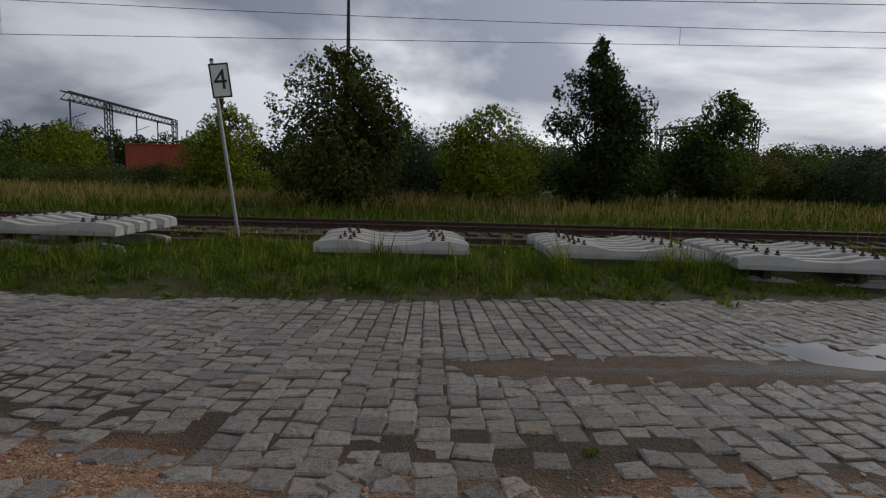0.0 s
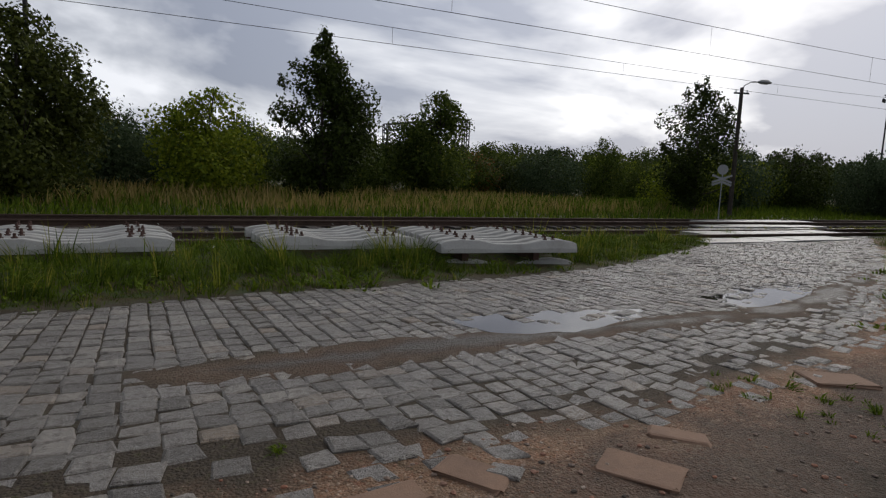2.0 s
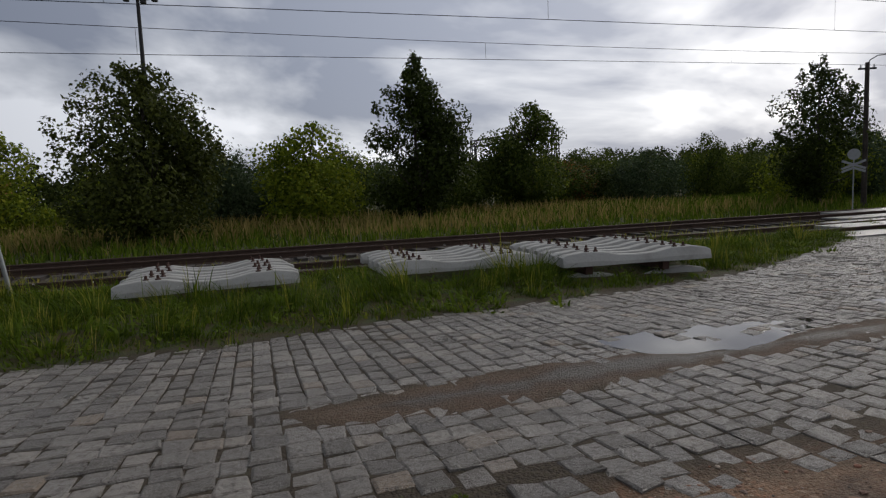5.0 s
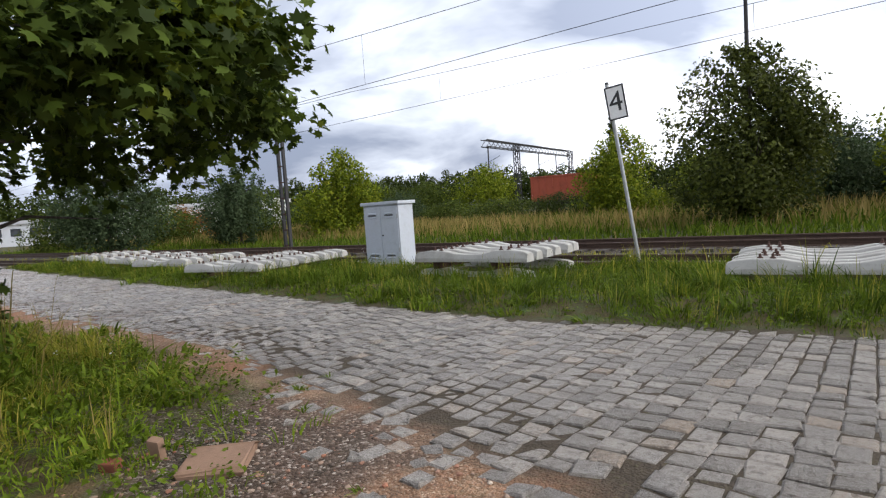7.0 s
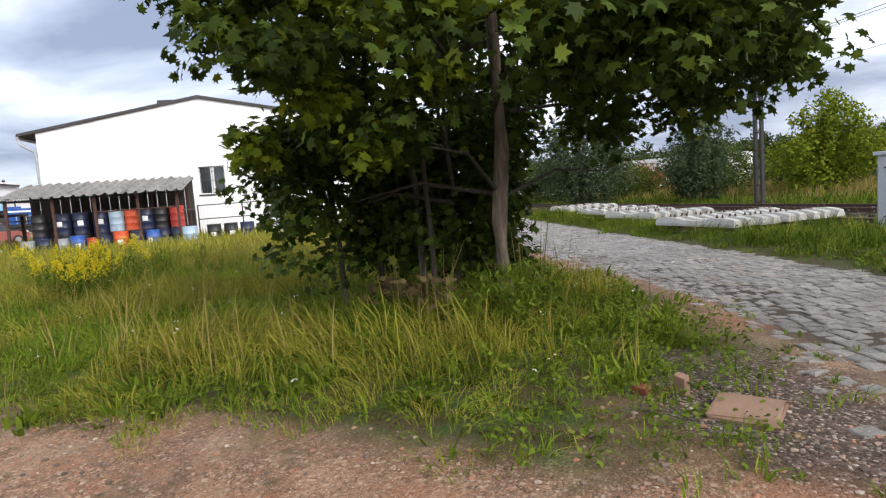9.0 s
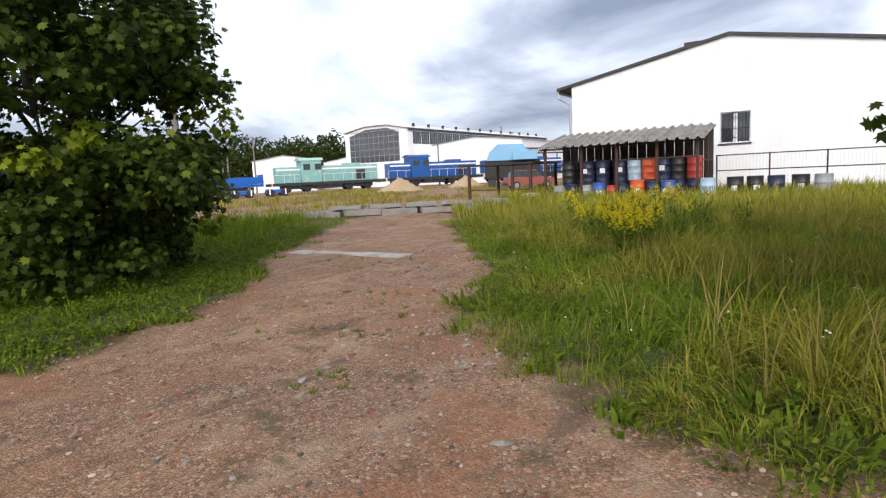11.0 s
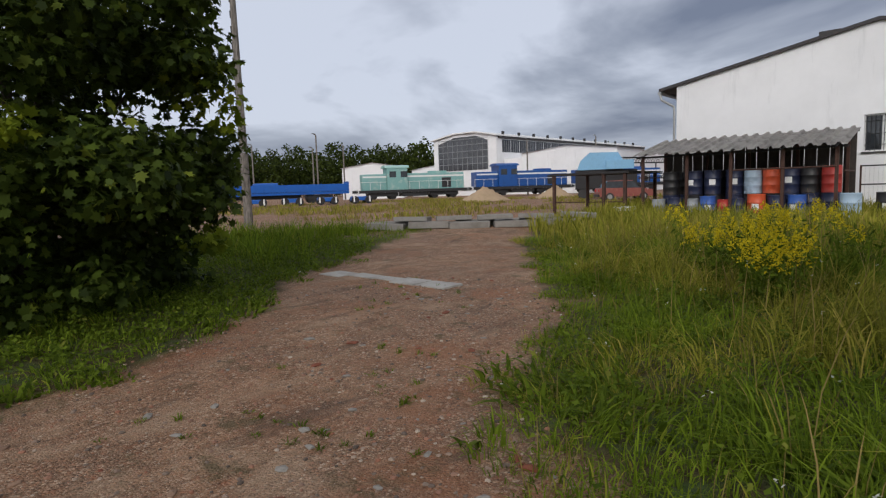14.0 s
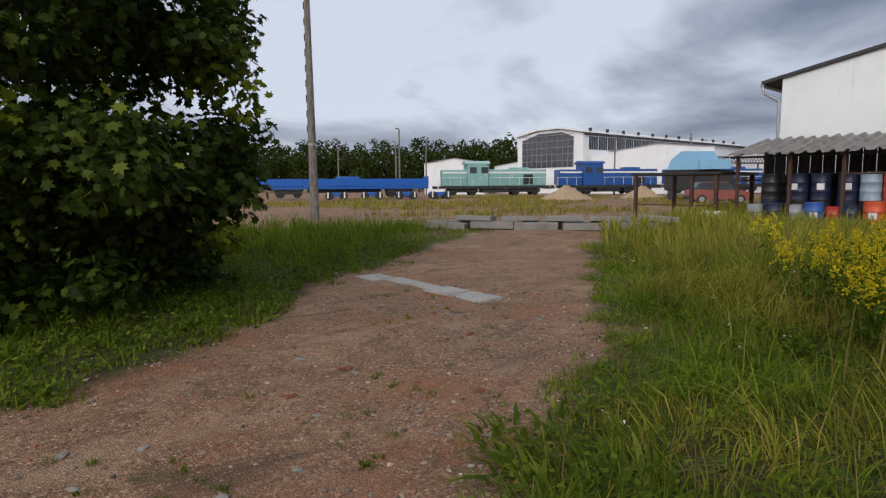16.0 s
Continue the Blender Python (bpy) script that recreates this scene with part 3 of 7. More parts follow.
def limbs(rng, hgt, r, spread, count, base=0.25, lean=0.0):
    bm = B()
    pts = [(lean * i / 6 + rng.normal() * 0.012 * hgt * (i > 0), rng.normal() * 0.012 * hgt * (i > 0), hgt * i / 6) for i in range(7)]
    tube(bm, pts, [r * (1 - 0.13 * i) * (1.35 if i == 0 else 1) for i in range(7)], 8)
    for _ in range(count):
        f = rng.uniform(base, 0.9)
        i = min(int(f * 6), 5)
        p = Vector(pts[i]).lerp(Vector(pts[i + 1]), f * 6 - i)
        a = rng.uniform(0, 6.283)
        ln = spread * (1.1 - 0.6 * f) * rng.uniform(0.7, 1.1)
        d = Vector((math.cos(a), math.sin(a), rng.uniform(0.3, 0.9)))
        q = [p, p + d * ln * 0.5, p + d * ln + Vector((0, 0, 0.1 * ln))]
        tube(bm, q, [r * 0.42 * (1 - 0.5 * f), r * 0.25, r * 0.08], 5)
    return bm


def tree(name, label, x, y, hgt, width, seed, mat, leaf=0.16, n=5000, base=0.1, peak=0.5, trunk=0.12, rag=0.3, category="tree", z=None, group="", gap=0.42, bark=None):
    """A leafy tree or bush: trunk with limbs and a crown of many leaf clumps that narrows upwards from peak."""
    rng = np.random.default_rng(seed)
    zz = float(height(x, y)) if z is None else z
    t = thing(name, label, category, x, y, zz, 0, group)
    part("trunk", limbs(rng, hgt * 0.9, trunk, width * 0.42, 9, max(base, 0.12)), bark or M_BARKDARK, t)
    blobs = []
    for i in range(26):
        f = base + (1 - base) * (i + 0.5) / 26
        prof = math.sin(math.pi * min(1, max(0.05, (f - base) / (1 - base))) ** (math.log(0.5) / math.log(peak))) ** 0.6
        a, rr = rng.uniform(0, 6.283), width / 2 * prof
        off = rr * rng.uniform(0.25, 0.75)
        br = max(0.1 * width, rr * rng.uniform(0.45, 0.7)) * (1 + rag * rng.normal() * 0.5)
        blobs.append((off * math.cos(a), off * math.sin(a), hgt * f, abs(br), abs(br) * rng.uniform(0.6, 0.9)))
    for i in range(34):
        f = rng.uniform(base + 0.08, 1.03)
        prof = math.sin(math.pi * min(1, max(0.05, (f - base) / (1 - base))) ** (math.log(0.5) / math.log(peak))) ** 0.6 if f < 0.97 else 0.16
        a, rr = rng.uniform(0, 6.283), width / 2 * prof * rng.uniform(0.82, 1.06)
        k = rng.uniform(0.035, 0.07) * width
        blobs.append((rr * math.cos(a), rr * math.sin(a), hgt * f, k, k * rng.uniform(1.1, 2.0)))
    meshpart("crown", crown("crown", blobs, int(n * 2.3), leaf * 0.66, SPRIG, mat, rng, 0.3, 0.22, gap, 0.4), t)
    return t


def blades(name, x, y, hgt, material, rng, width=0.006, lean=0.35, z0=None, label="", category="grass", tuft=1, spread=0.05):
    """Bent grass blades; with tuft > 1 each place carries that many, fanning out from it."""
    if tuft > 1:
        x, y, hgt = np.repeat(x, tuft), np.repeat(y, tuft), np.repeat(hgt, tuft) * rng.uniform(0.55, 1.1, len(x) * tuft)
    n = len(x)
    b = rng.uniform(0, 2 * np.pi, n)
    r = spread * np.sqrt(rng.random(n)) * (tuft > 1)
    x, y = x + r * np.cos(b), y + r * np.sin(b)
    zz = height(x, y) - 0.01 if z0 is None else z0
    a = rng.uniform(0, 2 * np.pi, n)
    dx, dy = np.cos(a), np.sin(a)
    l = lean * hgt * rng.uniform(0.1, 1.5, n)
    comb = 12.0 * vnoise(x, y, 1.3, 27)
    push = 0.55 * lean * hgt * vnoise(x, y, 0.6, 33)
    lx, ly = np.cos(b) * l * 0.8 + np.cos(comb) * push, np.sin(b) * l * 0.8 + np.sin(comb) * push
    w = width * rng.uniform(0.6, 1.4, n) * (0.6 + hgt)
    sag = np.clip((l + 0.4 * push) / np.maximum(hgt, 1e-3), 0, 1.3) ** 2 * 0.36
    v = np.empty((n, 7, 3))
    for i, (f, ww) in enumerate(((0.0, 1.0), (0.45, 0.85), (0.8, 0.55))):
        px, py, pz = x + lx * f * f, y + ly * f * f, zz + hgt * (f - sag * f * f * f)
        v[:, 2 * i] = np.stack([px - dx * w * ww, py - dy * w * ww, pz], 1)
        v[:, 2 * i + 1] = np.stack([px + dx * w * ww, py + dy * w * ww, pz], 1)
    v[:, 6] = np.stack([x + lx, y + ly, zz + hgt * (1 - sag)], 1)
    me = bpy.data.meshes.new(name)
    i = np.arange(n)[:, None] * 7
    loops = np.concatenate([i + np.array([[0, 1, 3, 2]]), i + np.array([[2, 3, 5, 4]]), i + np.array([[4, 5, 6]])], 1).reshape(-1)
    start = (np.arange(n)[:, None] * 11 + np.array([[0, 4, 8]])).reshape(-1)
    me.vertices.add(n * 7)
    me.vertices.foreach_set("co", v.reshape(-1).astype(np.float32))
    me.loops.add(n * 11)
    me.loops.foreach_set("vertex_index", loops.astype(np.int32))
    me.polygons.add(n * 3)
    me.polygons.foreach_set("loop_start", start.astype(np.int32))
    me.update(calc_edges=True)
    me.materials.append(material)
    return tagged(new(name, me), label, category, kind="stuff")


def scatter(poly, density, rng, edge=0.0, clump=1.0, power=1.5):
    xs, ys = [p[0] for p in poly], [p[1] for p in poly]
    n = int((max(xs) - min(xs)) * (max(ys) - min(ys)) * density)
    x, y = rng.uniform(min(xs), max(xs), n), rng.uniform(min(ys), max(ys), n)
    s = sdist(x, y, poly) + edge * (vnoise(x, y, 0.5, 11) - 0.5) + 0.5 * edge * (vnoise(x, y, 0.17, 1) - 0.5)
    k = (s > 0) & (rng.random(n) < clump + (1 - clump) * vnoise(x, y, 0.9, 6) ** power)
    return x[k], y[k], s[k]

# ---- tracks ----


def build_tracks():
    for c, dz in zip(TRACKS, (-0.03, 0.06)):
        t = thing("railway_track", "rusty railway track on dark sleepers in weedy ballast", "railway track", 0, c, 0, 0, "tracks")
        for side in (-0.7175, 0.7175):
            bm = B()
            prof = [(-0.065, 0), (0.065, 0), (0.06, 0.018), (0.012, 0.03), (0.012, 0.115), (0.036, 0.125), (0.036, 0.155), (0.028, 0.163), (-0.028, 0.163), (-0.036, 0.155), (-0.036, 0.125), (-0.012, 0.115), (-0.012, 0.03), (-0.06, 0.018)]
            a = [bm.verts.new((-260, side + u, 0.0 + v + dz)) for u, v in prof]
            b = [bm.verts.new((260, side + u, 0.0 + v + dz)) for u, v in prof]
            for i in range(len(prof)):
                j = (i + 1) % len(prof)
                bm.faces.new((a[i], a[j], b[j], b[i]))
            bmesh.ops.recalc_face_normals(bm, faces=bm.faces)
            part("rail", bm, M_RAIL, t)
        bm = B()
        box(bm, 0, -1.3, dz - 0.13, 0.24, 1.3, dz + 0.015, 0.012)
        me = bpy.data.meshes.new("sleeper"); bm.to_mesh(me); bm.free(); me.materials.append(M_TIE)
        for i in range(-60, 60):
            s = meshpart("sleeper", me, t)
            s.location = (i * 0.62 + 0.05 * math.sin(i * 7.1), 0, 0)


build_tracks()


def crossing_panels():
    t = thing("level_crossing_deck", "wet grey concrete level crossing panels between the rails", "crossing deck", 22.0, 14.2, 0.0)
    for c, w, z in ((-2.9, 0.55, 0.04), (-1.6, 0.62, 0.1), (-0.35, 0.55, 0.06), (0.75, 0.5, 0.12), (2.0, 0.62, 0.2), (3.3, 0.55, 0.12)):
        for i in range(-2, 3):
            x0 = i * 1.5 + 1.35 * c - 0.7
            part("panel", box(B(), x0, c - w, z - 0.2, x0 + 1.47, c + w, z + 0.01 * math.sin(i * 5 + c), 0.015), M_SLABWET, t)


M_SLABWET = concrete_mat("wet_slab", (0.26, 0.255, 0.25), (0.16, 0.15, 0.14), 0.3)
crossing_panels()

# ---- concrete sleeper stacks ----


def sleeper_mesh():
    """A pre-stressed sleeper 2.6 m long: thick rail seats, thinner waist, sloping ends."""
    bm = B()
    st = [(-1.3, 0.13, 0.15, 0.10), (-1.22, 0.145, 0.185, 0.09), (-0.95, 0.15, 0.22, 0.095), (-0.6, 0.15, 0.21, 0.095), (-0.3, 0.125, 0.15, 0.085), (0, 0.12, 0.14, 0.08)]
    st = st + [(-x, w, h, u) for x, w, h, u in st[-2::-1]]
    rings = []
    for x, w, h, u in st:
        rings.append([bm.verts.new(v) for v in ((x, -w, 0), (x, w, 0), (x, w - 0.004, h * 0.35), (x, u, h - 0.012), (x, u - 0.014, h), (x, -u + 0.014, h), (x, -u, h - 0.012), (x, -w + 0.004, h * 0.35))])
    for a, b in zip(rings, rings[1:]):
        for i in range(8):
            j = (i + 1) % 8
            bm.faces.new((a[i], a[j], b[j], b[i]))
    bm.faces.new(rings[0][::-1]); bm.faces.new(rings[-1])
    bmesh.ops.recalc_face_normals(bm, faces=bm.faces)
    me = bpy.data.meshes.new("sleeper"); bm.to_mesh(me); bm.free(); me.materials.append(M_CONC)
    bm = B()
    tube(bm, [(0, 0, -0.01), (0, 0, 0.022), (0, 0, 0.03), (0, 0, 0.07), (0, 0, 0.078)], [0.045, 0.042, 0.022, 0.02, 0.012], 7)
    mf = bpy.data.meshes.new("rail_fastening"); bm.to_mesh(mf); bm.free(); mf.materials.append(M_RUST)
    return me, mf


SLEEPER, FASTENING = sleeper_mesh()


def sleeper(x, y, z, rz=0, tilt=0, fast=True):
    t = thing("concrete_sleeper", "grey concrete railway sleeper with rusty fastenings, stacked", "railway sleeper", x, y, z, rz, "stacked concrete sleepers")
    t.matrix_basis = pose(x, y, z, tilt, 0, rz)
    meshpart("body", SLEEPER, t)
    if fast:
        for sx in (-0.86, -0.7, 0.7, 0.86):
            f = meshpart("rail_bolt", FASTENING, t, "rusty rail bolt")
            f.location = (sx, 0, 0.207)
    return t


def stack(cx, front, z, count, rz=0, layers=1, seed=0, pitch=0.4):
    """Sleepers lying side by side, going back from the front one; lower layers only where their fronts show."""
    rng = random.Random(seed)
    r = radians(rz)
    for k in range(count):
        d = 0.15 + pitch * k
        sleeper(cx - d * math.sin(r) + rng.uniform(-0.05, 0.05), front + d * math.cos(r), z + rng.uniform(-0.006, 0.006), rz + rng.uniform(-0.7, 0.7), rng.uniform(-1.0, 1.0))
    for lv in range(1, layers):
        zz = z - 0.36 * lv
        for k in range(2):
            d = 0.3 + (pitch * (count - 2)) * k
            sleeper(cx - d * math.sin(r) + rng.uniform(-0.1, 0.1), front + d * math.cos(r), zz, rz + rng.uniform(-2, 2), 0, False)
        t = thing("timber_spacer", "dark rust-stained timber bearer under stacked sleepers", "timber", cx, front + 0.9, zz + 0.215, rz, "bearers")
        for sx in (-0.75, 0.6):
            part("bearer", box(B(), sx - 0.06, -0.8, 0, sx + 0.06, 0.85, 0.145, 0.01), M_RUST, t)


# ---- ground cover near the track, then the stacks along the verge ----
STACKS = [(-6.25, 9.65, 0.34, 6, -3, 2), (-0.4, 9.65, 0.16, 6, 2, 1), (3.35, 9.15, 0.2, 6, -4, 1), (6.05, 8.15, 0.26, 7, -7, 2),
          (-13.1, 9.0, 0.2, 9, 7, 2), (-17.6, 9.9, 0.2, 6, 5, 1), (-21.3, 10.4, 0.22, 6, -5, 2), (-25.8, 11.2, 0.25, 6, -4, 2)]
for i, (cx, fy, z, cnt, rz, lay) in enumerate(STACKS):
    stack(cx, fy, z + float(height(cx, fy)) * 0.6, cnt, rz, lay, i)


# ---- trackside cabinet ----
def cabinet(x, y):
    z = float(height(x + 0.5, y + 0.3)) - 0.02
    t = thing("electrical_cabinet", "light grey metal trackside cabinet with louvred double doors", "electrical cabinet", x, y, z)
    w, d, h = 1.1, 0.56, 1.6
    part("plinth", box(B(), 0.02, 0.02, 0, w - 0.02, d - 0.02, 0.1, 0.01), M_CONC, t)
    part("body", box(B(), 0, 0, 0.1, w, d, h - 0.06, 0.012), M_CAB, t)
    bm = box(B(), -0.05, -0.06, h - 0.06, w + 0.05, d + 0.06, h + 0.015, 0.012)
    part("roof", bm, M_CAB, t)
    for k, (a, b) in enumerate(((0.03, 0.545), (0.555, 1.07))):
        dr = part("door", box(B(), a, -0.022, 0.16, b, -0.002, h - 0.1, 0.006), M_CAB, t)
        for zz in (0.24, 1.22):
            for j in range(3):
                bm = B()
                vs = [(a + 0.13, -0.024, zz + j * 0.05), (b - 0.13, -0.024, zz + j * 0.05), (b - 0.13, -0.044, zz + j * 0.05 + 0.008), (a + 0.13, -0.044, zz + j * 0.05 + 0.008)]
                q = [bm.verts.new(v) for v in vs] + [bm.verts.new((vx, -0.024, vz + 0.035)) for vx, _, vz in vs[:2]]
                bm.faces.new((q[0], q[1], q[2], q[3])); bm.faces.new((q[3], q[2], q[5], q[4])); bm.faces.new((q[0], q[3], q[4])); bm.faces.new((q[1], q[5], q[2]))
                part("louvre", bm, M_CABDARK if j == 1 else M_CAB, dr)
        for zz in (0.4, 1.2):
            part("hinge", rod(B(), (a if k == 0 else b, -0.026, zz), (a if k == 0 else b, -0.026, zz + 0.1), 0.014), M_GALV, dr)
    part("lock", rod(B(), (0.6, -0.045, 0.8), (0.6, -0.02, 0.8), 0.022), M_BLACK, t)
    return t


cabinet(-10.1, 11.15)


# ---- signs ----
def lettering(text, size, parent, material, m, name="lettering"):
    cu = bpy.data.curves.new(name, "FONT")
    cu.body, cu.size, cu.align_x, cu.align_y, cu.extrude = text, size, "CENTER", "CENTER", 0.002
    tmp = bpy.data.objects.new(name, cu)
    me = bpy.data.meshes.new_from_object(tmp)
    bpy.data.objects.remove(tmp)
    me.materials.clear(); me.materials.append(material)
    ob = new(name, me)
    ob.parent = parent
    ob.matrix_basis = m
    return ob


def sign_four():
    t = thing("track_sign", "leaning grey post with white number 4 plate", "railway sign", -3.42, 11.25, float(height(-3.4, 11.25)) - 0.05)
    t.matrix_basis = pose(-3.42, 11.25, float(height(-3.4, 11.25)) - 0.05, 0, -7.6, 6)
    part("post", rod(B(), (0, 0, 0), (0, 0, 3.5), 0.034, 0.034, 12), M_GALV, t)
    part("cap", rod(B(), (0, 0, 3.5), (0, 0, 3.54), 0.04, 0.03, 12), M_BLACK, t)
    pl = part("plate", box(B(), -0.06, -0.052, 2.82, 0.29, -0.037, 3.44, 0.004), M_WHITE, t)
    bm = B()
    for x0, z0, x1, z1 in ((-0.06, 2.82, 0.29, 2.85), (-0.06, 3.41, 0.29, 3.44), (-0.06, 2.85, -0.03, 3.41), (0.26, 2.85, 0.29, 3.41)):
        box(bm, x0, -0.056, z0, x1, -0.0525, z1)
    part("border", bm, M_BLACK, pl)
    lettering("4", 0.52, pl, M_BLACK, pose(0.115, -0.055, 3.13, 90, 0, 0))
    for z in (2.95, 3.3):
        part("clamp", box(B(), -0.045, -0.037, z, 0.045, 0.045, z + 0.03, 0.005), M_GALV, t)


sign_four()


def oct_plate(bm, r, y0, y1, n=8, turn=22.5, cz=0.0):
    pts = [(r * math.cos(radians(turn + 360 / n * i)), cz + r * math.sin(radians(turn + 360 / n * i))) for i in range(n)]
    return prism(bm, pts, y0, y1)


def bar(bm, cx, cz, length, width, ang, y0, y1, a=0.0, b=1.0):
    m = Matrix.Translation((cx, 0, cz)) @ Matrix.Rotation(radians(ang), 4, "Y")
    return box(bm, -length / 2 + a * length, y0, -width / 2, -length / 2 + b * length, y1, width / 2, 0, m)


def crossing_sign(name, x, y, rz, label, face, stop=True, top=2.45):
    z = float(height(x, y)) - 0.05
    t = thing(name, label, "road sign", x, y, z, rz, "crossing signs")
    part("post", rod(B(), (0, 0, 0), (0, 0, top + 0.2), 0.032, 0.032, 10), M_GALV, t)
    pl = part("stop_plate" if stop else "plate_back", oct_plate(B(), 0.43 if stop else 0.32, -0.05, -0.035, 8 if stop else 24, 22.5, top), face, t)
    if stop:
        rim = B()
        ro, ri = 0.43, 0.405
        o = [(math.cos(radians(22.5 + 45 * i)), math.sin(radians(22.5 + 45 * i))) for i in range(8)]
        for i in range(8):
            (c0, s0), (c1, s1) = o[i], o[(i + 1) % 8]
            rim.faces.new([rim.verts.new((u, -0.053, top + v)) for u, v in ((ro * c0, ro * s0), (ro * c1, ro * s1), (ri * c1, ri * s1), (ri * c0, ri * s0))])
        part("rim", rim, M_WHITE, pl)
        lettering("STOP", 0.27, pl, M_WHITE, pose(0, -0.055, top, 90, 0, 0))
    for k, (cz, w) in enumerate(((top - 0.6, 1.25),)):
        for ang in (22, -22):
            bt = part("cross_board", bar(B(), 0, cz, w, 0.13, ang, -0.075 - 0.012 * (ang > 0), -0.063 - 0.012 * (ang > 0)), M_WHITE if stop else face, t)
            if stop:
                for a, b in ((0, 0.16), (0.27, 0.4), (0.6, 0.73), (0.84, 1)):
                    part("red_band", bar(B(), 0, cz, w, 0.134, ang, -0.079 - 0.012 * (ang > 0), -0.0755 - 0.012 * (ang > 0), a, b), M_REDSIGN, bt)
    for s in (1, -1):
        m = Matrix.Translation((0, 0, top - 0.78)) @ Matrix.Rotation(radians(22 * s), 4, "Y")
        bt = part("lower_board", box(B(), 0 if s > 0 else -0.62, -0.07, -0.065, 0.62 if s > 0 else 0, -0.058, 0.065, 0, m), M_WHITE if stop else face, t)
        if stop:
            for a, b in ((0.16, 0.32), (0.48, 0.62)):
                part("red_band", box(B(), a if s > 0 else -b, -0.074, -0.067, b if s > 0 else -a, -0.0705, 0.067, 0, m), M_REDSIGN, bt)
    return t


crossing_sign("stop_sign", 13.3, 3.74, -74, "red stop sign above a red and white railway crossing cross", M_REDSIGN)
crossing_sign("crossing_sign", 24.5, 18.1, -53, "grey back of a round sign above a crossing cross", M_GALV, False, 3.45).scale = (0.72, 0.72, 0.72)


# ---- poles, masts, gantries, wires ----
def street_lamp(x, y, top, rz, label="weathered wooden pole with a curved street lamp arm"):
    t = thing("street_lamp", label, "street lamp", x, y, float(height(x, y)) - 0.1, rz)
    part("pole", rod(B(), (0, 0, 0), (0, 0, top), 0.13, 0.09, 10), M_BARKDARK, t)
    part("arm", tube(B(), [(0, 0, top - 0.5), (0.1, 0, top + 0.1), (0.45, 0, top + 0.3), (0.9, 0, top + 0.33)], [0.03, 0.03, 0.03, 0.03], 6), M_GALV, t)
    bm = B()
    tube(bm, [(0.85, 0, top + 0.32), (1.0, 0, top + 0.34), (1.3, 0, top + 0.34), (1.55, 0, top + 0.31)], [0.05, 0.12, 0.13, 0.05], 10)
    part("lamp_head", bm, M_GALV, t, smooth=True)
    for s in (-0.3, 0.3):
        part("insulator", rod(B(), (s, 0, top - 0.25), (s, 0, top - 0.1), 0.04, 0.03, 8), M_WHITE, t)
    part("crossarm", box(B(), -0.4, -0.04, top - 0.33, 0.4, 0.04, top - 0.25), M_DARKSTEEL, t)


street_lamp(28.7, 20.6, 7.0, -25)


def lattice(bm, a, b, w, n, r=0.03, flat=None):
    """A square lattice beam from a to b, w wide, with n bays."""
    a, b = Vector(a), Vector(b)
    d = (b - a).normalized()
    u = d.cross(Vector((0, 0, 1)))
    u = u.normalized() if u.length > 0.1 else Vector((1, 0, 0))
    v = d.cross(u).normalized()
    off = [(u * sx + v * sy) * w / 2 for sx, sy in ((-1, -1), (1, -1), (1, 1), (-1, 1))]
    for o in off:
        rod(bm, a + o, b + o, r, r, 4, False)
    for i in range(n):
        p, q = a.lerp(b, i / n), a.lerp(b, (i + 1) / n)
        for k in range(4):
            o1, o2 = off[k], off[(k + 1) % 4]
            rod(bm, p + o1, q + o2, r * 0.6, r * 0.6, 3, False)
    return bm


def gantry(ax, ay, bx, by, top, label, posts=(0.0, 0.35, 1.0)):
    t = thing("catenary_gantry", label, "gantry", ax, ay, 0, 0, "gantries")
    dx, dy = bx - ax, by - ay
    part("beam", lattice(B(), (0, 0, top), (dx, dy, top), 0.8, 26, 0.07), M_DARKSTEEL, t)
    for f in posts:
        part("mast", lattice(B(), (dx * f, dy * f, 0), (dx * f, dy * f, top + 0.4), 0.6, 12, 0.07), M_DARKSTEEL, t)
    for f in (0.03, 0.55, 0.78):
        bm = B()
        rod(bm, (dx * f, dy * f, top - 0.4), (dx * f, dy * f, top - 3.0), 0.09, 0.09, 6)
        rod(bm, (dx * f, dy * f, top - 2.2), (dx * f + 1.6, dy * f, top - 1.6), 0.04, 0.04, 5)
        part("hanger", bm, M_DARKSTEEL, t)


gantry(-35.6, 60.9, -37.6, 92.0, 8.6, "dark lattice railway gantry over distant tracks", (0.3, 1.0))
gantry(30.6, 75.0, 34.6, 60.0, 8.0, "dark lattice gantry behind trees", (0.0, 1.0))


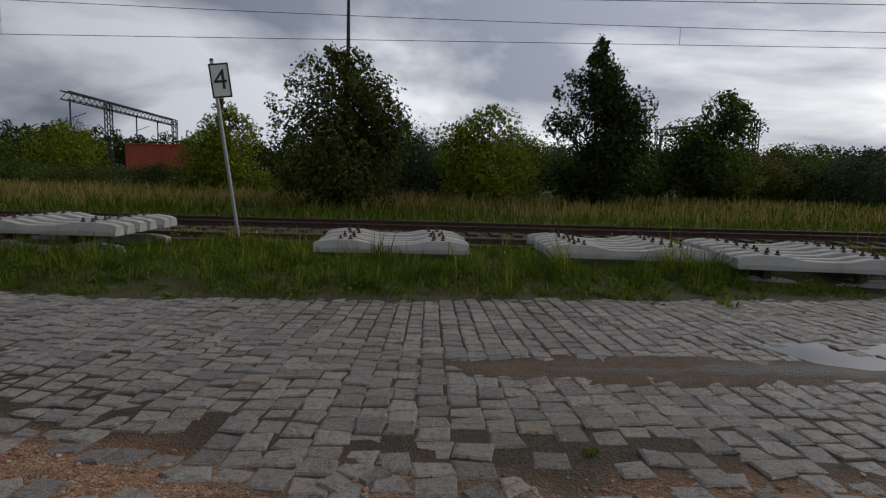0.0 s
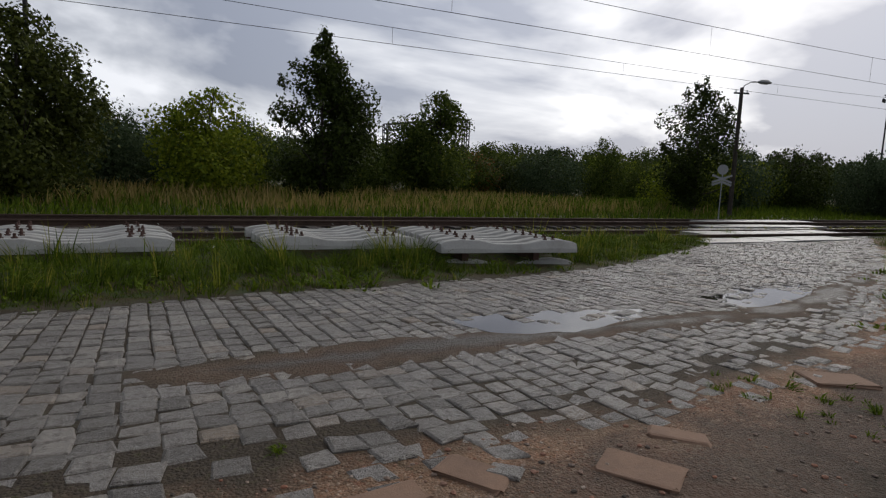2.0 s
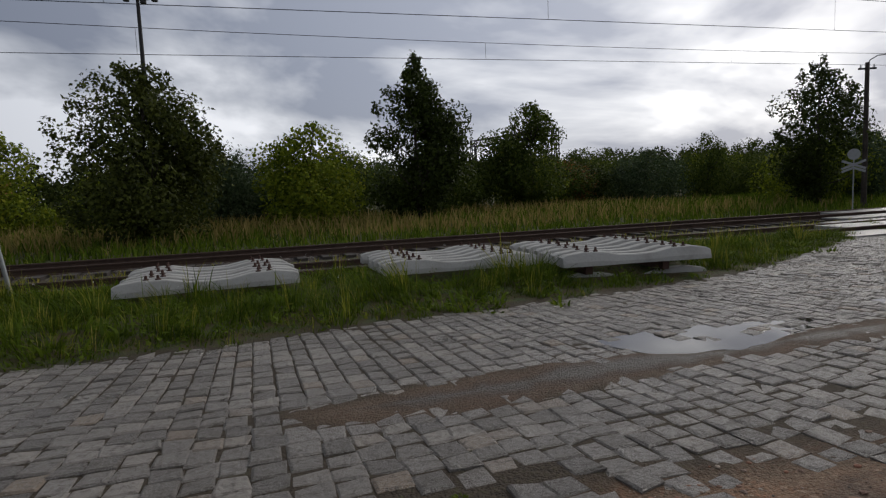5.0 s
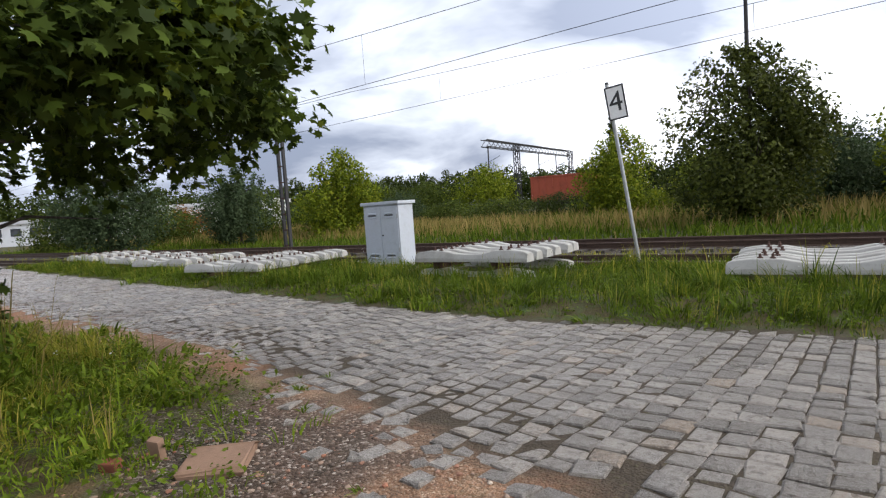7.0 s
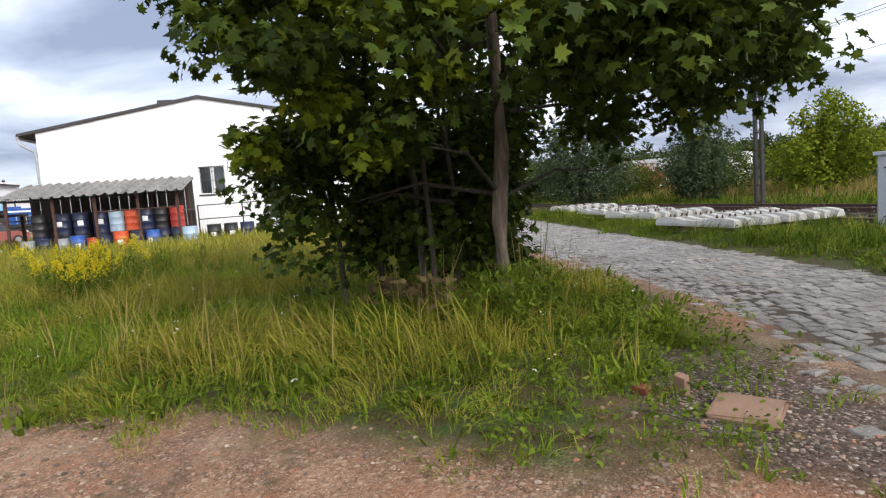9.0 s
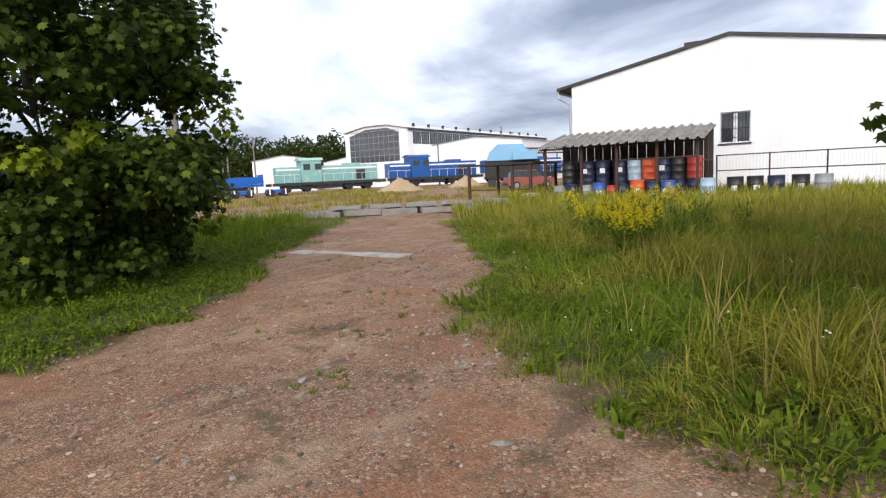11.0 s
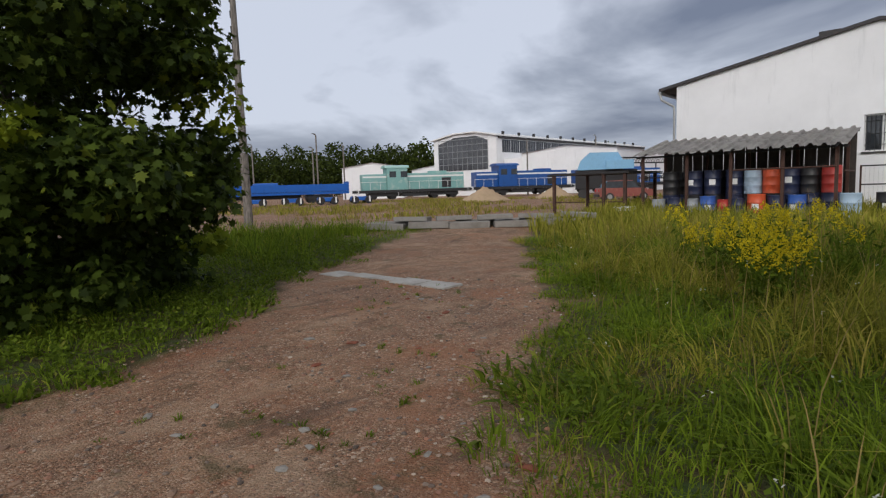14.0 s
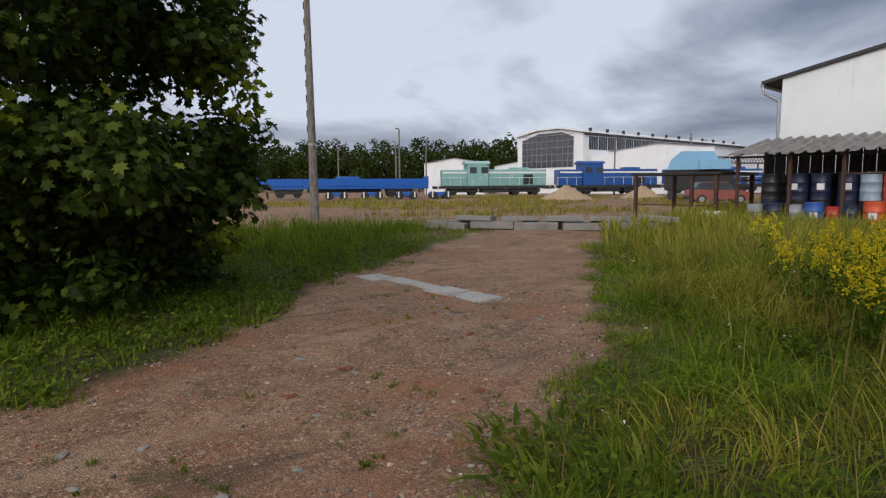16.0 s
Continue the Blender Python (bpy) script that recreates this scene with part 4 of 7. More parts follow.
def light_mast(x, y, top, label="tall dark floodlight mast", k=1.0):
    t = thing("floodlight_mast", label, "floodlight mast", x, y, 0)
    part("pole", rod(B(), (0, 0, 0), (0, 0, top), 0.34 * k, 0.16 * k, 12), M_DARKSTEEL, t)
    bm = B()
    for r, z in ((1.5 * k, top - 0.6), (1.6 * k, top - 1.6)):
        pts = [(r * math.cos(i * math.pi / 8), r * 0.8 * math.sin(i * math.pi / 8), z) for i in range(17)]
        for p, q in zip(pts, pts[1:]):
            rod(bm, p, q, 0.05, 0.05, 4, False)
    for i in range(4):
        a = i * math.pi / 2
        rod(bm, (0, 0, top - 0.2), (1.5 * k * math.cos(a), 1.2 * k * math.sin(a), top - 1.0), 0.05, 0.05, 4, False)
    part("platform", bm, M_DARKSTEEL, t)
    for i in range(6):
        a = i * math.pi / 3 + 0.3
        x0, y0 = 1.7 * k * math.cos(a), 1.4 * k * math.sin(a)
        part("floodlight", tube(B(), [(x0, y0, top - 1.9), (x0, y0, top - 1.5), (x0, y0, top - 1.2)], [0.34 * k, 0.3 * k, 0.1], 8), M_DARKSTEEL, t)
    return t


light_mast(-8.9, 72.2, 25.5)
light_mast(122, 58.5, 20.5, "slim distant floodlight mast above the trees", 0.6)


def catenary_mast(x, y, top, arm):
    t = thing("catenary_mast", "dark twin-channel catenary mast beside the tracks", "catenary mast", x, y, float(height(x, y)) - 0.1, 0, "catenary masts")
    for s in (-0.17, 0.17):
        bm = B()
        box(bm, s - 0.05, -0.07, 0, s + 0.05, 0.07, top, 0.006)
        part("channel", bm, M_DARKSTEEL, t)
    bm = B()
    for i in range(int(top / 0.7)):
        box(bm, -0.12, -0.075, 0.3 + i * 0.7, 0.12, -0.065, 0.36 + i * 0.7)
    part("batten_plates", bm, M_RUST, t)
    bm = B()
    rod(bm, (0, 0, top - 1.6), (0, arm, top - 0.9), 0.03, 0.03, 6)
    rod(bm, (0, 0, top - 0.4), (0, arm, top - 0.7), 0.025, 0.025, 6)
    part("cantilever", bm, M_GALV, t)
    return t


catenary_mast(-20.8, 17.75, 8.2, -1.55)
catenary_mast(52, 14.4, 8.2, 2.4)


def wire(name, label, pts, r=0.008, drop=None):
    t = thing(name, label, "overhead wire", *pts[0], 0, "overhead wires")
    o = Vector(pts[0])
    part("cable", tube(B(), [Vector(p) - o for p in pts], [r] * len(pts), 5), M_DARKSTEEL, t)
    if drop:
        bm = B()
        for x, y, z0, z1 in drop:
            rod(bm, (x - o.x, y - o.y, z0 - o.z), (x - o.x, y - o.y, z1 - o.z), 0.005, 0.005, 4, False)
        tagged(part("droppers", bm, M_DARKSTEEL, t), kind="stuff")


def wires():
    for c, z1, slope, up in ((16.2, 5.13, 0.022, 0.5), (12.6, 5.2, 0.024, 0.95)):
        con = [(x, c, z1 + slope * x) for x in range(-80, 121, 20)]
        mes = [(x, c, z1 + slope * x + up + 0.0006 * ((x + 18) % 70 - 35) ** 2 - 0.1) for x in range(-80, 121, 5)]
        drops = [(x, c, z1 + slope * x, z1 + slope * x + up + 0.0006 * ((x + 18) % 70 - 35) ** 2 - 0.1) for x in range(-74, 116, 9)]
        wire("contact_wire", "thin dark contact wire over the track", con)
        wire("messenger_wire", "thin dark messenger wire with droppers", mes, 0.008, drops)


wires()


def yard_pole(x, y, top):
    t = thing("utility_pole", "tall weathered concrete utility pole in the grass", "utility pole", x, y, float(height(x, y)) - 0.1)
    t.matrix_basis = pose(x, y, float(height(x, y)) - 0.1, 0, 1.2, 40)
    part("pole", rod(B(), (0, 0, 0), (0, 0, top), 0.17, 0.1, 10), M_WOODPOLE, t)
    for i in range(14):
        part("climbing_slot", box(B(), -0.05, -0.18 + 0.004 * i, 1.2 + 0.55 * i, 0.05, -0.1, 1.45 + 0.55 * i), M_DARKSTEEL, t)
    part("band", rod(B(), (0, 0, 2.9), (0, 0, 2.98), 0.165, 0.165, 10), M_GALV, t)
    part("spike", rod(B(), (0, 0, top), (0, 0, top + 0.35), 0.02, 0.01, 6), M_GALV, t)


yard_pole(-16.1, -22.8, 9.2)

# ---- workshop house ----
YARD, APRON = 0.2, 0.04


def house():
    t = thing("workshop_house", "white rendered workshop with a low dark pitched roof and barred window", "building", -31, -4.9, APRON - 0.1)
    hw, back, ev, pk = 7.15, -22, 5.65, 7.0
    wy0, wy1, wz0, wz1 = -0.33, 0.88, 2.36, 3.72
    wall = B()
    th = 0.35
    # gable wall with its window opening, as strips round the hole
    def roof_z(y): return pk - (pk - ev) * abs(y) / hw
    def strip(y0, y1, z0, z1=None):
        for a, b in ((y0, min(0, y1)), (max(0, y0), y1)):
            if b - a < 1e-4: continue
            za, zb = (z1, z1) if z1 is not None else (roof_z(a), roof_z(b))
            vs = [(0, a, z0), (0, b, z0), (0, b, zb), (0, a, za), (-th, a, z0), (-th, b, z0), (-th, b, zb), (-th, a, za)]
            q = [wall.verts.new(v) for v in vs]
            for f in ((0, 1, 2, 3), (5, 4, 7, 6), (3, 2, 6, 7), (1, 0, 4, 5), (0, 3, 7, 4), (2, 1, 5, 6)):
                wall.faces.new([q[i] for i in f])
    strip(-hw, wy0, 0); strip(wy1, hw, 0); strip(wy0, wy1, 0, wz0); strip(wy0, wy1, wz1)
    bmesh.ops.remove_doubles(wall, verts=wall.verts[:], dist=0.001)
    part("gable_wall", wall, M_PLASTER, t)
    for y in (-hw, hw - th):
        part("side_wall", box(B(), back, y, 0, -th, y + th, ev), M_PLASTER, t)
    part("back_wall", prism(B(), [(-hw, 0), (hw, 0), (hw, ev), (0, pk), (-hw, ev)], 0, 0.3), M_PLASTER, t).matrix_basis = Matrix.Translation((back, 0, 0)) @ Matrix.Rotation(radians(90), 4, "Z")
    for s in (-1, 1):
        bm = B()
        y1, z1 = s * (hw + 0.75), ev - 0.14
        vs = [(0.12, 0, pk), (0.12, y1, z1), (back - 0.2, y1, z1), (back - 0.2, 0, pk)]
        lo, hi = [bm.verts.new(v) for v in vs], [bm.verts.new((x, y, z + 0.13)) for x, y, z in vs]
        bm.faces.new(lo); bm.faces.new(hi[::-1])
        for i in range(4):
            bm.faces.new((lo[i], lo[(i + 1) % 4], hi[(i + 1) % 4], hi[i]))
        bmesh.ops.recalc_face_normals(bm, faces=bm.faces)
        rf = part("roof", bm, M_ROOFEDGE, t, "dark sheet roof with an overhanging eave")
        part("gutter", tube(B(), [(0.1, y1 - s * 0.02, z1 - 0.05), (back, y1 - s * 0.02, z1 - 0.12)], [0.08, 0.08], 8), M_GALV, rf)
    y1 = -(hw + 0.75)
    part("downpipe", tube(B(), [(0.05, y1 + 0.02, ev - 0.2), (0.05, y1 + 0.1, ev - 0.5), (0.05, -hw - 0.1, ev - 0.85), (0.05, -hw - 0.08, ev - 1.1), (0.05, -hw - 0.08, 0)], [0.055] * 5, 8), M_GALV, t)
    w = part("window", box(B(), -0.2, wy0, wz0, -0.19, wy1, wz1), M_GLASS, t)
    fr = B()
    for y0, z0, yy1, zz1 in ((wy0, wz0, wy1, wz0 + 0.06), (wy0, wz1 - 0.06, wy1, wz1), (wy0, wz0 + 0.06, wy0 + 0.06, wz1 - 0.06), (wy1 - 0.06, wz0 + 0.06, wy1, wz1 - 0.06), (0.2, wz0 + 0.06, 0.36, wz1 - 0.06)):
        box(fr, -0.185, y0, z0, -0.11, yy1, zz1)
    part("window_frame", fr, M_WHITE, w)
    gr = B()
    for i in range(9):
        y = wy0 + 0.06 + i * (wy1 - wy0 - 0.12) / 8
        rod(gr, (-0.05, y, wz0 + 0.02), (-0.05, y, wz1 - 0.02), 0.011, 0.011, 5)
    for z in (wz0 + 0.25, wz0 + 0.65, wz1 - 0.25):
        rod(gr, (-0.05, wy0 + 0.02, z), (-0.05, wy1 - 0.02, z), 0.011, 0.011, 5)
    part("grille", gr, M_BLACK, w)
    part("window_sill", box(B(), -0.15, wy0 - 0.06, wz0 - 0.05, 0.07, wy1 + 0.06, wz0 - 0.002), M_ROOFEDGE, w)
    part("chimney_vent", box(B(), -0.6, -1.9, pk - 0.25, -0.3, -1.2, pk + 0.02, 0.01), M_ROOFEDGE, t)


house()


# ---- drum shelter ----
def shelter():
    t = thing("drum_shelter", "open steel shelter with a corrugated fibre-cement roof", "shelter", -26.2, -11.9, APRON - 0.03)
    L, D = 6.8, 2.8
    for y in (0.25, 1.9, 3.4, 5.0, 6.5):
        part("post", box(B(), -0.3, y - 0.05, 0, -0.2, y + 0.05, 2.38, 0.006), M_RUST, t)
        part("post", box(B(), -D + 0.2, y - 0.05, 0, -D + 0.3, y + 0.05, 2.98, 0.006), M_RUST, t)
        part("rafter", tube(B(), [(0.05, y, 2.36), (-D, y, 2.98)], [0.04, 0.04], 4), M_DARKSTEEL, t)
    for x, z in ((-0.25, 2.33), (-1.5, 2.62), (-D + 0.25, 2.92)):
        part("purlin", box(B(), x - 0.04, 0, z, x + 0.04, L, z + 0.07), M_DARKSTEEL, t)
    n = 9
    rng = random.Random(6)
    for k in range(n):
        bm = B()
        w, y0, dz = L / n, k * L / n - 0.03, 0.012 * (k % 2) + rng.uniform(0, 0.012)
        prof = []
        for r in range(2):
            o = r * w / 2
            prof += [(o, 0), (o + w * 0.12, 0), (o + w * 0.18, 0.08), (o + w * 0.3, 0.08), (o + w * 0.36, 0)]
        prof.append((w + 0.03, 0))
        rows = [(bm.verts.new((0.12 + rng.uniform(-0.01, 0.03), y0 + u, 2.40 + v + dz)), bm.verts.new((-D - 0.1, y0 + u, 3.07 + v + dz))) for u, v in prof]
        for a, b in zip(rows, rows[1:]):
            bm.faces.new((a[0], a[1], b[1], b[0]))
        bmesh.ops.solidify(bm, geom=bm.faces[:], thickness=0.012)
        part("corrugated_sheet", bm, M_ASB, t)
    # dark backing added to hide the pale house wall and darken the interior
    for k in range(17):
        part("darkening_board", box(B(), -D + 0.02, 0.1 + k * 0.39, 0.05, -D + 0.05, 0.47 + k * 0.39, 2.95, 0.004), M_TIE, t, "dark board added to darken the shelter interior")
    for y in (0.1, 6.7):
        part("rail", tube(B(), [(-0.25, y, 1.6), (-D + 0.25, y, 1.6)], [0.03, 0.03], 6), M_RUST, t)
    part("rail", tube(B(), [(-0.2, 3.4, 1.75), (-0.2, 6.5, 1.75)], [0.03, 0.03], 6), M_RUST, t)


M_ASB = concrete_mat("fibre_cement", (0.46, 0.44, 0.42), (0.11, 0.1, 0.088), 0.9)
shelter()

DRUM_MATS = {}


def drum_mesh():
    bm = B()
    prof = [(0.27, 0), (0.29, 0.012), (0.285, 0.03), (0.285, 0.28), (0.297, 0.295), (0.285, 0.31), (0.285, 0.57), (0.297, 0.585), (0.285, 0.6), (0.285, 0.85), (0.292, 0.87), (0.28, 0.88), (0.27, 0.865)]
    rings = [[bm.verts.new((r * math.cos(a), r * math.sin(a), z)) for a in (2 * math.pi * i / 20 for i in range(20))] for r, z in prof]
    for a, b in zip(rings, rings[1:]):
        for i in range(20):
            bm.faces.new((a[i], a[(i + 1) % 20], b[(i + 1) % 20], b[i]))
    bm.faces.new(rings[0][::-1]); bm.faces.new(rings[-1])
    return bm


DRUM = drum_mesh()
DRUM_ME = bpy.data.meshes.new("shell"); DRUM.to_mesh(DRUM_ME); DRUM_ME.shade_smooth(); DRUM.free()
COLS = {"dark blue": (0.015, 0.022, 0.06), "blue": (0.03, 0.1, 0.38), "light blue": (0.36, 0.48, 0.6), "orange": (0.6, 0.09, 0.03), "grey": (0.3, 0.32, 0.34), "black": (0.018, 0.018, 0.02), "red": (0.45, 0.04, 0.03)}
for k, v in COLS.items():
    DRUM_MATS[k] = painted(k.replace(" ", "_") + "_drum_paint", v, 0.45, (0.12, 0.07, 0.05), 0.4)


def drum(x, y, z, colour, label_plate=False, s=1.0):
    t = thing("oil_drum", f"{colour} steel oil drum with rolled ribs under the shelter" if x < -26 else f"{colour} steel oil drum standing in the grass", "drum", x, y, z, RNG.uniform(-20, 20), "oil drums")
    me = DRUM_ME.copy(); me.materials.clear(); me.materials.append(DRUM_MATS[colour])
    b = meshpart("shell", me, t); b.scale = (s, s, s)
    part("bung", rod(B(), (0.17 * s, 0, 0.865 * s), (0.17 * s, 0, 0.885 * s), 0.03, 0.03, 8), M_GALV, t)
    if label_plate:
        bm = B()
        a0 = -0.35
        vs = [(0.299 * s * math.cos(a0 + 0.12 * i), 0.299 * s * math.sin(a0 + 0.12 * i)) for i in range(7)]
        rows = [(bm.verts.new((u, v, 0.35 * s)), bm.verts.new((u, v, 0.55 * s))) for u, v in vs]
        for p, q in zip(rows, rows[1:]):
            bm.faces.new((p[0], q[0], q[1], p[1]))
        part("paper_label", bm, M_WHITE, t, "white paper label")


def drums():
    rng = random.Random(4)
    upper = ((-10.87, "black"), (-9.97, "dark blue"), (-9.33, "dark blue"), (-8.6, "dark blue"), (-8.0, "light blue"), (-7.42, "orange"), (-6.83, "dark blue"), (-6.24, "black"), (-5.65, "red"))
    for y, c in upper:
        lc = rng.choice(["dark blue", "black", "dark blue"])
        drum(-27.25, y, APRON, lc, False)
        drum(-27.25 + rng.uniform(-0.04, 0.04), y + rng.uniform(-0.03, 0.03), APRON + 0.882, c, c == "dark blue")
    for k in range(10):
        for lv in range(2):
            drum(-27.95 + rng.uniform(-0.03, 0.03), -11.15 + 0.6 * k, APRON + 0.882 * lv, rng.choice(["dark blue", "black", "black"]))
    front = ((-11.1, "grey", 0.85), (-10.5, "dark blue", 0.9), (-9.87, "grey", 0.85), (-9.3, "blue", 0.95), (-8.75, "red", 0.8), (-8.3, "dark blue", 0.85), (-7.7, "orange", 1.0), (-7.1, "dark blue", 0.95), (-6.5, "blue", 0.95))
    for y, c, s in front:
        drum(-26.62 + rng.uniform(-0.04, 0.04), y, APRON, c, c in ("orange", "blue"), s)
    for x, y, c in ((-26.0, -4.95, "light blue"), (-26.6, -4.1, "black"), (-26.8, -3.45, "black"), (-26.5, -2.75, "dark blue"), (-26.9, -2.0, "black"), (-26.6, -1.3, "grey")):
        drum(x, y, APRON, c, c == "black")


drums()


def fence(x, y0, y1):
    t = thing("pipe_fence", "rusty steel pipe fence with wire mesh beside the house", "fence", x, y0, APRON)
    n = int((y1 - y0) / 1.9)
    for i in range(n + 1):
        part("post", rod(B(), (0, i * 1.9, 0), (0, i * 1.9, 1.75), 0.03, 0.03, 8), M_RUST, t)
    for z in (1.1, 1.72):
        part("rail", rod(B(), (0, 0, z), (0, n * 1.9, z), 0.025, 0.025, 6), M_DARKSTEEL, t)
    bm = B()
    for i in range(int(n * 1.9 / 0.12)):
        rod(bm, (0, i * 0.12, 0.1), (0, i * 0.12 , 1.7), 0.003, 0.003, 3, False)
    part("mesh", bm, M_GALV, t)


fence(-28.5, -5.0, 5.0)


def rack():
    t = thing("scrap_rack", "low rusty steel rack with posts and a flat dark top", "rack", -26.5, -15.6, YARD - 0.05)
    for x, y in ((0, 0), (0, 2.3), (0, 3.2), (-3, 0), (-3, 3.2)):
        part("post", box(B(), x - 0.06, y - 0.06, 0, x + 0.06, y + 0.06, 1.75, 0.006), M_RUST, t)
    part("top", box(B(), -3.1, -0.15, 1.68, 0.12, 3.4, 1.77, 0.008), M_DARKSTEEL, t)
    part("rail", rod(B(), (0, 0, 0.55), (0, 3.2, 0.55), 0.025, 0.025, 6), M_RUST, t)
    b = thing("white_crate", "small white plastic crate in the grass", "crate", -26.0, -12.2, float(height(-26.0, -12.2)))
    bm = box(B(), -0.25, -0.35, 0, 0.25, 0.35, 0.32, 0.015)
    part("body", bm, M_WHITE, b)


rack()


def parked_car():
    t = thing("parked_car", "faded red hatchback parked behind the steel rack", "car", -45.0, -20.9, YARD, 130)
    side = [(-1.9, 0.3), (1.85, 0.3), (1.9, 0.75), (1.2, 0.9), (-1.85, 0.95), (-1.95, 0.6)]
    part("body", prism(B(), side, -0.8, 0.8), M_CARRED, t)
    bm = prism(B(), [(-1.75, 0.95), (1.0, 0.9), (0.45, 1.4), (-1.3, 1.42)], -0.68, 0.68)
    part("cabin", bm, M_GLASS, t)
    part("roof", box(B(), -1.3, -0.7, 1.41, 0.45, 0.7, 1.46, 0.02), M_CARRED, t)
    for x in (-1.2, 1.2):
        for s in (-0.82, 0.64):
            w = part("wheel", rod(B(), (x, s, 0.3), (x, s + 0.18, 0.3), 0.3, 0.3, 18), M_BLACK, t)
            part("rim", rod(B(), (x, s - 0.005, 0.3), (x, s + 0.185, 0.3), 0.18, 0.18, 14), M_GALV, w)
    for s in (-0.6, 0.45):
        part("tail_light", box(B(), -1.97, s, 0.68, -1.9, s + 0.15, 0.85), M_REDSIGN, t)
    part("bumper", box(B(), -2.02, -0.75, 0.32, -1.9, 0.75, 0.5, 0.02), M_BLACK, t)


M_CARRED = painted("faded_red_car_paint", (0.26, 0.075, 0.06), 0.4, (0.34, 0.18, 0.15), 0.4)
parked_car()


# ---- railway yard ----
def car_body(outline, w, parent, name, mat, label=""):
    bm = prism(B(), outline, -w / 2, w / 2)
    return part(name, bm, mat, parent, label)


def loco(x, y, rz, main, trim, label):
    t = thing("diesel_locomotive", label, "locomotive", x, y, YARD + 0.15, rz, "parked locomotives")
    part("frame", box(B(), -7.1, -1.4, 0.85, 7.1, 1.4, 1.2, 0.02), M_BLACK, t)
    for cx in (-4.0, 4.0):
        bg = part("bogie", box(B(), cx - 1.9, -1.1, 0.4, cx + 1.9, 1.1, 0.84, 0.03), M_BLACK, t)
        for dx in (-1.25, 1.25):
            for s in (-1.0, 0.88):
                part("wheel", rod(B(), (cx + dx, s, 0.48), (cx + dx, s + 0.13, 0.48), 0.48, 0.48, 20), M_DARKSTEEL, bg)
    part("fuel_tank", box(B(), -1.6, -1.2, 0.35, 1.6, 1.2, 0.84, 0.04), M_BLACK, t)
    hood = part("long_hood", box(B(), -0.9, -1.05, 1.2, 6.7, 1.05, 3.25, 0.12), main, t)
    part("short_hood", box(B(), -6.6, -1.05, 1.2, -3.5, 1.05, 3.2, 0.12), main, t)
    cab = part("cab", box(B(), -3.5, -1.42, 1.2, -0.9, 1.42, 3.95, 0.05), main, t)
    bm = tube(B(), [(-3.75, 0, 3.9), (-0.65, 0, 3.9)], [1.0, 1.0], 24)
    for v in bm.verts:
        v.co.y *= 1.5; v.co.z = 3.93 + max(0, (v.co.z - 3.9)) * 0.38
    part("cab_roof", bm, trim, cab)
    for s in (-1.43, 1.405):
        for x0 in (-3.2, -1.75):
            part("window", box(B(), x0, s, 2.75, x0 + 0.85, s + 0.025, 3.5), M_GLASS, cab)
        part("stripe", box(B(), -6.5, s * 0.745, 2.75, -3.52, s * 0.745 + 0.02, 2.95), M_WHITE if trim is not M_WHITE else main, hood)
        part("stripe", box(B(), -0.88, s * 0.745, 2.75, 6.6, s * 0.745 + 0.02, 2.95), M_WHITE if trim is not M_WHITE else main, hood)
        for i in range(5):
            part("hood_door", box(B(), -0.5 + i * 1.4, s * 0.742, 1.35, 0.75 + i * 1.4, s * 0.742 + 0.02, 2.6), main if i != 3 else M_BLACK, hood)
        rl = B()
        for x0 in np.linspace(-6.9, 6.9, 12):
            rod(rl, (x0, s * 0.96, 1.2), (x0, s * 0.96, 2.2), 0.025, 0.025, 4)
        rod(rl, (-6.9, s * 0.96, 2.2), (-3.6, s * 0.96, 2.2), 0.025, 0.025, 4); rod(rl, (-0.8, s * 0.96, 2.2), (6.9, s * 0.96, 2.2), 0.025, 0.025, 4)
        part("handrail", rl, M_WHITE, t)
    for ex in (-7.1, 7.1):
        for s in (-0.87, 0.87):
            part("buffer", rod(B(), (ex, s, 1.03), (ex + math.copysign(0.5, ex), s, 1.03), 0.1, 0.2, 10), M_BLACK, t)
        part("bufferbeam", box(B(), min(ex, ex + math.copysign(0.06, ex)), -1.35, 0.75, max(ex, ex + math.copysign(0.06, ex)), 1.35, 1.3), M_WHITE, t)
    part("exhaust", box(B(), 2.2, -0.4, 3.25, 4.6, 0.4, 3.5, 0.05), main, t)


M_TEAL = painted("faded_teal_paint", (0.2, 0.4, 0.38), 0.5, (0.5, 0.55, 0.5), 0.7, 0, 1.5)
M_TEALL = painted("pale_teal_paint", (0.32, 0.52, 0.48), 0.5, (0.5, 0.5, 0.44), 0.4, 0, 1.5)
M_BLUE = painted("fresh_blue_paint", (0.008, 0.075, 0.29), 0.35, (0.01, 0.03, 0.12), 0.4, 0, 1.5)
M_BLUE2 = painted("bright_blue_paint", (0.005, 0.1, 0.42), 0.4, (0.02, 0.05, 0.22), 0.3, 0, 1.5)
M_PALEBLUE = painted("pale_blue_sheet", (0.2, 0.42, 0.62), 0.5, (0.14, 0.26, 0.4), 0.4, 0, 1.5)
LDIR = math.degrees(math.atan2(7.6, -12.2))
LX, LY = -12.2 / 14.37, 7.6 / 14.37
loco(-58.2, -55.6, LDIR, M_TEAL, M_TEALL, "faded teal diesel shunting locomotive with cream stripes")
loco(-58.2 + LX * 15, -55.6 + LY * 15, LDIR, M_BLUE, M_BLUE, "dark blue diesel locomotive with white stripe and lettering patch")
loco(-58.2 + LX * 30, -55.6 + LY * 30, LDIR, M_BLUE, M_BLUE, "dark blue diesel locomotive coupled behind another")


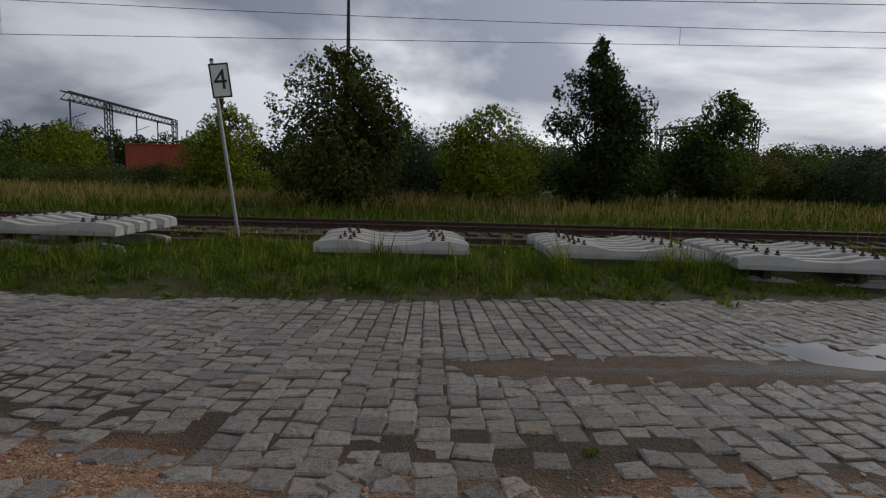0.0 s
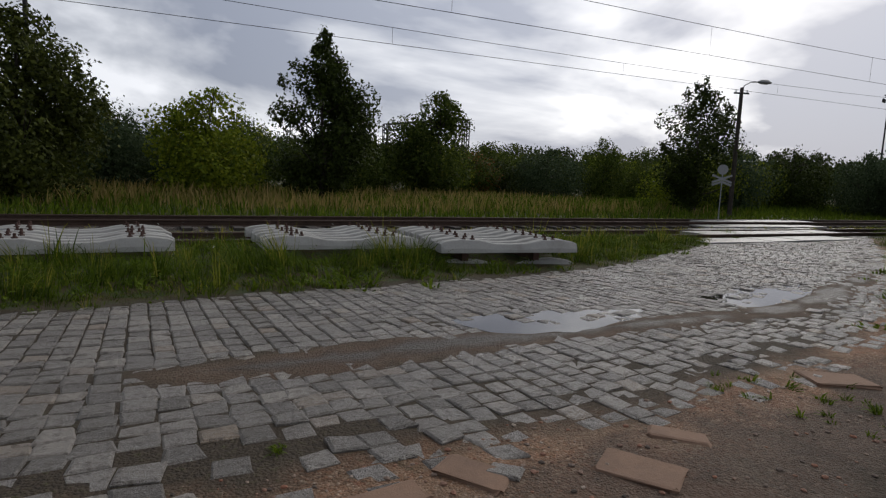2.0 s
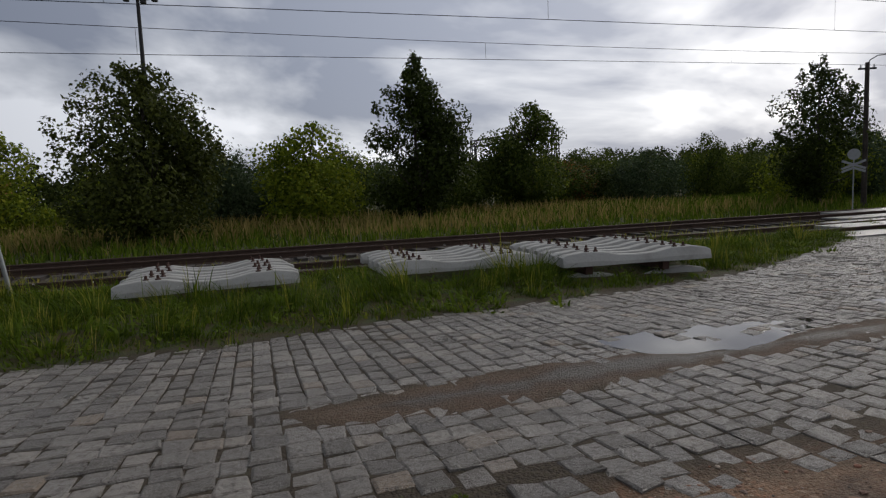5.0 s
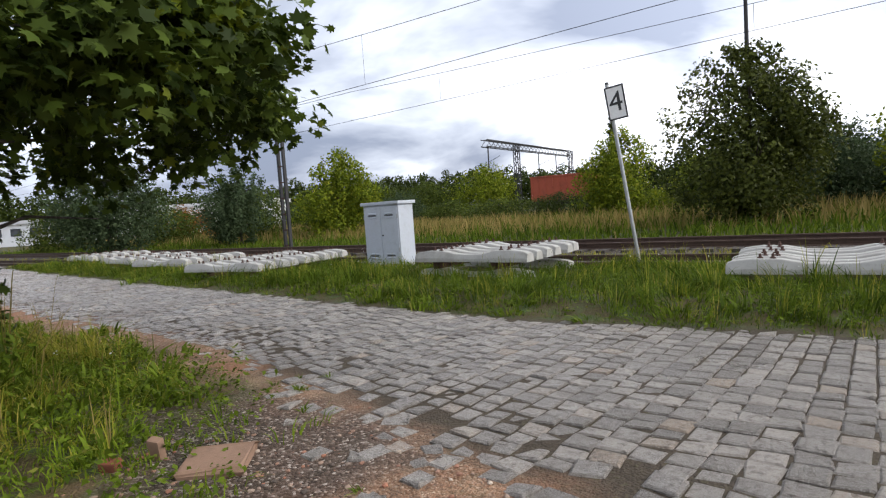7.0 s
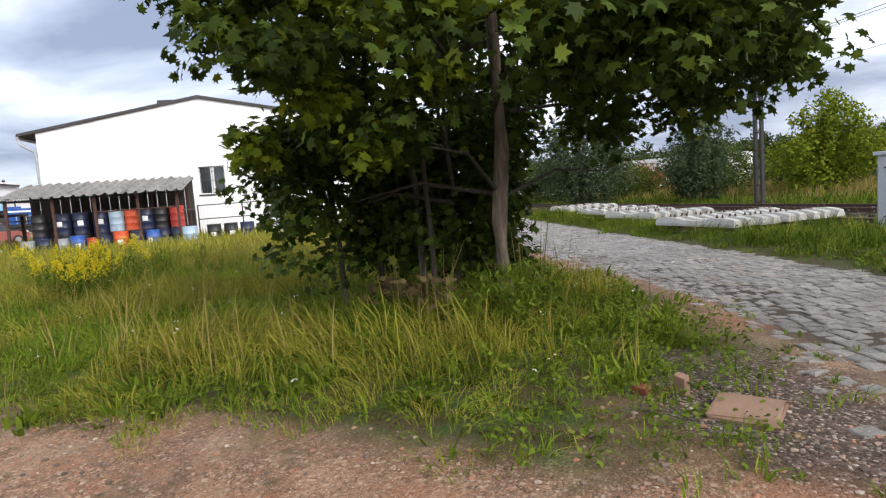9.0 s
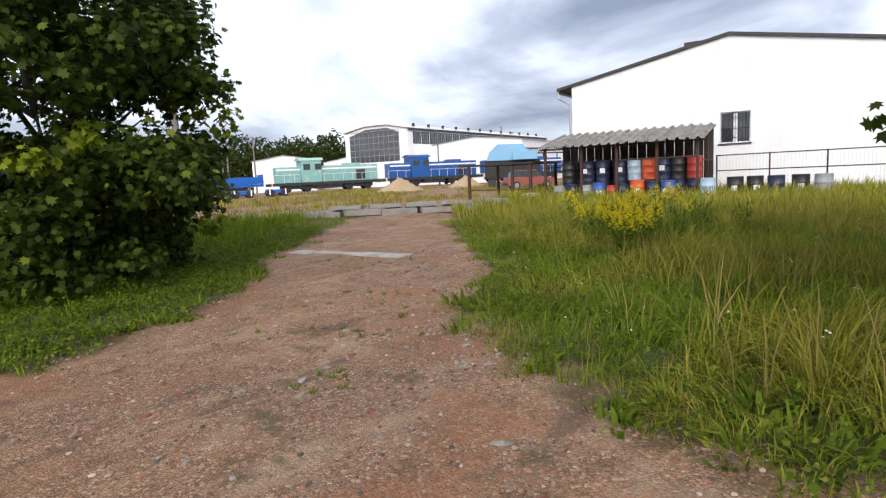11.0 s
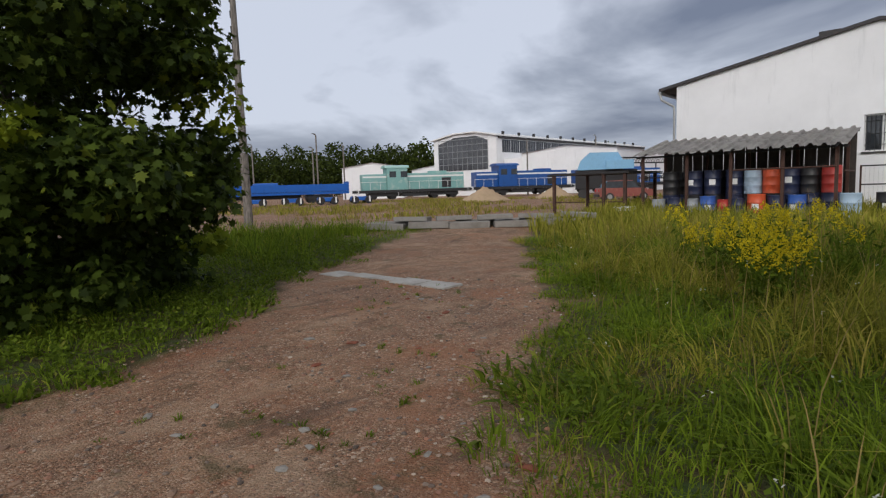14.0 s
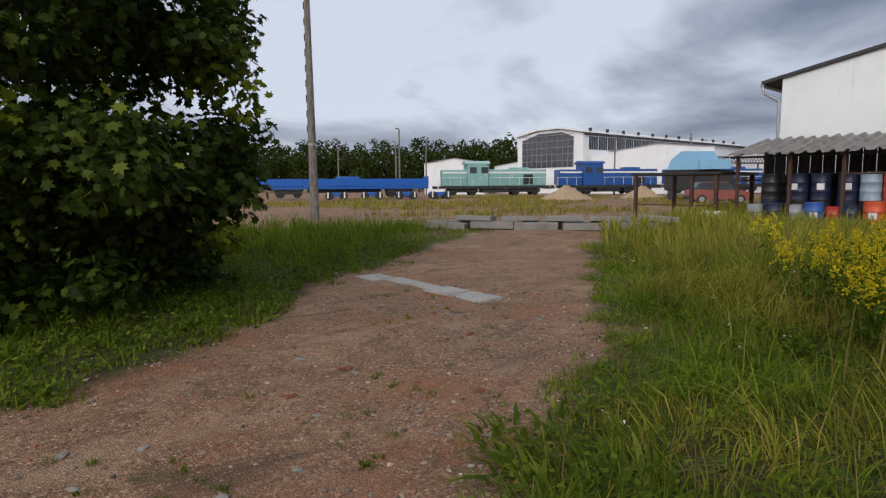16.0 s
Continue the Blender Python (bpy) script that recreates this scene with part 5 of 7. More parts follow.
def wagon(x, y, rz):
    t = thing("flat_wagon", "bright blue low-sided railway wagon", "wagon", x, y, YARD + 0.15, rz)
    part("frame", box(B(), -9.2, -1.3, 0.95, 9.2, 1.3, 1.25, 0.02), M_BLUE2, t)
    for s in (-1.38, 1.32):
        for i in range(8):
            part("side_board", box(B(), -9.1 + i * 2.29, s, 1.27, -6.87 + i * 2.29, s + 0.06, 2.05, 0.01), M_BLUE2, t)
    for ex in (-9.2, 9.14):
        part("end_board", box(B(), ex, -1.3, 1.27, ex + 0.06, 1.3, 2.3), M_BLUE2, t)
    part("load", box(B(), -1.0, -1.0, 1.27, 1.6, 1.0, 2.3, 0.2), M_BLUE2, t)
    for cx in (-6.0, 6.0):
        bg = part("bogie", box(B(), cx - 1.4, -1.05, 0.42, cx + 1.4, 1.05, 0.9, 0.05), M_BLACK, t)
        for dx in (-0.9, 0.9):
            for s in (-1.0, 0.88):
                part("wheel", rod(B(), (cx + dx, s, 0.46), (cx + dx, s + 0.13, 0.46), 0.46, 0.46, 18), M_DARKSTEEL, bg)
    part("underframe_truss", box(B(), -4, -0.5, 0.55, 4, 0.5, 0.95, 0.1), M_BLACK, t)


wagon(-38.8, -59.2, math.degrees(math.atan2(7.8, -15.4)))
for i in range(4):
    bx, by = -35.5 - i * 3.2, -55.2 + i * 1.6
    t = thing("wheelset_frame", "blue painted bogie frame with white marks, on the yard ground", "bogie frame", bx, by, YARD, LDIR, "bogie frames")
    part("frame", box(B(), -1.0, -0.9, 0.35, 1.0, 0.9, 0.75, 0.06), M_BLUE2, t)
    for dx in (-0.7, 0.7):
        for s in (-0.95, 0.85):
            part("wheel", rod(B(), (dx, s, 0.4), (dx, s + 0.12, 0.4), 0.4, 0.4, 16), M_DARKSTEEL, t)
    for dx in (-0.9, 0.75):
        part("white_end", box(B(), dx, -0.98, 0.2, dx + 0.14, -0.91, 0.8), M_WHITE, t)


def tank_body():
    t = thing("covered_tank", "pale blue sheet-metal hopper body on a dark steel undercarriage", "tank", -49.9, -25.2, YARD, 118)
    t.scale = (0.72, 0.8, 0.97)
    out = [(-2.6, 2.5), (2.6, 2.5), (2.5, 3.2), (1.9, 3.9), (-1.2, 3.95), (-2.2, 3.3)]
    part("body", prism(B(), out, -1.4, 1.4), M_PALEBLUE, t)
    part("bin", box(B(), 0.6, -1.9, 2.5, 3.6, -1.42, 3.25, 0.03), M_PALEBLUE, t)
    part("chassis", box(B(), -2.8, -1.3, 0.9, 4.0, 1.3, 2.46, 0.05), M_DARKSTEEL, t)
    for dx in (-2.0, 0.4, 2.8):
        for s in (-1.2, 0.95):
            part("wheel", rod(B(), (dx, s, 0.5), (dx, s + 0.25, 0.5), 0.5, 0.5, 18), M_BLACK, t)


tank_body()


def sand_heap(x, y, r, h, seed):
    rng = np.random.default_rng(seed)
    bm = B()
    n, k = 12, 28
    rows = []
    for i in range(n + 1):
        u = i / n
        row = []
        for j in range(k):
            a = 2 * math.pi * j / k
            rr = r * u * (1 + 0.18 * math.sin(2 * a + seed) + 0.1 * math.sin(5 * a))
            z = h * (1 - u) ** 1.1 * (1 + 0.1 * math.sin(3 * a)) + 0.05 * rng.normal() * (u < 0.95)
            row.append(bm.verts.new((rr * math.cos(a), rr * math.sin(a) * 0.9, max(z, -0.05))))
        rows.append(row)
    for a, b in zip(rows[1:], rows[2:]):
        for j in range(k):
            bm.faces.new((a[j], a[(j + 1) % k], b[(j + 1) % k], b[j]))
    bm.faces.new(rows[1])
    bmesh.ops.recalc_face_normals(bm, faces=bm.faces)
    ob = part("sand_mound", bm, M_SAND, None, smooth=True)
    ob.matrix_basis = pose(x, y, YARD)
    tagged(ob, "heap of tan sand with weedy flanks in the yard", "sand heap", "sand heaps", "thing")


M_SAND = concrete_mat("tan_sand", (0.42, 0.3, 0.19), (0.26, 0.2, 0.11), 0.95)
sand_heap(-49.5, -37.2, 2.8, 1.35, 1)
sand_heap(-56.0, -33.2, 2.1, 1.25, 2)


def hall():
    t = thing("railway_hall", "large white railway workshop hall with glazed gable and side", "building", -84, -61, 0)
    L, W, ev, pk = 60, 14.2, 10.0, 10.9
    part("front_wall", prism(B(), [(-W, 0), (0, 0), (0, ev), (-W * 0.3, pk), (-W * 0.65, pk), (-W, ev)], 0, 0.4), M_PLASTER, t).matrix_basis = Matrix.Rotation(radians(90), 4, "Z")
    part("side_wall", box(B(), -L, -0.4, 0, -0.41, 0, ev), M_PLASTER, t)
    part("far_wall", box(B(), -L, -W, 0, -0.41, -W + 0.4, ev), M_PLASTER, t)
    part("rear_wall", box(B(), -L - 0.3, -W, 0, -L, 0, ev), M_PLASTER, t)
    rf = part("roof", prism(B(), [(0.4, ev + 0.05), (0.4, ev + 0.25), (-W * 0.3, pk + 0.25), (-W * 0.65, pk + 0.25), (-W - 0.4, ev + 0.25), (-W - 0.4, ev + 0.05), (-W * 0.65, pk + 0.05), (-W * 0.3, pk + 0.05)], 0, L + 0.8), M_WHITE, t)
    rf.matrix_basis = pose(0.5, 0, 0, 0, 0, 90)
    g = part("glazing", prism(B(), [(-W + 1.2, 4.6), (-1.8, 4.6), (-1.8, ev - 0.5), (-W * 0.3, pk - 0.5), (-W * 0.65, pk - 0.5), (-W + 1.2, ev - 0.6)], -0.06, -0.02), M_HALLGLASS, t)
    g.matrix_basis = Matrix.Rotation(radians(90), 4, "Z")
    bm = B()
    for i in range(11):
        y = -W + 1.2 + i * (W - 3.0) / 10
        box(bm, 0.065, y - 0.04, 4.6, 0.1, y + 0.04, ev - 0.4)
    for z in (5.7, 6.8, 7.9, 9.0, 10.0):
        box(bm, 0.065, -W + 1.2, z - 0.04, 0.1, -1.8, z + 0.04)
    part("glazing_bars", bm, M_GALV, g).matrix_basis = Matrix.Rotation(radians(-90), 4, "Z")
    for i in range(22):
        x = -L + 1 + i * 2.62
        p = part("side_window", box(B(), x, 0.02, 7.4, x + 2.4, 0.06, ev - 0.5), M_HALLGLASS, t)
        bm = B()
        for k in range(1, 4):
            box(bm, x + k * 0.6 - 0.03, 0.062, 7.4, x + k * 0.6 + 0.03, 0.09, ev - 0.5)
        part("bars", bm, M_GALV, p)
    part("roof_edge", box(B(), -L, 0.02, ev - 0.35, -0.4, 0.3, ev + 0.02), M_ROOFEDGE, t)
    for i in range(12):
        x = -3 - i * 4.8
        part("roof_vent", rod(B(), (x, -0.8, ev), (x, -0.8, ev + 1.0), 0.22, 0.28, 8), M_DARKSTEEL, t)
    part("lean_to", box(B(), -34, 0.1, 0, -2, 7, 6.2), M_PLASTER, t)


hall()


def sheds():
    for x, y, w, d, h, rz, lab in ((-75.5, -81.5, 17, 10, 6.2, 43, "long white flat-roofed shed behind the locomotives"), (-108, -50, 46, 16, 7.6, 4, "white low-pitched shed with a pale roof"), (-90, -78, 10, 10, 6.0, 25, "white outbuilding beside the hall")):
        t = thing("white_shed", lab, "building", x, y, 0, rz, "yard sheds")
        out = [(-d / 2, 0), (d / 2, 0), (d / 2, h - 0.8), (0, h), (-d / 2, h - 0.8)]
        part("wall_block", prism(B(), out, -w / 2, w / 2), M_PLASTER, t).matrix_basis = Matrix.Rotation(radians(90), 4, "Z")
        for s in (-1, 1):
            bm = B()
            vs = [(-w / 2 - 0.3, 0, h + 0.02), (w / 2 + 0.3, 0, h + 0.02), (w / 2 + 0.3, s * (d / 2 + 0.3), h - 0.85), (-w / 2 - 0.3, s * (d / 2 + 0.3), h - 0.85)]
            bm.faces.new([bm.verts.new(v) for v in vs])
            bmesh.ops.solidify(bm, geom=bm.faces[:], thickness=0.15)
            part("roof", bm, M_PALEROOF, t)
        for i in range(int(w / 4)):
            part("window", box(B(), -w / 2 + 1 + i * 4, d / 2 + 0.01, 2.2, -w / 2 + 3 + i * 4, d / 2 + 0.05, 3.4), M_HALLGLASS, t)


M_PALEROOF = painted("pale_sheet_roof", (0.62, 0.62, 0.64), 0.6, (0.4, 0.4, 0.4), 0.3, 0, 0.6)
sheds()
gantry(-84, -42, -97, -37, 4.9, "low lattice beam before the hall", (0.0, 1.0))
for x, y, h in ((-53.2, -68.8, 9.2), (-57, -75, 8.0), (-62, -74, 8.5), (-75, -49, 8.0), (-86, -44, 8.5), (-50, -80, 8.5)):
    t = thing("yard_lamp", "slim grey yard lamp post with a small head", "lamp post", x, y, YARD - 0.1, 0, "yard lamps")
    part("post", rod(B(), (0, 0, 0), (0, 0, h), 0.14, 0.09, 8), M_WOODPOLE, t)
    part("lamp_head", tube(B(), [(0, 0, h), (0.2, 0, h + 0.15), (0.7, 0, h + 0.2)], [0.06, 0.1, 0.06], 6), M_GALV, t)


# ---- track slabs that end the lane ----
def lane_slabs():
    rng = random.Random(9)
    t = thing("slab_pile", "grey broken concrete slabs laid across the lane", "concrete slabs", -19.2, -13.9, float(height(-19.2, -13.9)), 128)
    for i in range(10):
        x, y = -3.0 + (i % 5) * 1.35, -0.7 + (i // 5) * 0.75
        m = pose(x + rng.uniform(-0.1, 0.1), y, 0.08 + 0.04 * rng.random(), rng.uniform(-3, 3), rng.uniform(-3, 3), rng.uniform(-6, 6))
        part("slab", box(B(), -0.62, -0.3, -0.1, 0.62, 0.3, 0.1, 0.02, m), M_SLAB, t)
    for i in range(5):
        m = pose(-2.2 + i * 1.3, -0.3, 0.3, rng.uniform(-3, 3), rng.uniform(-4, 4), rng.uniform(-10, 10))
        part("slab", box(B(), -0.55, -0.3, -0.07, 0.55, 0.3, 0.07, 0.02, m), M_SLAB, t)


lane_slabs()


M_STRIP = concrete_mat("pale_worn_concrete", (0.37, 0.36, 0.34), (0.16, 0.14, 0.115))


def lane_kerb():
    t = thing("concrete_strip", "pale worn concrete strip set across the dirt lane", "concrete strip", -10.9, -9.3, float(height(-10.9, -9.3)), 0)
    rng = random.Random(2)
    y = -2.2
    while y < 1.35:
        ln = rng.uniform(0.3, 0.7)
        m = pose(0.05 * y * y + rng.uniform(-0.08, 0.08), y + ln / 2, -0.012 + rng.uniform(0, 0.018), rng.uniform(-1, 1), rng.uniform(-1, 1), rng.uniform(-3, 3))
        part("block", box(B(), -rng.uniform(0.1, 0.26), -ln / 2, -0.1, rng.uniform(0.1, 0.24), ln / 2, 0.022, 0.012, m), M_STRIP, t)
        y += ln + 0.02


lane_kerb()

# ---- trees across the track ----
tree("bushy_tree", "broad dark green bushy tree behind the track", -3.3, 25.2, 6.5, 6.3, 11, M_LEAF_BUSH, 0.26, 11000, 0.03, 0.42, 0.16)
tree("maple_tree", "dark green maple standing beyond the grass", 8.8, 29.5, 7.9, 5.0, 12, M_LEAF_DARK, 0.3, 8500, 0.05, 0.42, 0.15)
tree("broadleaf_tree", "mid green broadleaf tree behind the track", 19.6, 37.5, 7.2, 6.2, 13, M_LEAF_MID, 0.34, 6500, 0.05, 0.45, 0.14)
tree("young_tree", "yellow-green young tree beyond the track", 3.6, 32.0, 5.2, 6.0, 14, M_LEAF_LIGHT, 0.3, 5500, 0.03, 0.4, 0.1)
tree("poplar", "slim dark upright poplar in the distance", -20.6, 62.5, 10.2, 1.9, 15, M_LEAF_DARK, 0.35, 2500, 0.05, 0.4, 0.12)
tree("yellow_tree", "bright yellow-green tree beside the big bush", -11.5, 36, 5.4, 4.6, 16, M_LEAF_LIGHT, 0.3, 4200, 0.03, 0.4, 0.1)
tree("yellow_tree", "bright yellow-green tree near the catenary mast", -25.2, 25.5, 5.2, 4.6, 17, M_LEAF_LIGHT, 0.28, 5000, 0.04, 0.42, 0.1)
tree("shrub", "dark grey-green shrub beside the mast", -28.3, 20.8, 4.3, 4.2, 18, M_LEAF_GREY, 0.26, 4500, 0.05, 0.45, 0.09)
tree("willow", "drooping grey-green willow behind the track", -36.5, 17.6, 5.6, 6.5, 19, M_LEAF_GREY, 0.3, 6000, 0.04, 0.45, 0.12)
tree("crossing_tree", "slim dark tree beside the crossing lamp", 29.0, 23.2, 7.4, 4.4, 20, M_LEAF_DARK, 0.28, 5000, 0.05, 0.45, 0.12, gap=0.55)
tree("roadside_tree", "large dark tree hanging over the stop sign", 19.8, 4.6, 9.0, 6.4, 21, M_LEAF_DARK, 0.22, 12000, 0.12, 0.5, 0.2, gap=0.4)
tree("roadside_tree", "dark leafy tree behind the stop sign", 27.0, 8.0, 6.2, 5.5, 22, M_LEAF_DARK, 0.26, 7000, 0.05, 0.45, 0.15)


def hedgerow():
    rng = np.random.default_rng(5)
    spec = []
    for x in np.arange(-60, 70, 4.2):
        low = 0.62 if x < -8 else 1.0
        spec.append((x + rng.uniform(-1, 1), 36 + rng.uniform(-2, 5) + 0.1 * abs(x), rng.uniform(2.4, 5.2) * low, rng.uniform(4.5, 7)))
    for x in np.arange(-62, 90, 6.5):
        if not -34 < x < -12: spec.append((x, 57 + rng.uniform(-1, 8), rng.uniform(4.2, 6.2), rng.uniform(7, 9)))
    for x, y in ((33, 27), (37, 27), (42, 30), (46, 28), (51, 30), (50, 24), (45, 22), (48, 19), (52, 16), (44, 17.5), (62, 14), (31, 8), (32, 3), (38, 6), (46, 10), (28, -1)):
        spec.append((x, y, rng.uniform(3.6, 5.6), rng.uniform(4.5, 6.5)))
    for x, y in ((-34, 26), (-42, 24), (-48, 20), (-30, 30)):
        spec.append((x, y, rng.uniform(2.8, 3.8), rng.uniform(4.5, 6)))
    proto = []
    mats = [M_LEAF_MID, M_LEAF_DARK, M_LEAF_GREY, M_LEAF_LIGHT, M_LEAF_MID]
    for i, mt in enumerate(mats):
        proto.append(tree("shrub", ("mid green", "dark green", "grey-green", "yellow-green", "mid green")[i] + " shrub in the thicket behind the tracks", 0, 0, 4.0, 6.0, 40 + i, mt, 0.27, 4200, 0.01, 0.42, 0.08, category="shrub", z=0, group="thicket shrubs"))
    for k, (x, y, h, w) in enumerate(spec):
        p = proto[k] if k < 5 else proto[int(rng.choice(5, p=[0.34, 0.16, 0.2, 0.12, 0.18]))]
        m = pose(x, y, float(height(x, y)) - 0.05, 0, 0, rng.uniform(0, 360)) @ Matrix.Diagonal((w / 6, w / 6, h / 4, 1))
        if k < 5: p.matrix_basis = m
        else:
            c = copy_thing(p, Matrix())
            c.matrix_basis = m


hedgerow()
tree("autumn_shrub", "reddish-brown shrub beyond the track", 26.5, 44, 3.4, 5, 23, M_LEAF_AUT, 0.32, 2600, 0.02, 0.4, 0.06, category="shrub")
tree("autumn_shrub", "rusty orange shrub before the far shed", -44, 27, 2.4, 6, 24, M_LEAF_AUT, 0.3, 2600, 0.02, 0.4, 0.06, category="shrub")


def far_woods():
    rng = np.random.default_rng(8)
    blobs = []
    for a in np.concatenate([np.arange(15, 165, 1.0), np.arange(205, 262, 0.7)]):
        for r0, hh in ((175, 9), (215, 13)):
            r = r0 + rng.uniform(-12, 12)
            h = hh + rng.uniform(-2.5, 3)
            if 215 < (a % 360) < 250: h += 4
            cx, cy = r * math.cos(radians(a)), r * math.sin(radians(a))
            for f, w in ((0.3, 3.6), (0.55, 3.4), (0.74, 2.7), (0.9, 1.6)):
                blobs.append((cx + rng.normal() * 0.9, cy + rng.normal() * 0.9, h * f, w * rng.uniform(0.8, 1.2), w * rng.uniform(0.7, 1.0)))
    me = crown("far_woods", blobs, 280000, 0.8, OVAL * np.array([1.5, 1]), M_LEAF_DARK, rng, 0.2, 0.6, 0.15, 6.0)
    tagged(new("far_woods", me), "dark band of distant woods round the place", "woods", kind="stuff")


far_woods()


def red_wagon():
    t = thing("red_wagon", "rust-red ribbed goods wagon behind the shrubs", "wagon", -20.3, 51.3, 0.3, 2)
    part("body", box(B(), -4.2, -1.3, 1.0, 4.2, 1.3, 3.2, 0.05), M_REDWAG, t)
    for i in range(13):
        part("rib", box(B(), -4.1 + i * 0.68, -1.38, 1.0, -4.02 + i * 0.68, -1.31, 3.2), M_REDWAG, t)
    part("top_rail", box(B(), -4.25, -1.4, 3.21, 4.25, 1.4, 3.3), M_REDWAG, t)
    for dx in (-3, -1.5, 1.5, 3):
        part("wheel", rod(B(), (dx, -1.0, 0.46), (dx, -0.87, 0.46), 0.46, 0.46, 16), M_DARKSTEEL, t)
    part("frame", box(B(), -4.3, -1.2, 0.6, 4.3, 1.2, 0.99), M_BLACK, t)


M_REDWAG = painted("rust_red_paint", (0.36, 0.075, 0.035), 0.7, (0.16, 0.05, 0.03), 0.5, 0, 1.5)
red_wagon()


def far_left_sheds():
    for x, y, w, h, rz, lab in ((-77, 48, 26, 4.2, 35, "long grey flat-roofed building behind the trees"), (-95, 40, 20, 3.6, 30, "pale low building in the distance")):
        t = thing("long_shed", lab, "building", x, y, 0, rz, "far sheds")
        part("wall_block", box(B(), -w / 2, -4, 0, w / 2, 4, h - 0.5), M_PLASTER, t)
        part("roof", box(B(), -w / 2 - 0.4, -4.4, h - 0.5, w / 2 + 0.4, 4.4, h, 0.03), M_PALEROOF, t)
        for i in range(int(w / 3)):
            part("window", box(B(), -w / 2 + 0.8 + i * 3, -4.05, 1.4, -w / 2 + 2.4 + i * 3, -4.01, 2.5), M_GLASS, t)


far_left_sheds()


# ---- near trees ----
def near_maple():
    rng = np.random.default_rng(31)
    x, y = -6.65, 1.95
    z = float(height(x, y)) - 0.05
    t = thing("maple_tree", "broad maple with a bare grey trunk and low spreading leaves", "tree", x, y, z)
    bm = B()
    tube(bm, [(0.06, -0.02, 0), (0.03, 0, 0.5), (0.0, 0.0, 1.1), (0.05, 0.06, 1.9), (0.02, 0.05, 2.9), (-0.1, 0.05, 4.2), (-0.12, 0.1, 5.8)], [0.14, 0.1, 0.088, 0.08, 0.07, 0.055, 0.02], 12)
    part("trunk", bm, M_BARK, t, "bare grey trunk with a scar", smooth=True)
    for k, (dx, dy, r, ln) in enumerate(((-0.75, -0.75, 0.05, 4.2), (-1.3, -1.2, 0.045, 4.4), (-1.0, -0.25, 0.04, 3.8), (-0.35, -0.7, 0.035, 3.6), (-1.6, -0.6, 0.05, 4.3), (-0.9, -1.7, 0.035, 3.7))):
        pts = [(dx, dy, 0), (dx * 1.05, dy * 1.02, 1.2), (dx * 1.1, dy * 1.1, 2.4), (dx * 1.3, dy * 1.3, ln)]
        part("stem", tube(B(), pts, [r, r * 0.85, r * 0.7, r * 0.3], 8), M_BARKDARK, t)
    for i in range(34):
        a = rng.uniform(0, 6.283)
        z0 = rng.uniform(1.2, 4.8)
        c = Vector((-0.4, -0.4, 0)) if i % 2 else Vector((0, 0, 0))
        d = Vector((math.cos(a), math.sin(a), rng.uniform(-0.05, 0.35)))
        ln = rng.uniform(1.2, 2.5)
        p0 = c + Vector((0, 0, z0))
        p2 = p0 + d * ln
        p1 = p0.lerp(p2, 0.5) + Vector((0, 0, 0.18))
        part("branch", tube(B(), [p0, p1, p2], [0.028, 0.018, 0.006], 5), M_BARKDARK, t)
    blobs = []
    for i in range(240):
        a, zz = rng.uniform(0, 6.283), 2.0 + 4.0 * rng.random() ** 1.3
        R = 3.35 * math.sin(math.pi * min(1, max(0.02, (zz + 0.6) / 7.6))) ** 0.6
        rr = R * rng.uniform(0.15, 1.0) ** 0.55
        s = rng.uniform(0.42, 0.75)
        cx, cy = -0.4 + rr * math.cos(a), 0.05 + rr * math.sin(a)
        if cx > 0.9 and zz < 2.5: zz += 0.5
        if cy < -2.35 and zz < 3.7: continue
        blobs.append((cx, cy, zz, s, s * 0.55))
    for i in range(46):
        a, rr = rng.uniform(2.0, 5.3), rng.uniform(0.2, 1.75)
        blobs.append((-1.1 + rr * math.cos(a), -0.9 + rr * math.sin(a), rng.uniform(0.65, 2.3) + 0.15 * max(0, rr - 1.5), 0.55, 0.4))
    for i in range(26):
        blobs.append((rng.uniform(-2.2, -0.9), rng.uniform(-0.8, 0.5), rng.uniform(0.45, 1.7), 0.5, 0.4))
    blobs += [(1.9, 1.2, 3.2, 0.7, 0.4), (2.3, 1.6, 2.95, 0.55, 0.35), (1.5, 1.9, 2.8, 0.6, 0.35), (2.1, 0.6, 2.65, 0.5, 0.3), (2.7, 1.0, 3.5, 0.5, 0.35), (1.3, -0.5, 2.35, 0.5, 0.3), (1.7, 0.1, 2.4, 0.5, 0.3), (1.0, -1.2, 2.25, 0.55, 0.35), (2.9, 1.6, 3.4, 0.5, 0.3), (1.2, 2.4, 2.9, 0.5, 0.3)]
    blobs += [(-0.5 + rng.normal() * 0.5, rng.uniform(-3.6, -2.2), rng.uniform(3.1, 4.6), 0.42, 0.28) for _ in range(16)]
    blobs += [(rng.uniform(-1.6, -0.4), rng.uniform(-0.9, 0.2), rng.uniform(1.0, 2.8), 0.5, 0.4) for _ in range(12)]
    meshpart("crown", crown("crown", blobs, 56000, 0.125, MAPLE, M_MAPLE, rng, 0.75, 0.05, 0.46, 0.45), t)
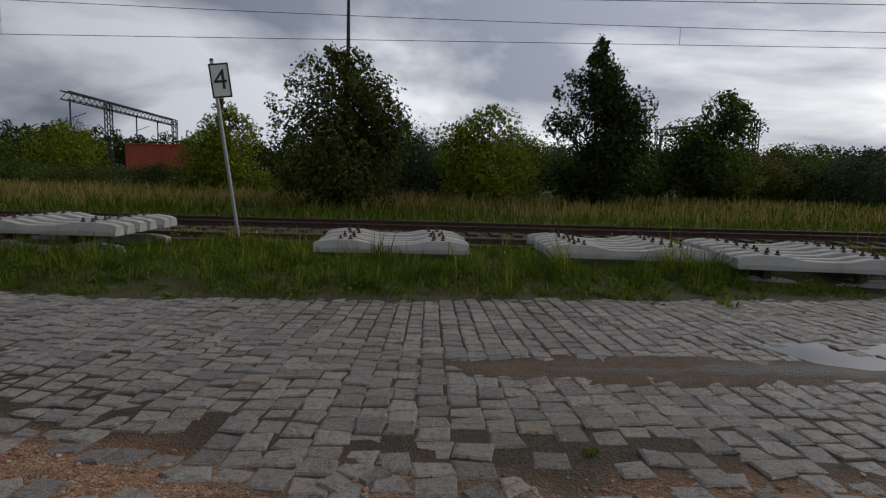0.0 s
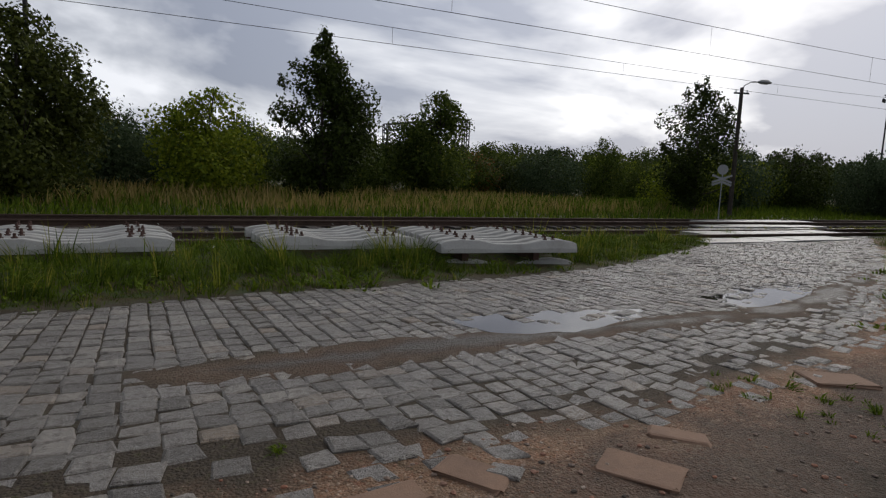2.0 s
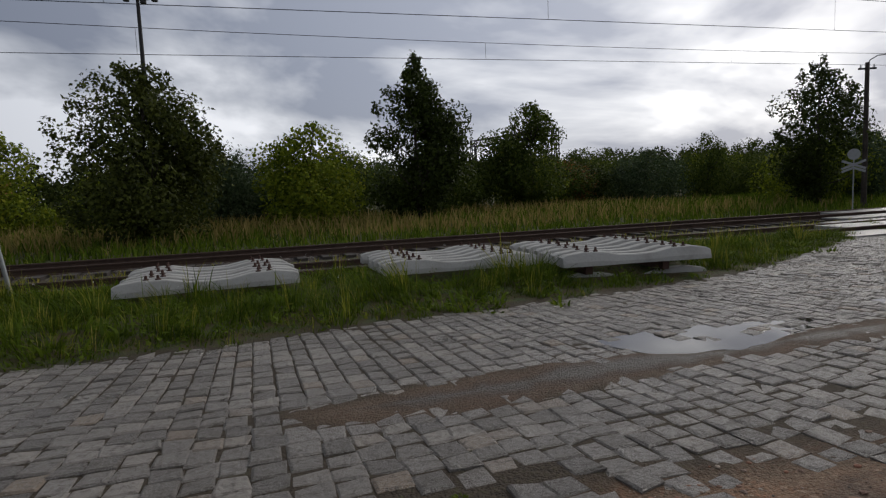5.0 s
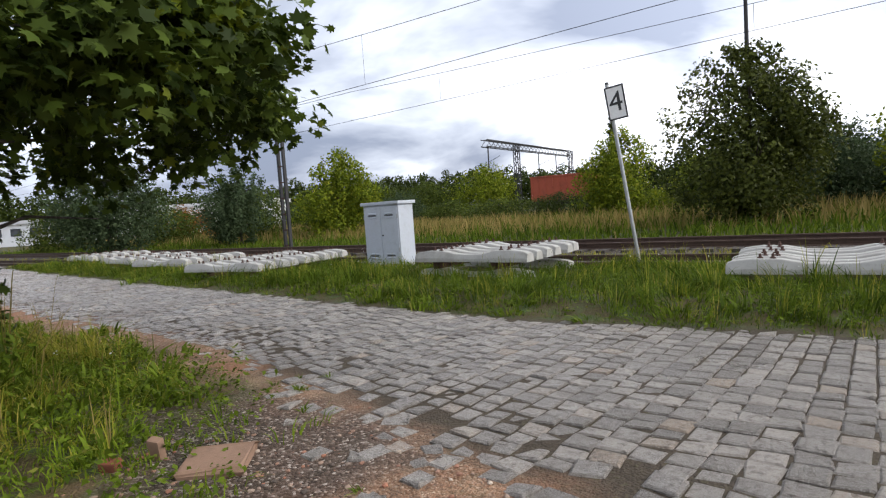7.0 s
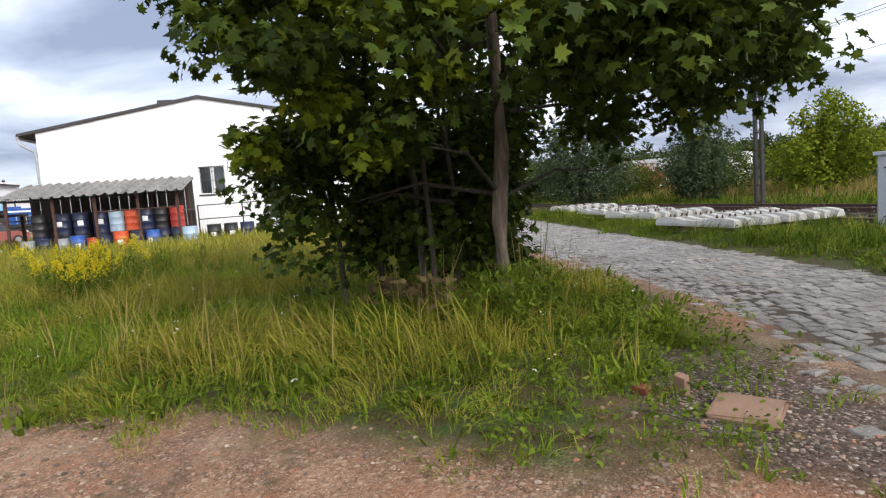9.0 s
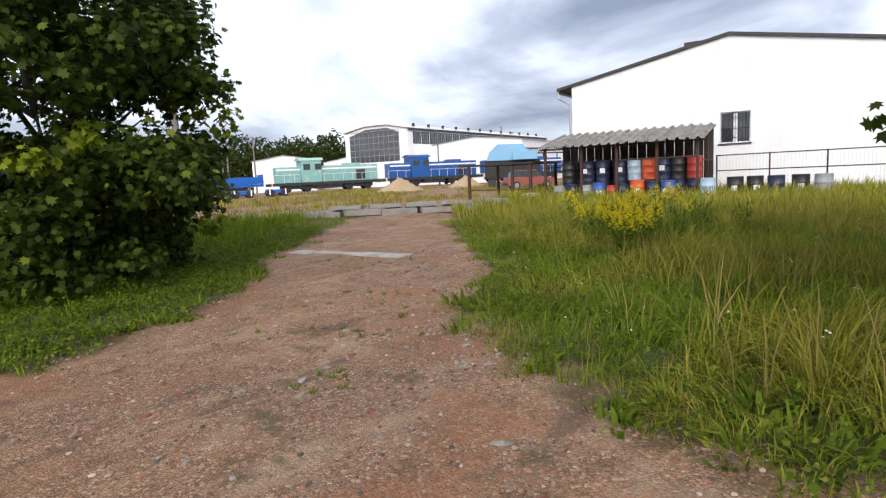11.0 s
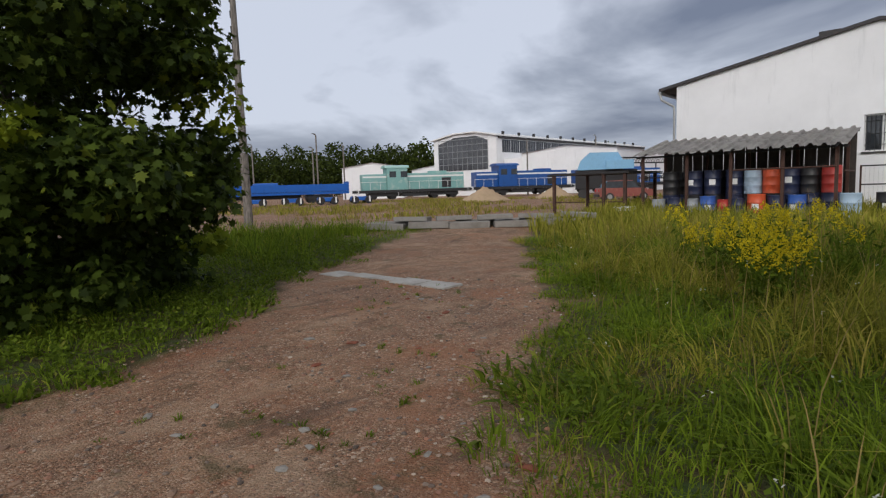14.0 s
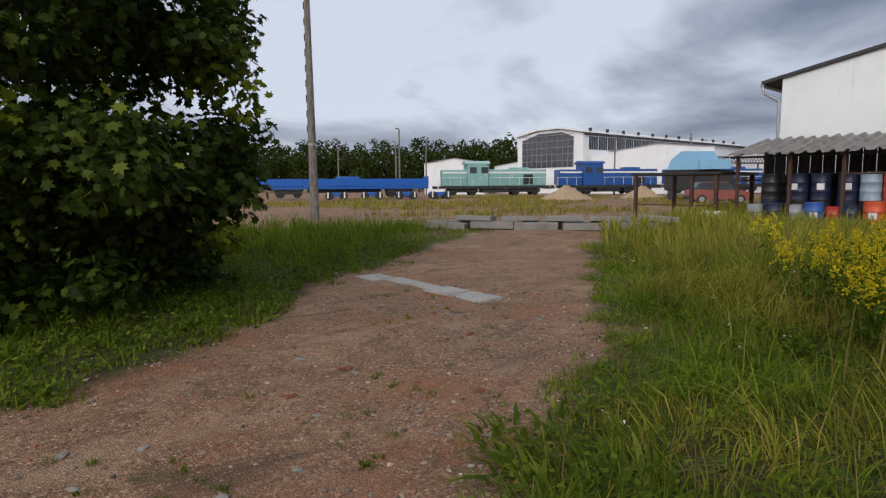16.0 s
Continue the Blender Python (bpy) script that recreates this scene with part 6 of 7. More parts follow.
    # outer bunches in a lighter leaf colour that stands in for sunlight
    sunlit_sprays = [(2.02, -0.27, 2.85, 0.34, 0.22), (1.35, -1.4, 2.9, 0.32, 0.24), (0.95, -1.9, 2.35, 0.32, 0.28), (2.0, 0.6, 2.8, 0.34, 0.2), (0.0, -2.7, 3.3, 0.3, 0.2), (2.5, 1.2, 3.0, 0.3, 0.2), (1.2, -0.9, 2.45, 0.35, 0.22), (2.2, 0.2, 3.3, 0.35, 0.22), (1.7, 1.3, 2.7, 0.35, 0.22), (0.7, -1.8, 3.4, 0.35, 0.25), (0.5, -2.2, 2.6, 0.34, 0.26), (0.9, -1.5, 1.9, 0.32, 0.25), (1.5, -0.8, 3.0, 0.36, 0.24), (0.3, -2.5, 2.0, 0.3, 0.22)]
    for q in sunlit_sprays:
        meshpart("leaf_spray", crown("leaf_spray", [q], 115, 0.125, MAPLE, M_LEAF_LIGHT, rng, 0.9, 0.1, 0.1), t, "leaf spray on an outer twig, coloured brighter as if sunlit")["kind"] = "stuff"
    dead = [(-0.1, -1.0, 0.45, 0.3, 0.2), (0.3, -0.7, 0.4, 0.25, 0.18), (-0.5, -1.3, 0.4, 0.3, 0.2)]
    meshpart("withered_leaves", crown("withered_leaves", dead, 90, 0.12, MAPLE, M_WITHER, rng, 0.3, 0.1, 0.1), t, "withered brown leaves near the stem")


near_maple()


def lane_maple():
    rng = np.random.default_rng(33)
    x, y = -6.4, -11.6
    t = thing("maple_tree", "dense dark maple with yellowing leaves beside the lane", "tree", x, y, float(height(x, y)) - 0.05)
    part("trunk", limbs(rng, 6.0, 0.14, 2.2, 16, 0.15), M_BARKDARK, t)
    blobs = []
    for i in range(230):
        a, zz = rng.uniform(0, 6.283), rng.uniform(0.25, 6.3)
        R = 2.85 * math.sin(math.pi * min(1, (zz + 1.6) / 9.4)) ** 0.5
        rr = R * rng.uniform(0.1, 1.0) ** 0.55
        s = rng.uniform(0.45, 0.75)
        blobs.append((0.25 + rr * math.cos(a), rr * math.sin(a), zz, s, s * 0.6))
    meshpart("crown", crown("crown", blobs, 60000, 0.13, MAPLE, M_MAPLE, rng, 0.6, 0.05, 0.24, 0.4), t)
    tw = [(-1.6, 1.9, 2.9, 0.5, 0.4), (-1.9, 2.1, 2.6, 0.35, 0.3), (-1.8, 1.6, 0.9, 0.4, 0.25), (0.6, 2.5, 2.2, 0.3, 0.2), (1.1, 2.4, 1.9, 0.3, 0.2)]
    for q in tw:
        meshpart("leaf_spray", crown("leaf_spray", [q], 60, 0.14, MAPLE, M_LEAF_LIGHT, rng, 0.6, 0.1, 0.2), t, "yellow-green leaves on an outer twig")["kind"] = "stuff"


lane_maple()


# ---- grass and weeds ----
def grasses():
    rng = np.random.default_rng(12)
    verge = [(x, float(far_edge(x)) + 0.08) for x in np.arange(-34, 17.1, 1.5)] + [(19, 15), (18, 11.6), (-34, 11.9)]
    x, y, s = scatter(verge, 75, rng, 0.5, 0.55)
    h = rng.uniform(0.14, 0.36, len(x)) * (0.35 + 0.75 * smooth(s, 0, 0.8)) * (0.4 + 1.3 * vnoise(x, y, 0.55, 3) ** 1.3)
    k = np.ones(len(x), bool)
    for cx, fy, z, cnt, rz, lay in STACKS:
        k &= ~((np.abs(x - cx) < 1.3) & (y > fy - 0.05) & (y < fy + 0.36 * cnt))
    k &= ~((x > -10.25) & (x < -8.9) & (y > 10.7) & (y < 11.8))
    blades("verge_grass", x[k], y[k], h[k], M_GRASS_VERGE, rng, 0.0065, 1.15, label="lush green grass along the cobbled road verge", tuft=12, spread=0.12)
    pale = rng.random(len(x)) < 0.12
    blades("seeding_grass", x[k & pale], y[k & pale], h[k & pale] * 1.5, M_GRASS_TALL, rng, 0.004, 0.4, label="pale seeding stalks in the verge grass", tuft=6, spread=0.1)
    x, y, s = scatter([(-60, 13.4), (-60, 15), (60, 15), (60, 13.4)], 14, rng, 0.6, 0.5)
    blades("ballast_weeds", x, y, rng.uniform(0.08, 0.22, len(x)), M_GRASS_TALL, rng, 0.012, 0.6, label="weeds between the tracks", tuft=3)
    x, y, s = scatter([(-60, 17.6), (24, 17.6), (60, 17), (95, 26), (60, 42), (-60, 42)], 22, rng, 1.0, 0.6)
    far = smooth(y, 18, 26)
    dry = rng.random(len(x)) < smooth(y, 19.5, 25) * (0.05 + 1.0 * vnoise(x, y, 6, 2)) * smooth(30 - x, -4, 12)
    h = rng.uniform(0.16, 0.4, len(x)) * (1 + 0.9 * far)
    blades("trackside_grass", x[~dry], y[~dry], h[~dry], M_GRASS_VERGE, rng, 0.024, 0.5, label="green grass strip beyond the railway track", tuft=2, spread=0.2)
    blades("dry_grass", x[dry], y[dry], h[dry] * 1.3, M_GRASS_DRY, rng, 0.018, 0.35, label="tan dry grass before the thicket", tuft=2, spread=0.2)
    x, y, s = scatter(MEADOW, 62, rng, 0.9, 0.45)
    near = (np.hypot(x + 3, y + 2) < 17) & (rng.random(len(x)) < 1 - 0.7 * smooth(sdist(x, y, SHOULDER), -0.2, 0.2)) & (rng.random(len(x)) < 0.35 + 0.65 * smooth(np.hypot(x + 3.2, y - 1.2), 0.6, 1.9))
    s, x, y = s[near], x[near], y[near]
    tall = (0.3 + 0.7 * smooth(s, 0.05, 1.4)) * (0.4 + 0.7 * vnoise(x, y, 1.2, 8) + 0.5 * vnoise(x, y, 0.45, 14) ** 2)
    tall = tall * (1 - 0.45 * smooth(sdist(x, y, [(-6.2, 3.4), (-4, 2.0), (-3, 0.6), (-3.9, 0.4), (-5.2, 1.9), (-6.8, 2.6)]), -0.1, 0.3))
    h = rng.uniform(0.25, 0.72, len(x)) * tall
    lush = vnoise(x, y, 1.7, 21) > 0.5
    blades("meadow_grass", x[~lush], y[~lush], h[~lush], M_GRASS_TALL, rng, 0.0045, 1.25, label="tall seeding meadow grass round the maple", tuft=14, spread=0.11)
    blades("lush_meadow_grass", x[lush], y[lush], h[lush] * 0.75, M_GRASS, rng, 0.0055, 1.5, label="lush green grass at the edge of the lane", tuft=14, spread=0.13)
    st = rng.random(len(x)) < 0.1
    for nm, poly, dens, lab in (("meadow_turf", MEADOW, 70, "short green turf under the meadow grass"), ("lane_turf", LEFTGRASS, 34, "short turf beside the lane"), ("gravel_turf", [(-5.4, 3.4), (-3.3, 2.9), (-2.5, 2.1), (-2.7, 1.2), (-3.4, 0.9), (-4.4, 1.6)], 16, "sparse grass tufts in the dark gravel")):
        tx, ty, ts = scatter(poly, dens, rng, 0.8, 0.5)
        tk = (np.hypot(tx + 5, ty + 3) < 12)
        blades(nm, tx[tk], ty[tk], rng.uniform(0.05, 0.2, tk.sum()), M_GRASS, rng, 0.007, 1.1, label=lab, tuft=10, spread=0.1)
    for nm, poly, dens, lo, hi, lab in (("meadow_weeds", MEADOW, 20, 0.1, 0.24, "broad-leaved weeds among the meadow grass"), ("lane_weeds", LEFTGRASS, 18, 0.05, 0.16, "low broad-leaved weeds beside the lane"), ("verge_weeds", verge, 12, 0.08, 0.22, "dark broad-leaved weeds in the verge grass"), ("roadside_weeds", RIGHTGRASS, 12, 0.05, 0.15, "low weeds in the grass beside the road")):
        tx, ty, ts = scatter(poly, dens, rng, 1.1, 0.6)
        tk = (np.hypot(tx + 2, ty - 1) < 17) & (vnoise(tx, ty, 0.8, 17) > 0.42)
        for cx, fy, z, cnt, rz, lay in STACKS:
            tk &= ~((np.abs(tx - cx) < 1.3) & (ty > fy - 0.05) & (ty < fy + 0.36 * cnt))
        blades(nm, tx[tk], ty[tk], rng.uniform(lo, hi, tk.sum()), M_WEED, rng, 0.023, 1.3, label=lab, category="weeds", tuft=14, spread=0.16)
    blades("seed_stalks", x[st], y[st], h[st] * 1.35 + 0.1, M_GRASS_DRY, rng, 0.0035, 0.35, label="dry straw-coloured seed stalks in the meadow", tuft=4, spread=0.1)
    x, y, s = scatter([(-31, -15), (-31, 4.5), (-17, 4.5), (-17, -10.4), (-19.5, -12.2), (-24, -12.6)], 30, rng, 0.5, 0.7)
    blades("meadow_grass", x, y, rng.uniform(0.3, 0.75, len(x)), M_GRASS_TALL, rng, 0.012, 0.5, label="tall meadow grass before the drum shelter", tuft=4, spread=0.2)
    x, y, s = scatter(LEFTGRASS, 34, rng, 0.6, 0.5)
    k = (y > -24) & (x > -20) & (np.hypot(x + 6, y + 5) < 16)
    x, y, s = x[k], y[k], s[k]
    h = rng.uniform(0.1, 0.32, len(x)) * (0.25 + 0.85 * smooth(s, 0.3, 2.4)) * (1 + 0.9 * (x < -10.5))
    blades("lane_grass", x, y, h, M_GRASS, rng, 0.008, 0.7, label="green grass beside the dirt lane", tuft=9, spread=0.14)
    x, y, s = scatter(RIGHTGRASS, 60, rng, 0.7, 0.6)
    k = (x < 34) & (rng.random(len(x)) < 0.4 + 0.6 * (x < 15))
    blades("road_grass", x[k], y[k], rng.uniform(0.08, 0.26, k.sum()), M_GRASS_VERGE, rng, 0.009, 0.9, label="short green grass beside the road", tuft=5, spread=0.16)
    x = rng.uniform(-62, -20, 5200); y = rng.uniform(-56, -14, 5200)
    k = (vnoise(x, y, 5, 13) > 0.5) & (0.8 * x + 0.6 * y < -29)
    x, y = x[k], y[k]
    pale = rng.random(len(x)) < 0.5
    blades("yard_weeds", x[pale], y[pale], rng.uniform(0.12, 0.4, pale.sum()), M_GRASS_DRY, rng, 0.03, 0.5, label="dry weeds on the railway yard ground", tuft=6, spread=0.35)
    blades("yard_grass", x[~pale], y[~pale], rng.uniform(0.1, 0.4, (~pale).sum()), M_GRASS_TALL, rng, 0.03, 0.5, label="green weeds on the railway yard ground", tuft=6, spread=0.35)
    # broad-leaved weeds along the edges, each a little tower of leaves
    for poly, dens, reach, lab in ((MEADOW, 30, 2.2, "low broad-leaved weeds at the lane edge"), (LEFTGRASS, 90, 3.6, "low leafy weeds along the dirt lane"), (SHOULDER, 30, 9, "low creeping weeds on the dark road shoulder"), (verge, 16, 1.6, "leafy green weeds along the road verge")):
        x, y, s = scatter(poly, dens, rng, 0.7, 0.35)
        k = (s < reach) & (np.hypot(x + 5, y + 4) < (13 if poly is not verge else 19))
        x, y = np.repeat(x[k], 14), np.repeat(y[k], 14)
        n = len(x)
        hh = np.repeat(rng.uniform(0.05, 0.28, n // 14), 14) * rng.random(n)
        a, r = rng.uniform(0, 6.283, n), rng.uniform(0.01, 0.09, n)
        p = np.stack([x + r * np.cos(a), y + r * np.sin(a), height(x, y) + 0.015 + hh], 1)
        nm3 = rng.normal(size=p.shape) * 0.4 + np.stack([np.cos(a) * 0.4, np.sin(a) * 0.4, np.ones(n)], 1)
        me = leaf_mesh("edge_weeds", p, rng.uniform(0.022, 0.06, n), SPRIG, nm3, M_WEED, rng)
        tagged(new("edge_weeds", me), lab, "weeds", kind="stuff")
    # thin weeds in the dirt
    pts = []
    for cx, cy, r, n in ((-6.6, -5.3, 0.35, 9), (-7.3, -5.6, 0.3, 7), (-5.4, -4.6, 0.3, 8), (-3.2, -1.7, 0.2, 9), (-3.0, -1.0, 0.15, 6), (-8.2, -6.1, 0.5, 8), (-9.6, -7.6, 0.6, 8), (-10.3, -8.6, 0.8, 12), (-4.2, 3.6, 0.4, 9), (-2.6, 2.2, 0.5, 5), (1.0, 3.05, 0.05, 4), (4.4, 2.7, 0.25, 9), (5.0, 2.3, 0.35, 14), (4.6, 1.8, 0.25, 9), (-6.1, -6.2, 0.7, 8)):
        q = rng.normal(size=(n, 2)) * r * 0.6
        pts.append(np.stack([cx + q[:, 0], cy + q[:, 1]], 1))
    pts = np.concatenate(pts)
    blades("dirt_weeds", pts[:, 0], pts[:, 1], rng.uniform(0.03, 0.09, len(pts)), M_WEED, rng, 0.008, 1.2, label="sparse weeds growing in the bare dirt", tuft=14, spread=0.03)


grasses()


def goldenrods():
    rng = np.random.default_rng(17)

    def proto(h, seed):
        r = np.random.default_rng(seed)
        t = thing("goldenrod", "goldenrod plant with arching yellow plumes" if h > 0.75 else "leafy green goldenrod not yet in bloom", "plant", 0, 0, 0, 0, "goldenrod plants")
        lp, fp = [], []
        for i in range(6):
            a, l = r.uniform(0, 6.283), r.uniform(0.05, 0.34)
            hh = h * r.uniform(0.66, 1.12)
            top = Vector((l * math.cos(a), l * math.sin(a), hh))
            part("stem", tube(B(), [(0.05 * math.cos(a), 0.05 * math.sin(a), 0), top * 0.5, top], [0.006, 0.005, 0.003], 4), M_WEED, t)
            for k in range(26):
                f = r.uniform(0.1, 0.92)
                lp.append(np.array(top) * f + r.normal(size=3) * 0.035)
            for j in range(2, 7):
                c, reach = r.uniform(0, 6.283), 0.17 * (1 - 0.1 * j) * r.uniform(0.6, 1.1)
                for k in range(13):
                    f = (k + 0.5) / 13
                    out = np.array([math.cos(c), math.sin(c), 0]) * reach * f
                    fp.append(np.array(top) + out + np.array([0, 0, 0.1 - 0.045 * (6 - j) + 0.11 * f - 0.15 * f * f]) + r.normal(size=3) * 0.006)
        lp, fp = np.array(lp), np.array(fp)
        meshpart("foliage", leaf_mesh("foliage", lp, r.uniform(0.07, 0.12, len(lp)), OVAL * np.array([0.5, 1]), r.normal(size=lp.shape) + np.array([0, 0, 0.6]), M_WEED, r), t)
        if h > 0.75:
            meshpart("bloom", leaf_mesh("bloom", fp, r.uniform(0.022, 0.04, len(fp)), OVAL, r.normal(size=fp.shape), M_GOLD, r), t, "feathery yellow flower plumes")["kind"] = "stuff"
        return t

    ps = [proto(0.78, 1), proto(0.84, 2), proto(0.7, 3)]
    first = [True] * 3
    spots = [(cx + rng.normal() * 0.3, cy + rng.normal() * sy, int(rng.integers(0, 2))) for cx, cy, sy, n in ((-13.0, -5.0, 0.25, 3), (-12.2, -4.3, 0.35, 4), (-11.4, -4.0, 0.3, 3), (-12.8, -3.7, 0.4, 3), (-14.6, -4.6, 0.6, 3)) for _ in range(n)]
    spots += [(-5.9 + rng.normal() * 0.28, 1.95 + rng.normal() * 0.25, 2) for _ in range(9)]
    spots += [(-13 + rng.normal() * 1.5, -3.5 + rng.normal() * 0.8, 2) for _ in range(6)]
    for x, y, k in spots:
        m = pose(x, y, float(height(x, y)) - 0.02, 0, 0, rng.uniform(0, 360))
        if first[k]: ps[k].matrix_basis = m; first[k] = False
        else: copy_thing(ps[k], m)


goldenrods()


def flowers():
    rng = np.random.default_rng(23)
    x, y, s = scatter(MEADOW, 1.6, rng, 0.4, 0.6)
    k = np.hypot(x + 7, y + 3) < 9
    x2, y2 = rng.uniform(-12, 8, 60), rng.uniform(8.2, 11.5, 60)
    x, y = np.concatenate([x[k], x2]), np.concatenate([y[k], y2])
    p = np.stack([x, y, height(x, y) + rng.uniform(0.25, 0.55, len(x))], 1)
    me = leaf_mesh("wild_flowers", np.repeat(p, 3, 0) + rng.normal(size=(len(p) * 3, 3)) * 0.012, np.full(len(p) * 3, 0.022), CLUMP, rng.normal(size=(len(p) * 3, 3)) * 0.4 + np.array([0, 0, 1]), M_FLOWER, rng)
    tagged(new("wild_flowers", me), "small white wild flowers among the grass", "flowers", kind="stuff")
    blades("flower_stems", x, y, p[:, 2] - height(x, y), M_WEED, rng, 0.004, 0.02, label="thin stems of white wild flowers", category="flowers")


flowers()


# ---- stones, slabs and pebbles on the dirt ----
def rock_mesh(name, seed, flat=0.5, detail=2):
    bm = B()
    bmesh.ops.create_icosphere(bm, subdivisions=detail, radius=1)
    rng = np.random.default_rng(seed)
    ph = rng.uniform(0, 6, 6)
    for v in bm.verts:
        c = v.co
        k = 1 + 0.2 * math.sin(2.3 * c.x + ph[0]) * math.cos(2.1 * c.y + ph[1]) + 0.12 * math.sin(4.1 * c.z + ph[2] + 2 * c.x)
        v.co = Vector((c.x * k, c.y * k * 0.8, c.z * k * flat))
    return bm


def loose_blocks():
    # tilted slab fragments: place, length, width, thickness, turn, material
    spec = [(-3.48, 2.42, 0.4, 0.36, 0.1, 40, M_PLATE, "sandy square concrete slab lying on gravel"),
            (2.7, 2.1, 0.4, 0.3, 0.08, -60, M_PLATE, "sandy textured concrete slab sunk in the dirt"),
            (3.25, 2.3, 0.36, 0.18, 0.08, -50, M_PLATE, "sandy textured slab sunk in the dirt"),
            (1.85, 2.4, 0.36, 0.24, 0.08, -55, M_PLATE, "sandy slab half buried at the road edge"),
            (1.35, 2.35, 0.4, 0.2, 0.08, 10, M_PLATE, "sandy slab half buried at the road edge"),
            (5.4, 2.55, 0.5, 0.36, 0.08, -30, M_PLATE, "pale slab fragment beside the wet road"),
            (3.65, 1.0, 0.42, 0.28, 0.06, 60, M_PLATE, "brown slab fragment in the mud")]
    for x, y, l, w, th, rz, mt, lab in spec:
        ob = part("slab_fragment", box(B(), -l / 2, -w / 2, -th, l / 2, w / 2, 0.025, 0.018), mt)
        me = ob.data
        rng = np.random.default_rng(int(abs(x) * 100))
        for v in me.vertices:
            v.co.x += rng.normal() * 0.012; v.co.y += rng.normal() * 0.012; v.co.z += rng.normal() * 0.004
        ob.matrix_basis = pose(x, y, float(height(x, y)) + (0.03 if x < 0 else -0.012), rng.uniform(-3, 3), rng.uniform(-3, 3), rz)
        tagged(ob, lab, "slab", "slab fragments", "thing")
    br = part("brick_piece", box(B(), -1, -0.8, -0.7, 1, 0.8, 0.7, 0.2), M_BRICK)
    br.matrix_basis = pose(-4.05, 2.05, float(height(-4.05, 2.05)) + 0.03, 10, 5, 30) @ Matrix.Diagonal((0.055, 0.05, 0.05, 1))
    tagged(br, "broken red brick piece in the weeds", "brick", kind="thing")
    st = part("standing_stone", box(B(), -0.045, -0.03, -0.08, 0.045, 0.03, 0.15, 0.015), M_PLATE)
    st.matrix_basis = pose(-3.95, 2.3, float(height(-3.95, 2.3)), 14, 8, 20)
    tagged(st, "small grey stone standing on edge", "stone", kind="thing")


M_BRICK = concrete_mat("red_brick", (0.2, 0.065, 0.038), (0.12, 0.05, 0.035))
def pebble_mat():
    m = Mat("mixed_pebble", 0.8, 0, 0.3)
    c = m.ramp(m.random(True), [(0.0, (0.07, 0.055, 0.045)), (0.3, (0.2, 0.15, 0.12)), (0.55, (0.3, 0.13, 0.08)), (0.75, (0.24, 0.17, 0.13)), (0.92, (0.3, 0.225, 0.175)), (1.0, (0.44, 0.37, 0.3))])
    m.color(c).bump(m.noise(200, 2, 0.5, m.coord(True)), 0.3, 0.003)
    return m.m


M_PEBBLE = pebble_mat()
loose_blocks()


def pebbles():
    rng = np.random.default_rng(41)
    bm = rock_mesh("p", 5, 0.42, 1)
    tmp = bpy.data.meshes.new("tmp")
    bmesh.ops.dissolve_degenerate(bm, dist=0.001)
    bm.to_mesh(tmp); bm.free()
    base = np.array([v.co[:] for v in tmp.vertices]); tri = np.array([p.vertices[:] for p in tmp.polygons])
    bpy.data.meshes.remove(tmp)
    n1 = 420
    x = np.concatenate([rng.normal(-3.2, 0.55, n1), rng.uniform(-11.5, -2, 42000), rng.uniform(-2.5, 5, 3500)])
    y = np.concatenate([rng.normal(2.75, 0.35, n1), rng.uniform(-9.5, 2.5, 42000), rng.uniform(0.9, 3.1, 3500)])
    ok = (sdist(x, y, MEADOW) < 0.2) & (sdist(x, y, LEFTGRASS) < 0.2) & (y < near_edge(x) + 0.35)
    ok &= rng.random(len(x)) < 0.35 + 1.3 * smooth(vnoise(x, y, 1.1, 31) * 0.6 + vnoise(x, y, 0.45, 37) * 0.4, 0.42, 0.68)
    x, y = x[ok], y[ok]
    s = 0.004 + 0.021 * rng.random(len(x)) ** 3.2
    a = rng.uniform(0, 6.283, len(x))
    ca, sa = np.cos(a)[:, None], np.sin(a)[:, None]
    bx, by, bz = base[:, 0][None], base[:, 1][None], base[:, 2][None]
    v = np.stack([x[:, None] + s[:, None] * (bx * ca - by * sa), y[:, None] + s[:, None] * (bx * sa + by * ca), (height(x, y) + s * 0.25)[:, None] + s[:, None] * bz], -1)
    f = (tri[None] + (np.arange(len(x)) * len(base))[:, None, None]).reshape(-1, 3)
    me = mesh_of("pebbles", v.reshape(-1, 3).tolist(), f.tolist(), M_PEBBLE)
    tagged(new("pebbles", me), "scattered pale and dark pebbles on the dirt", "pebbles", kind="stuff")


pebbles()


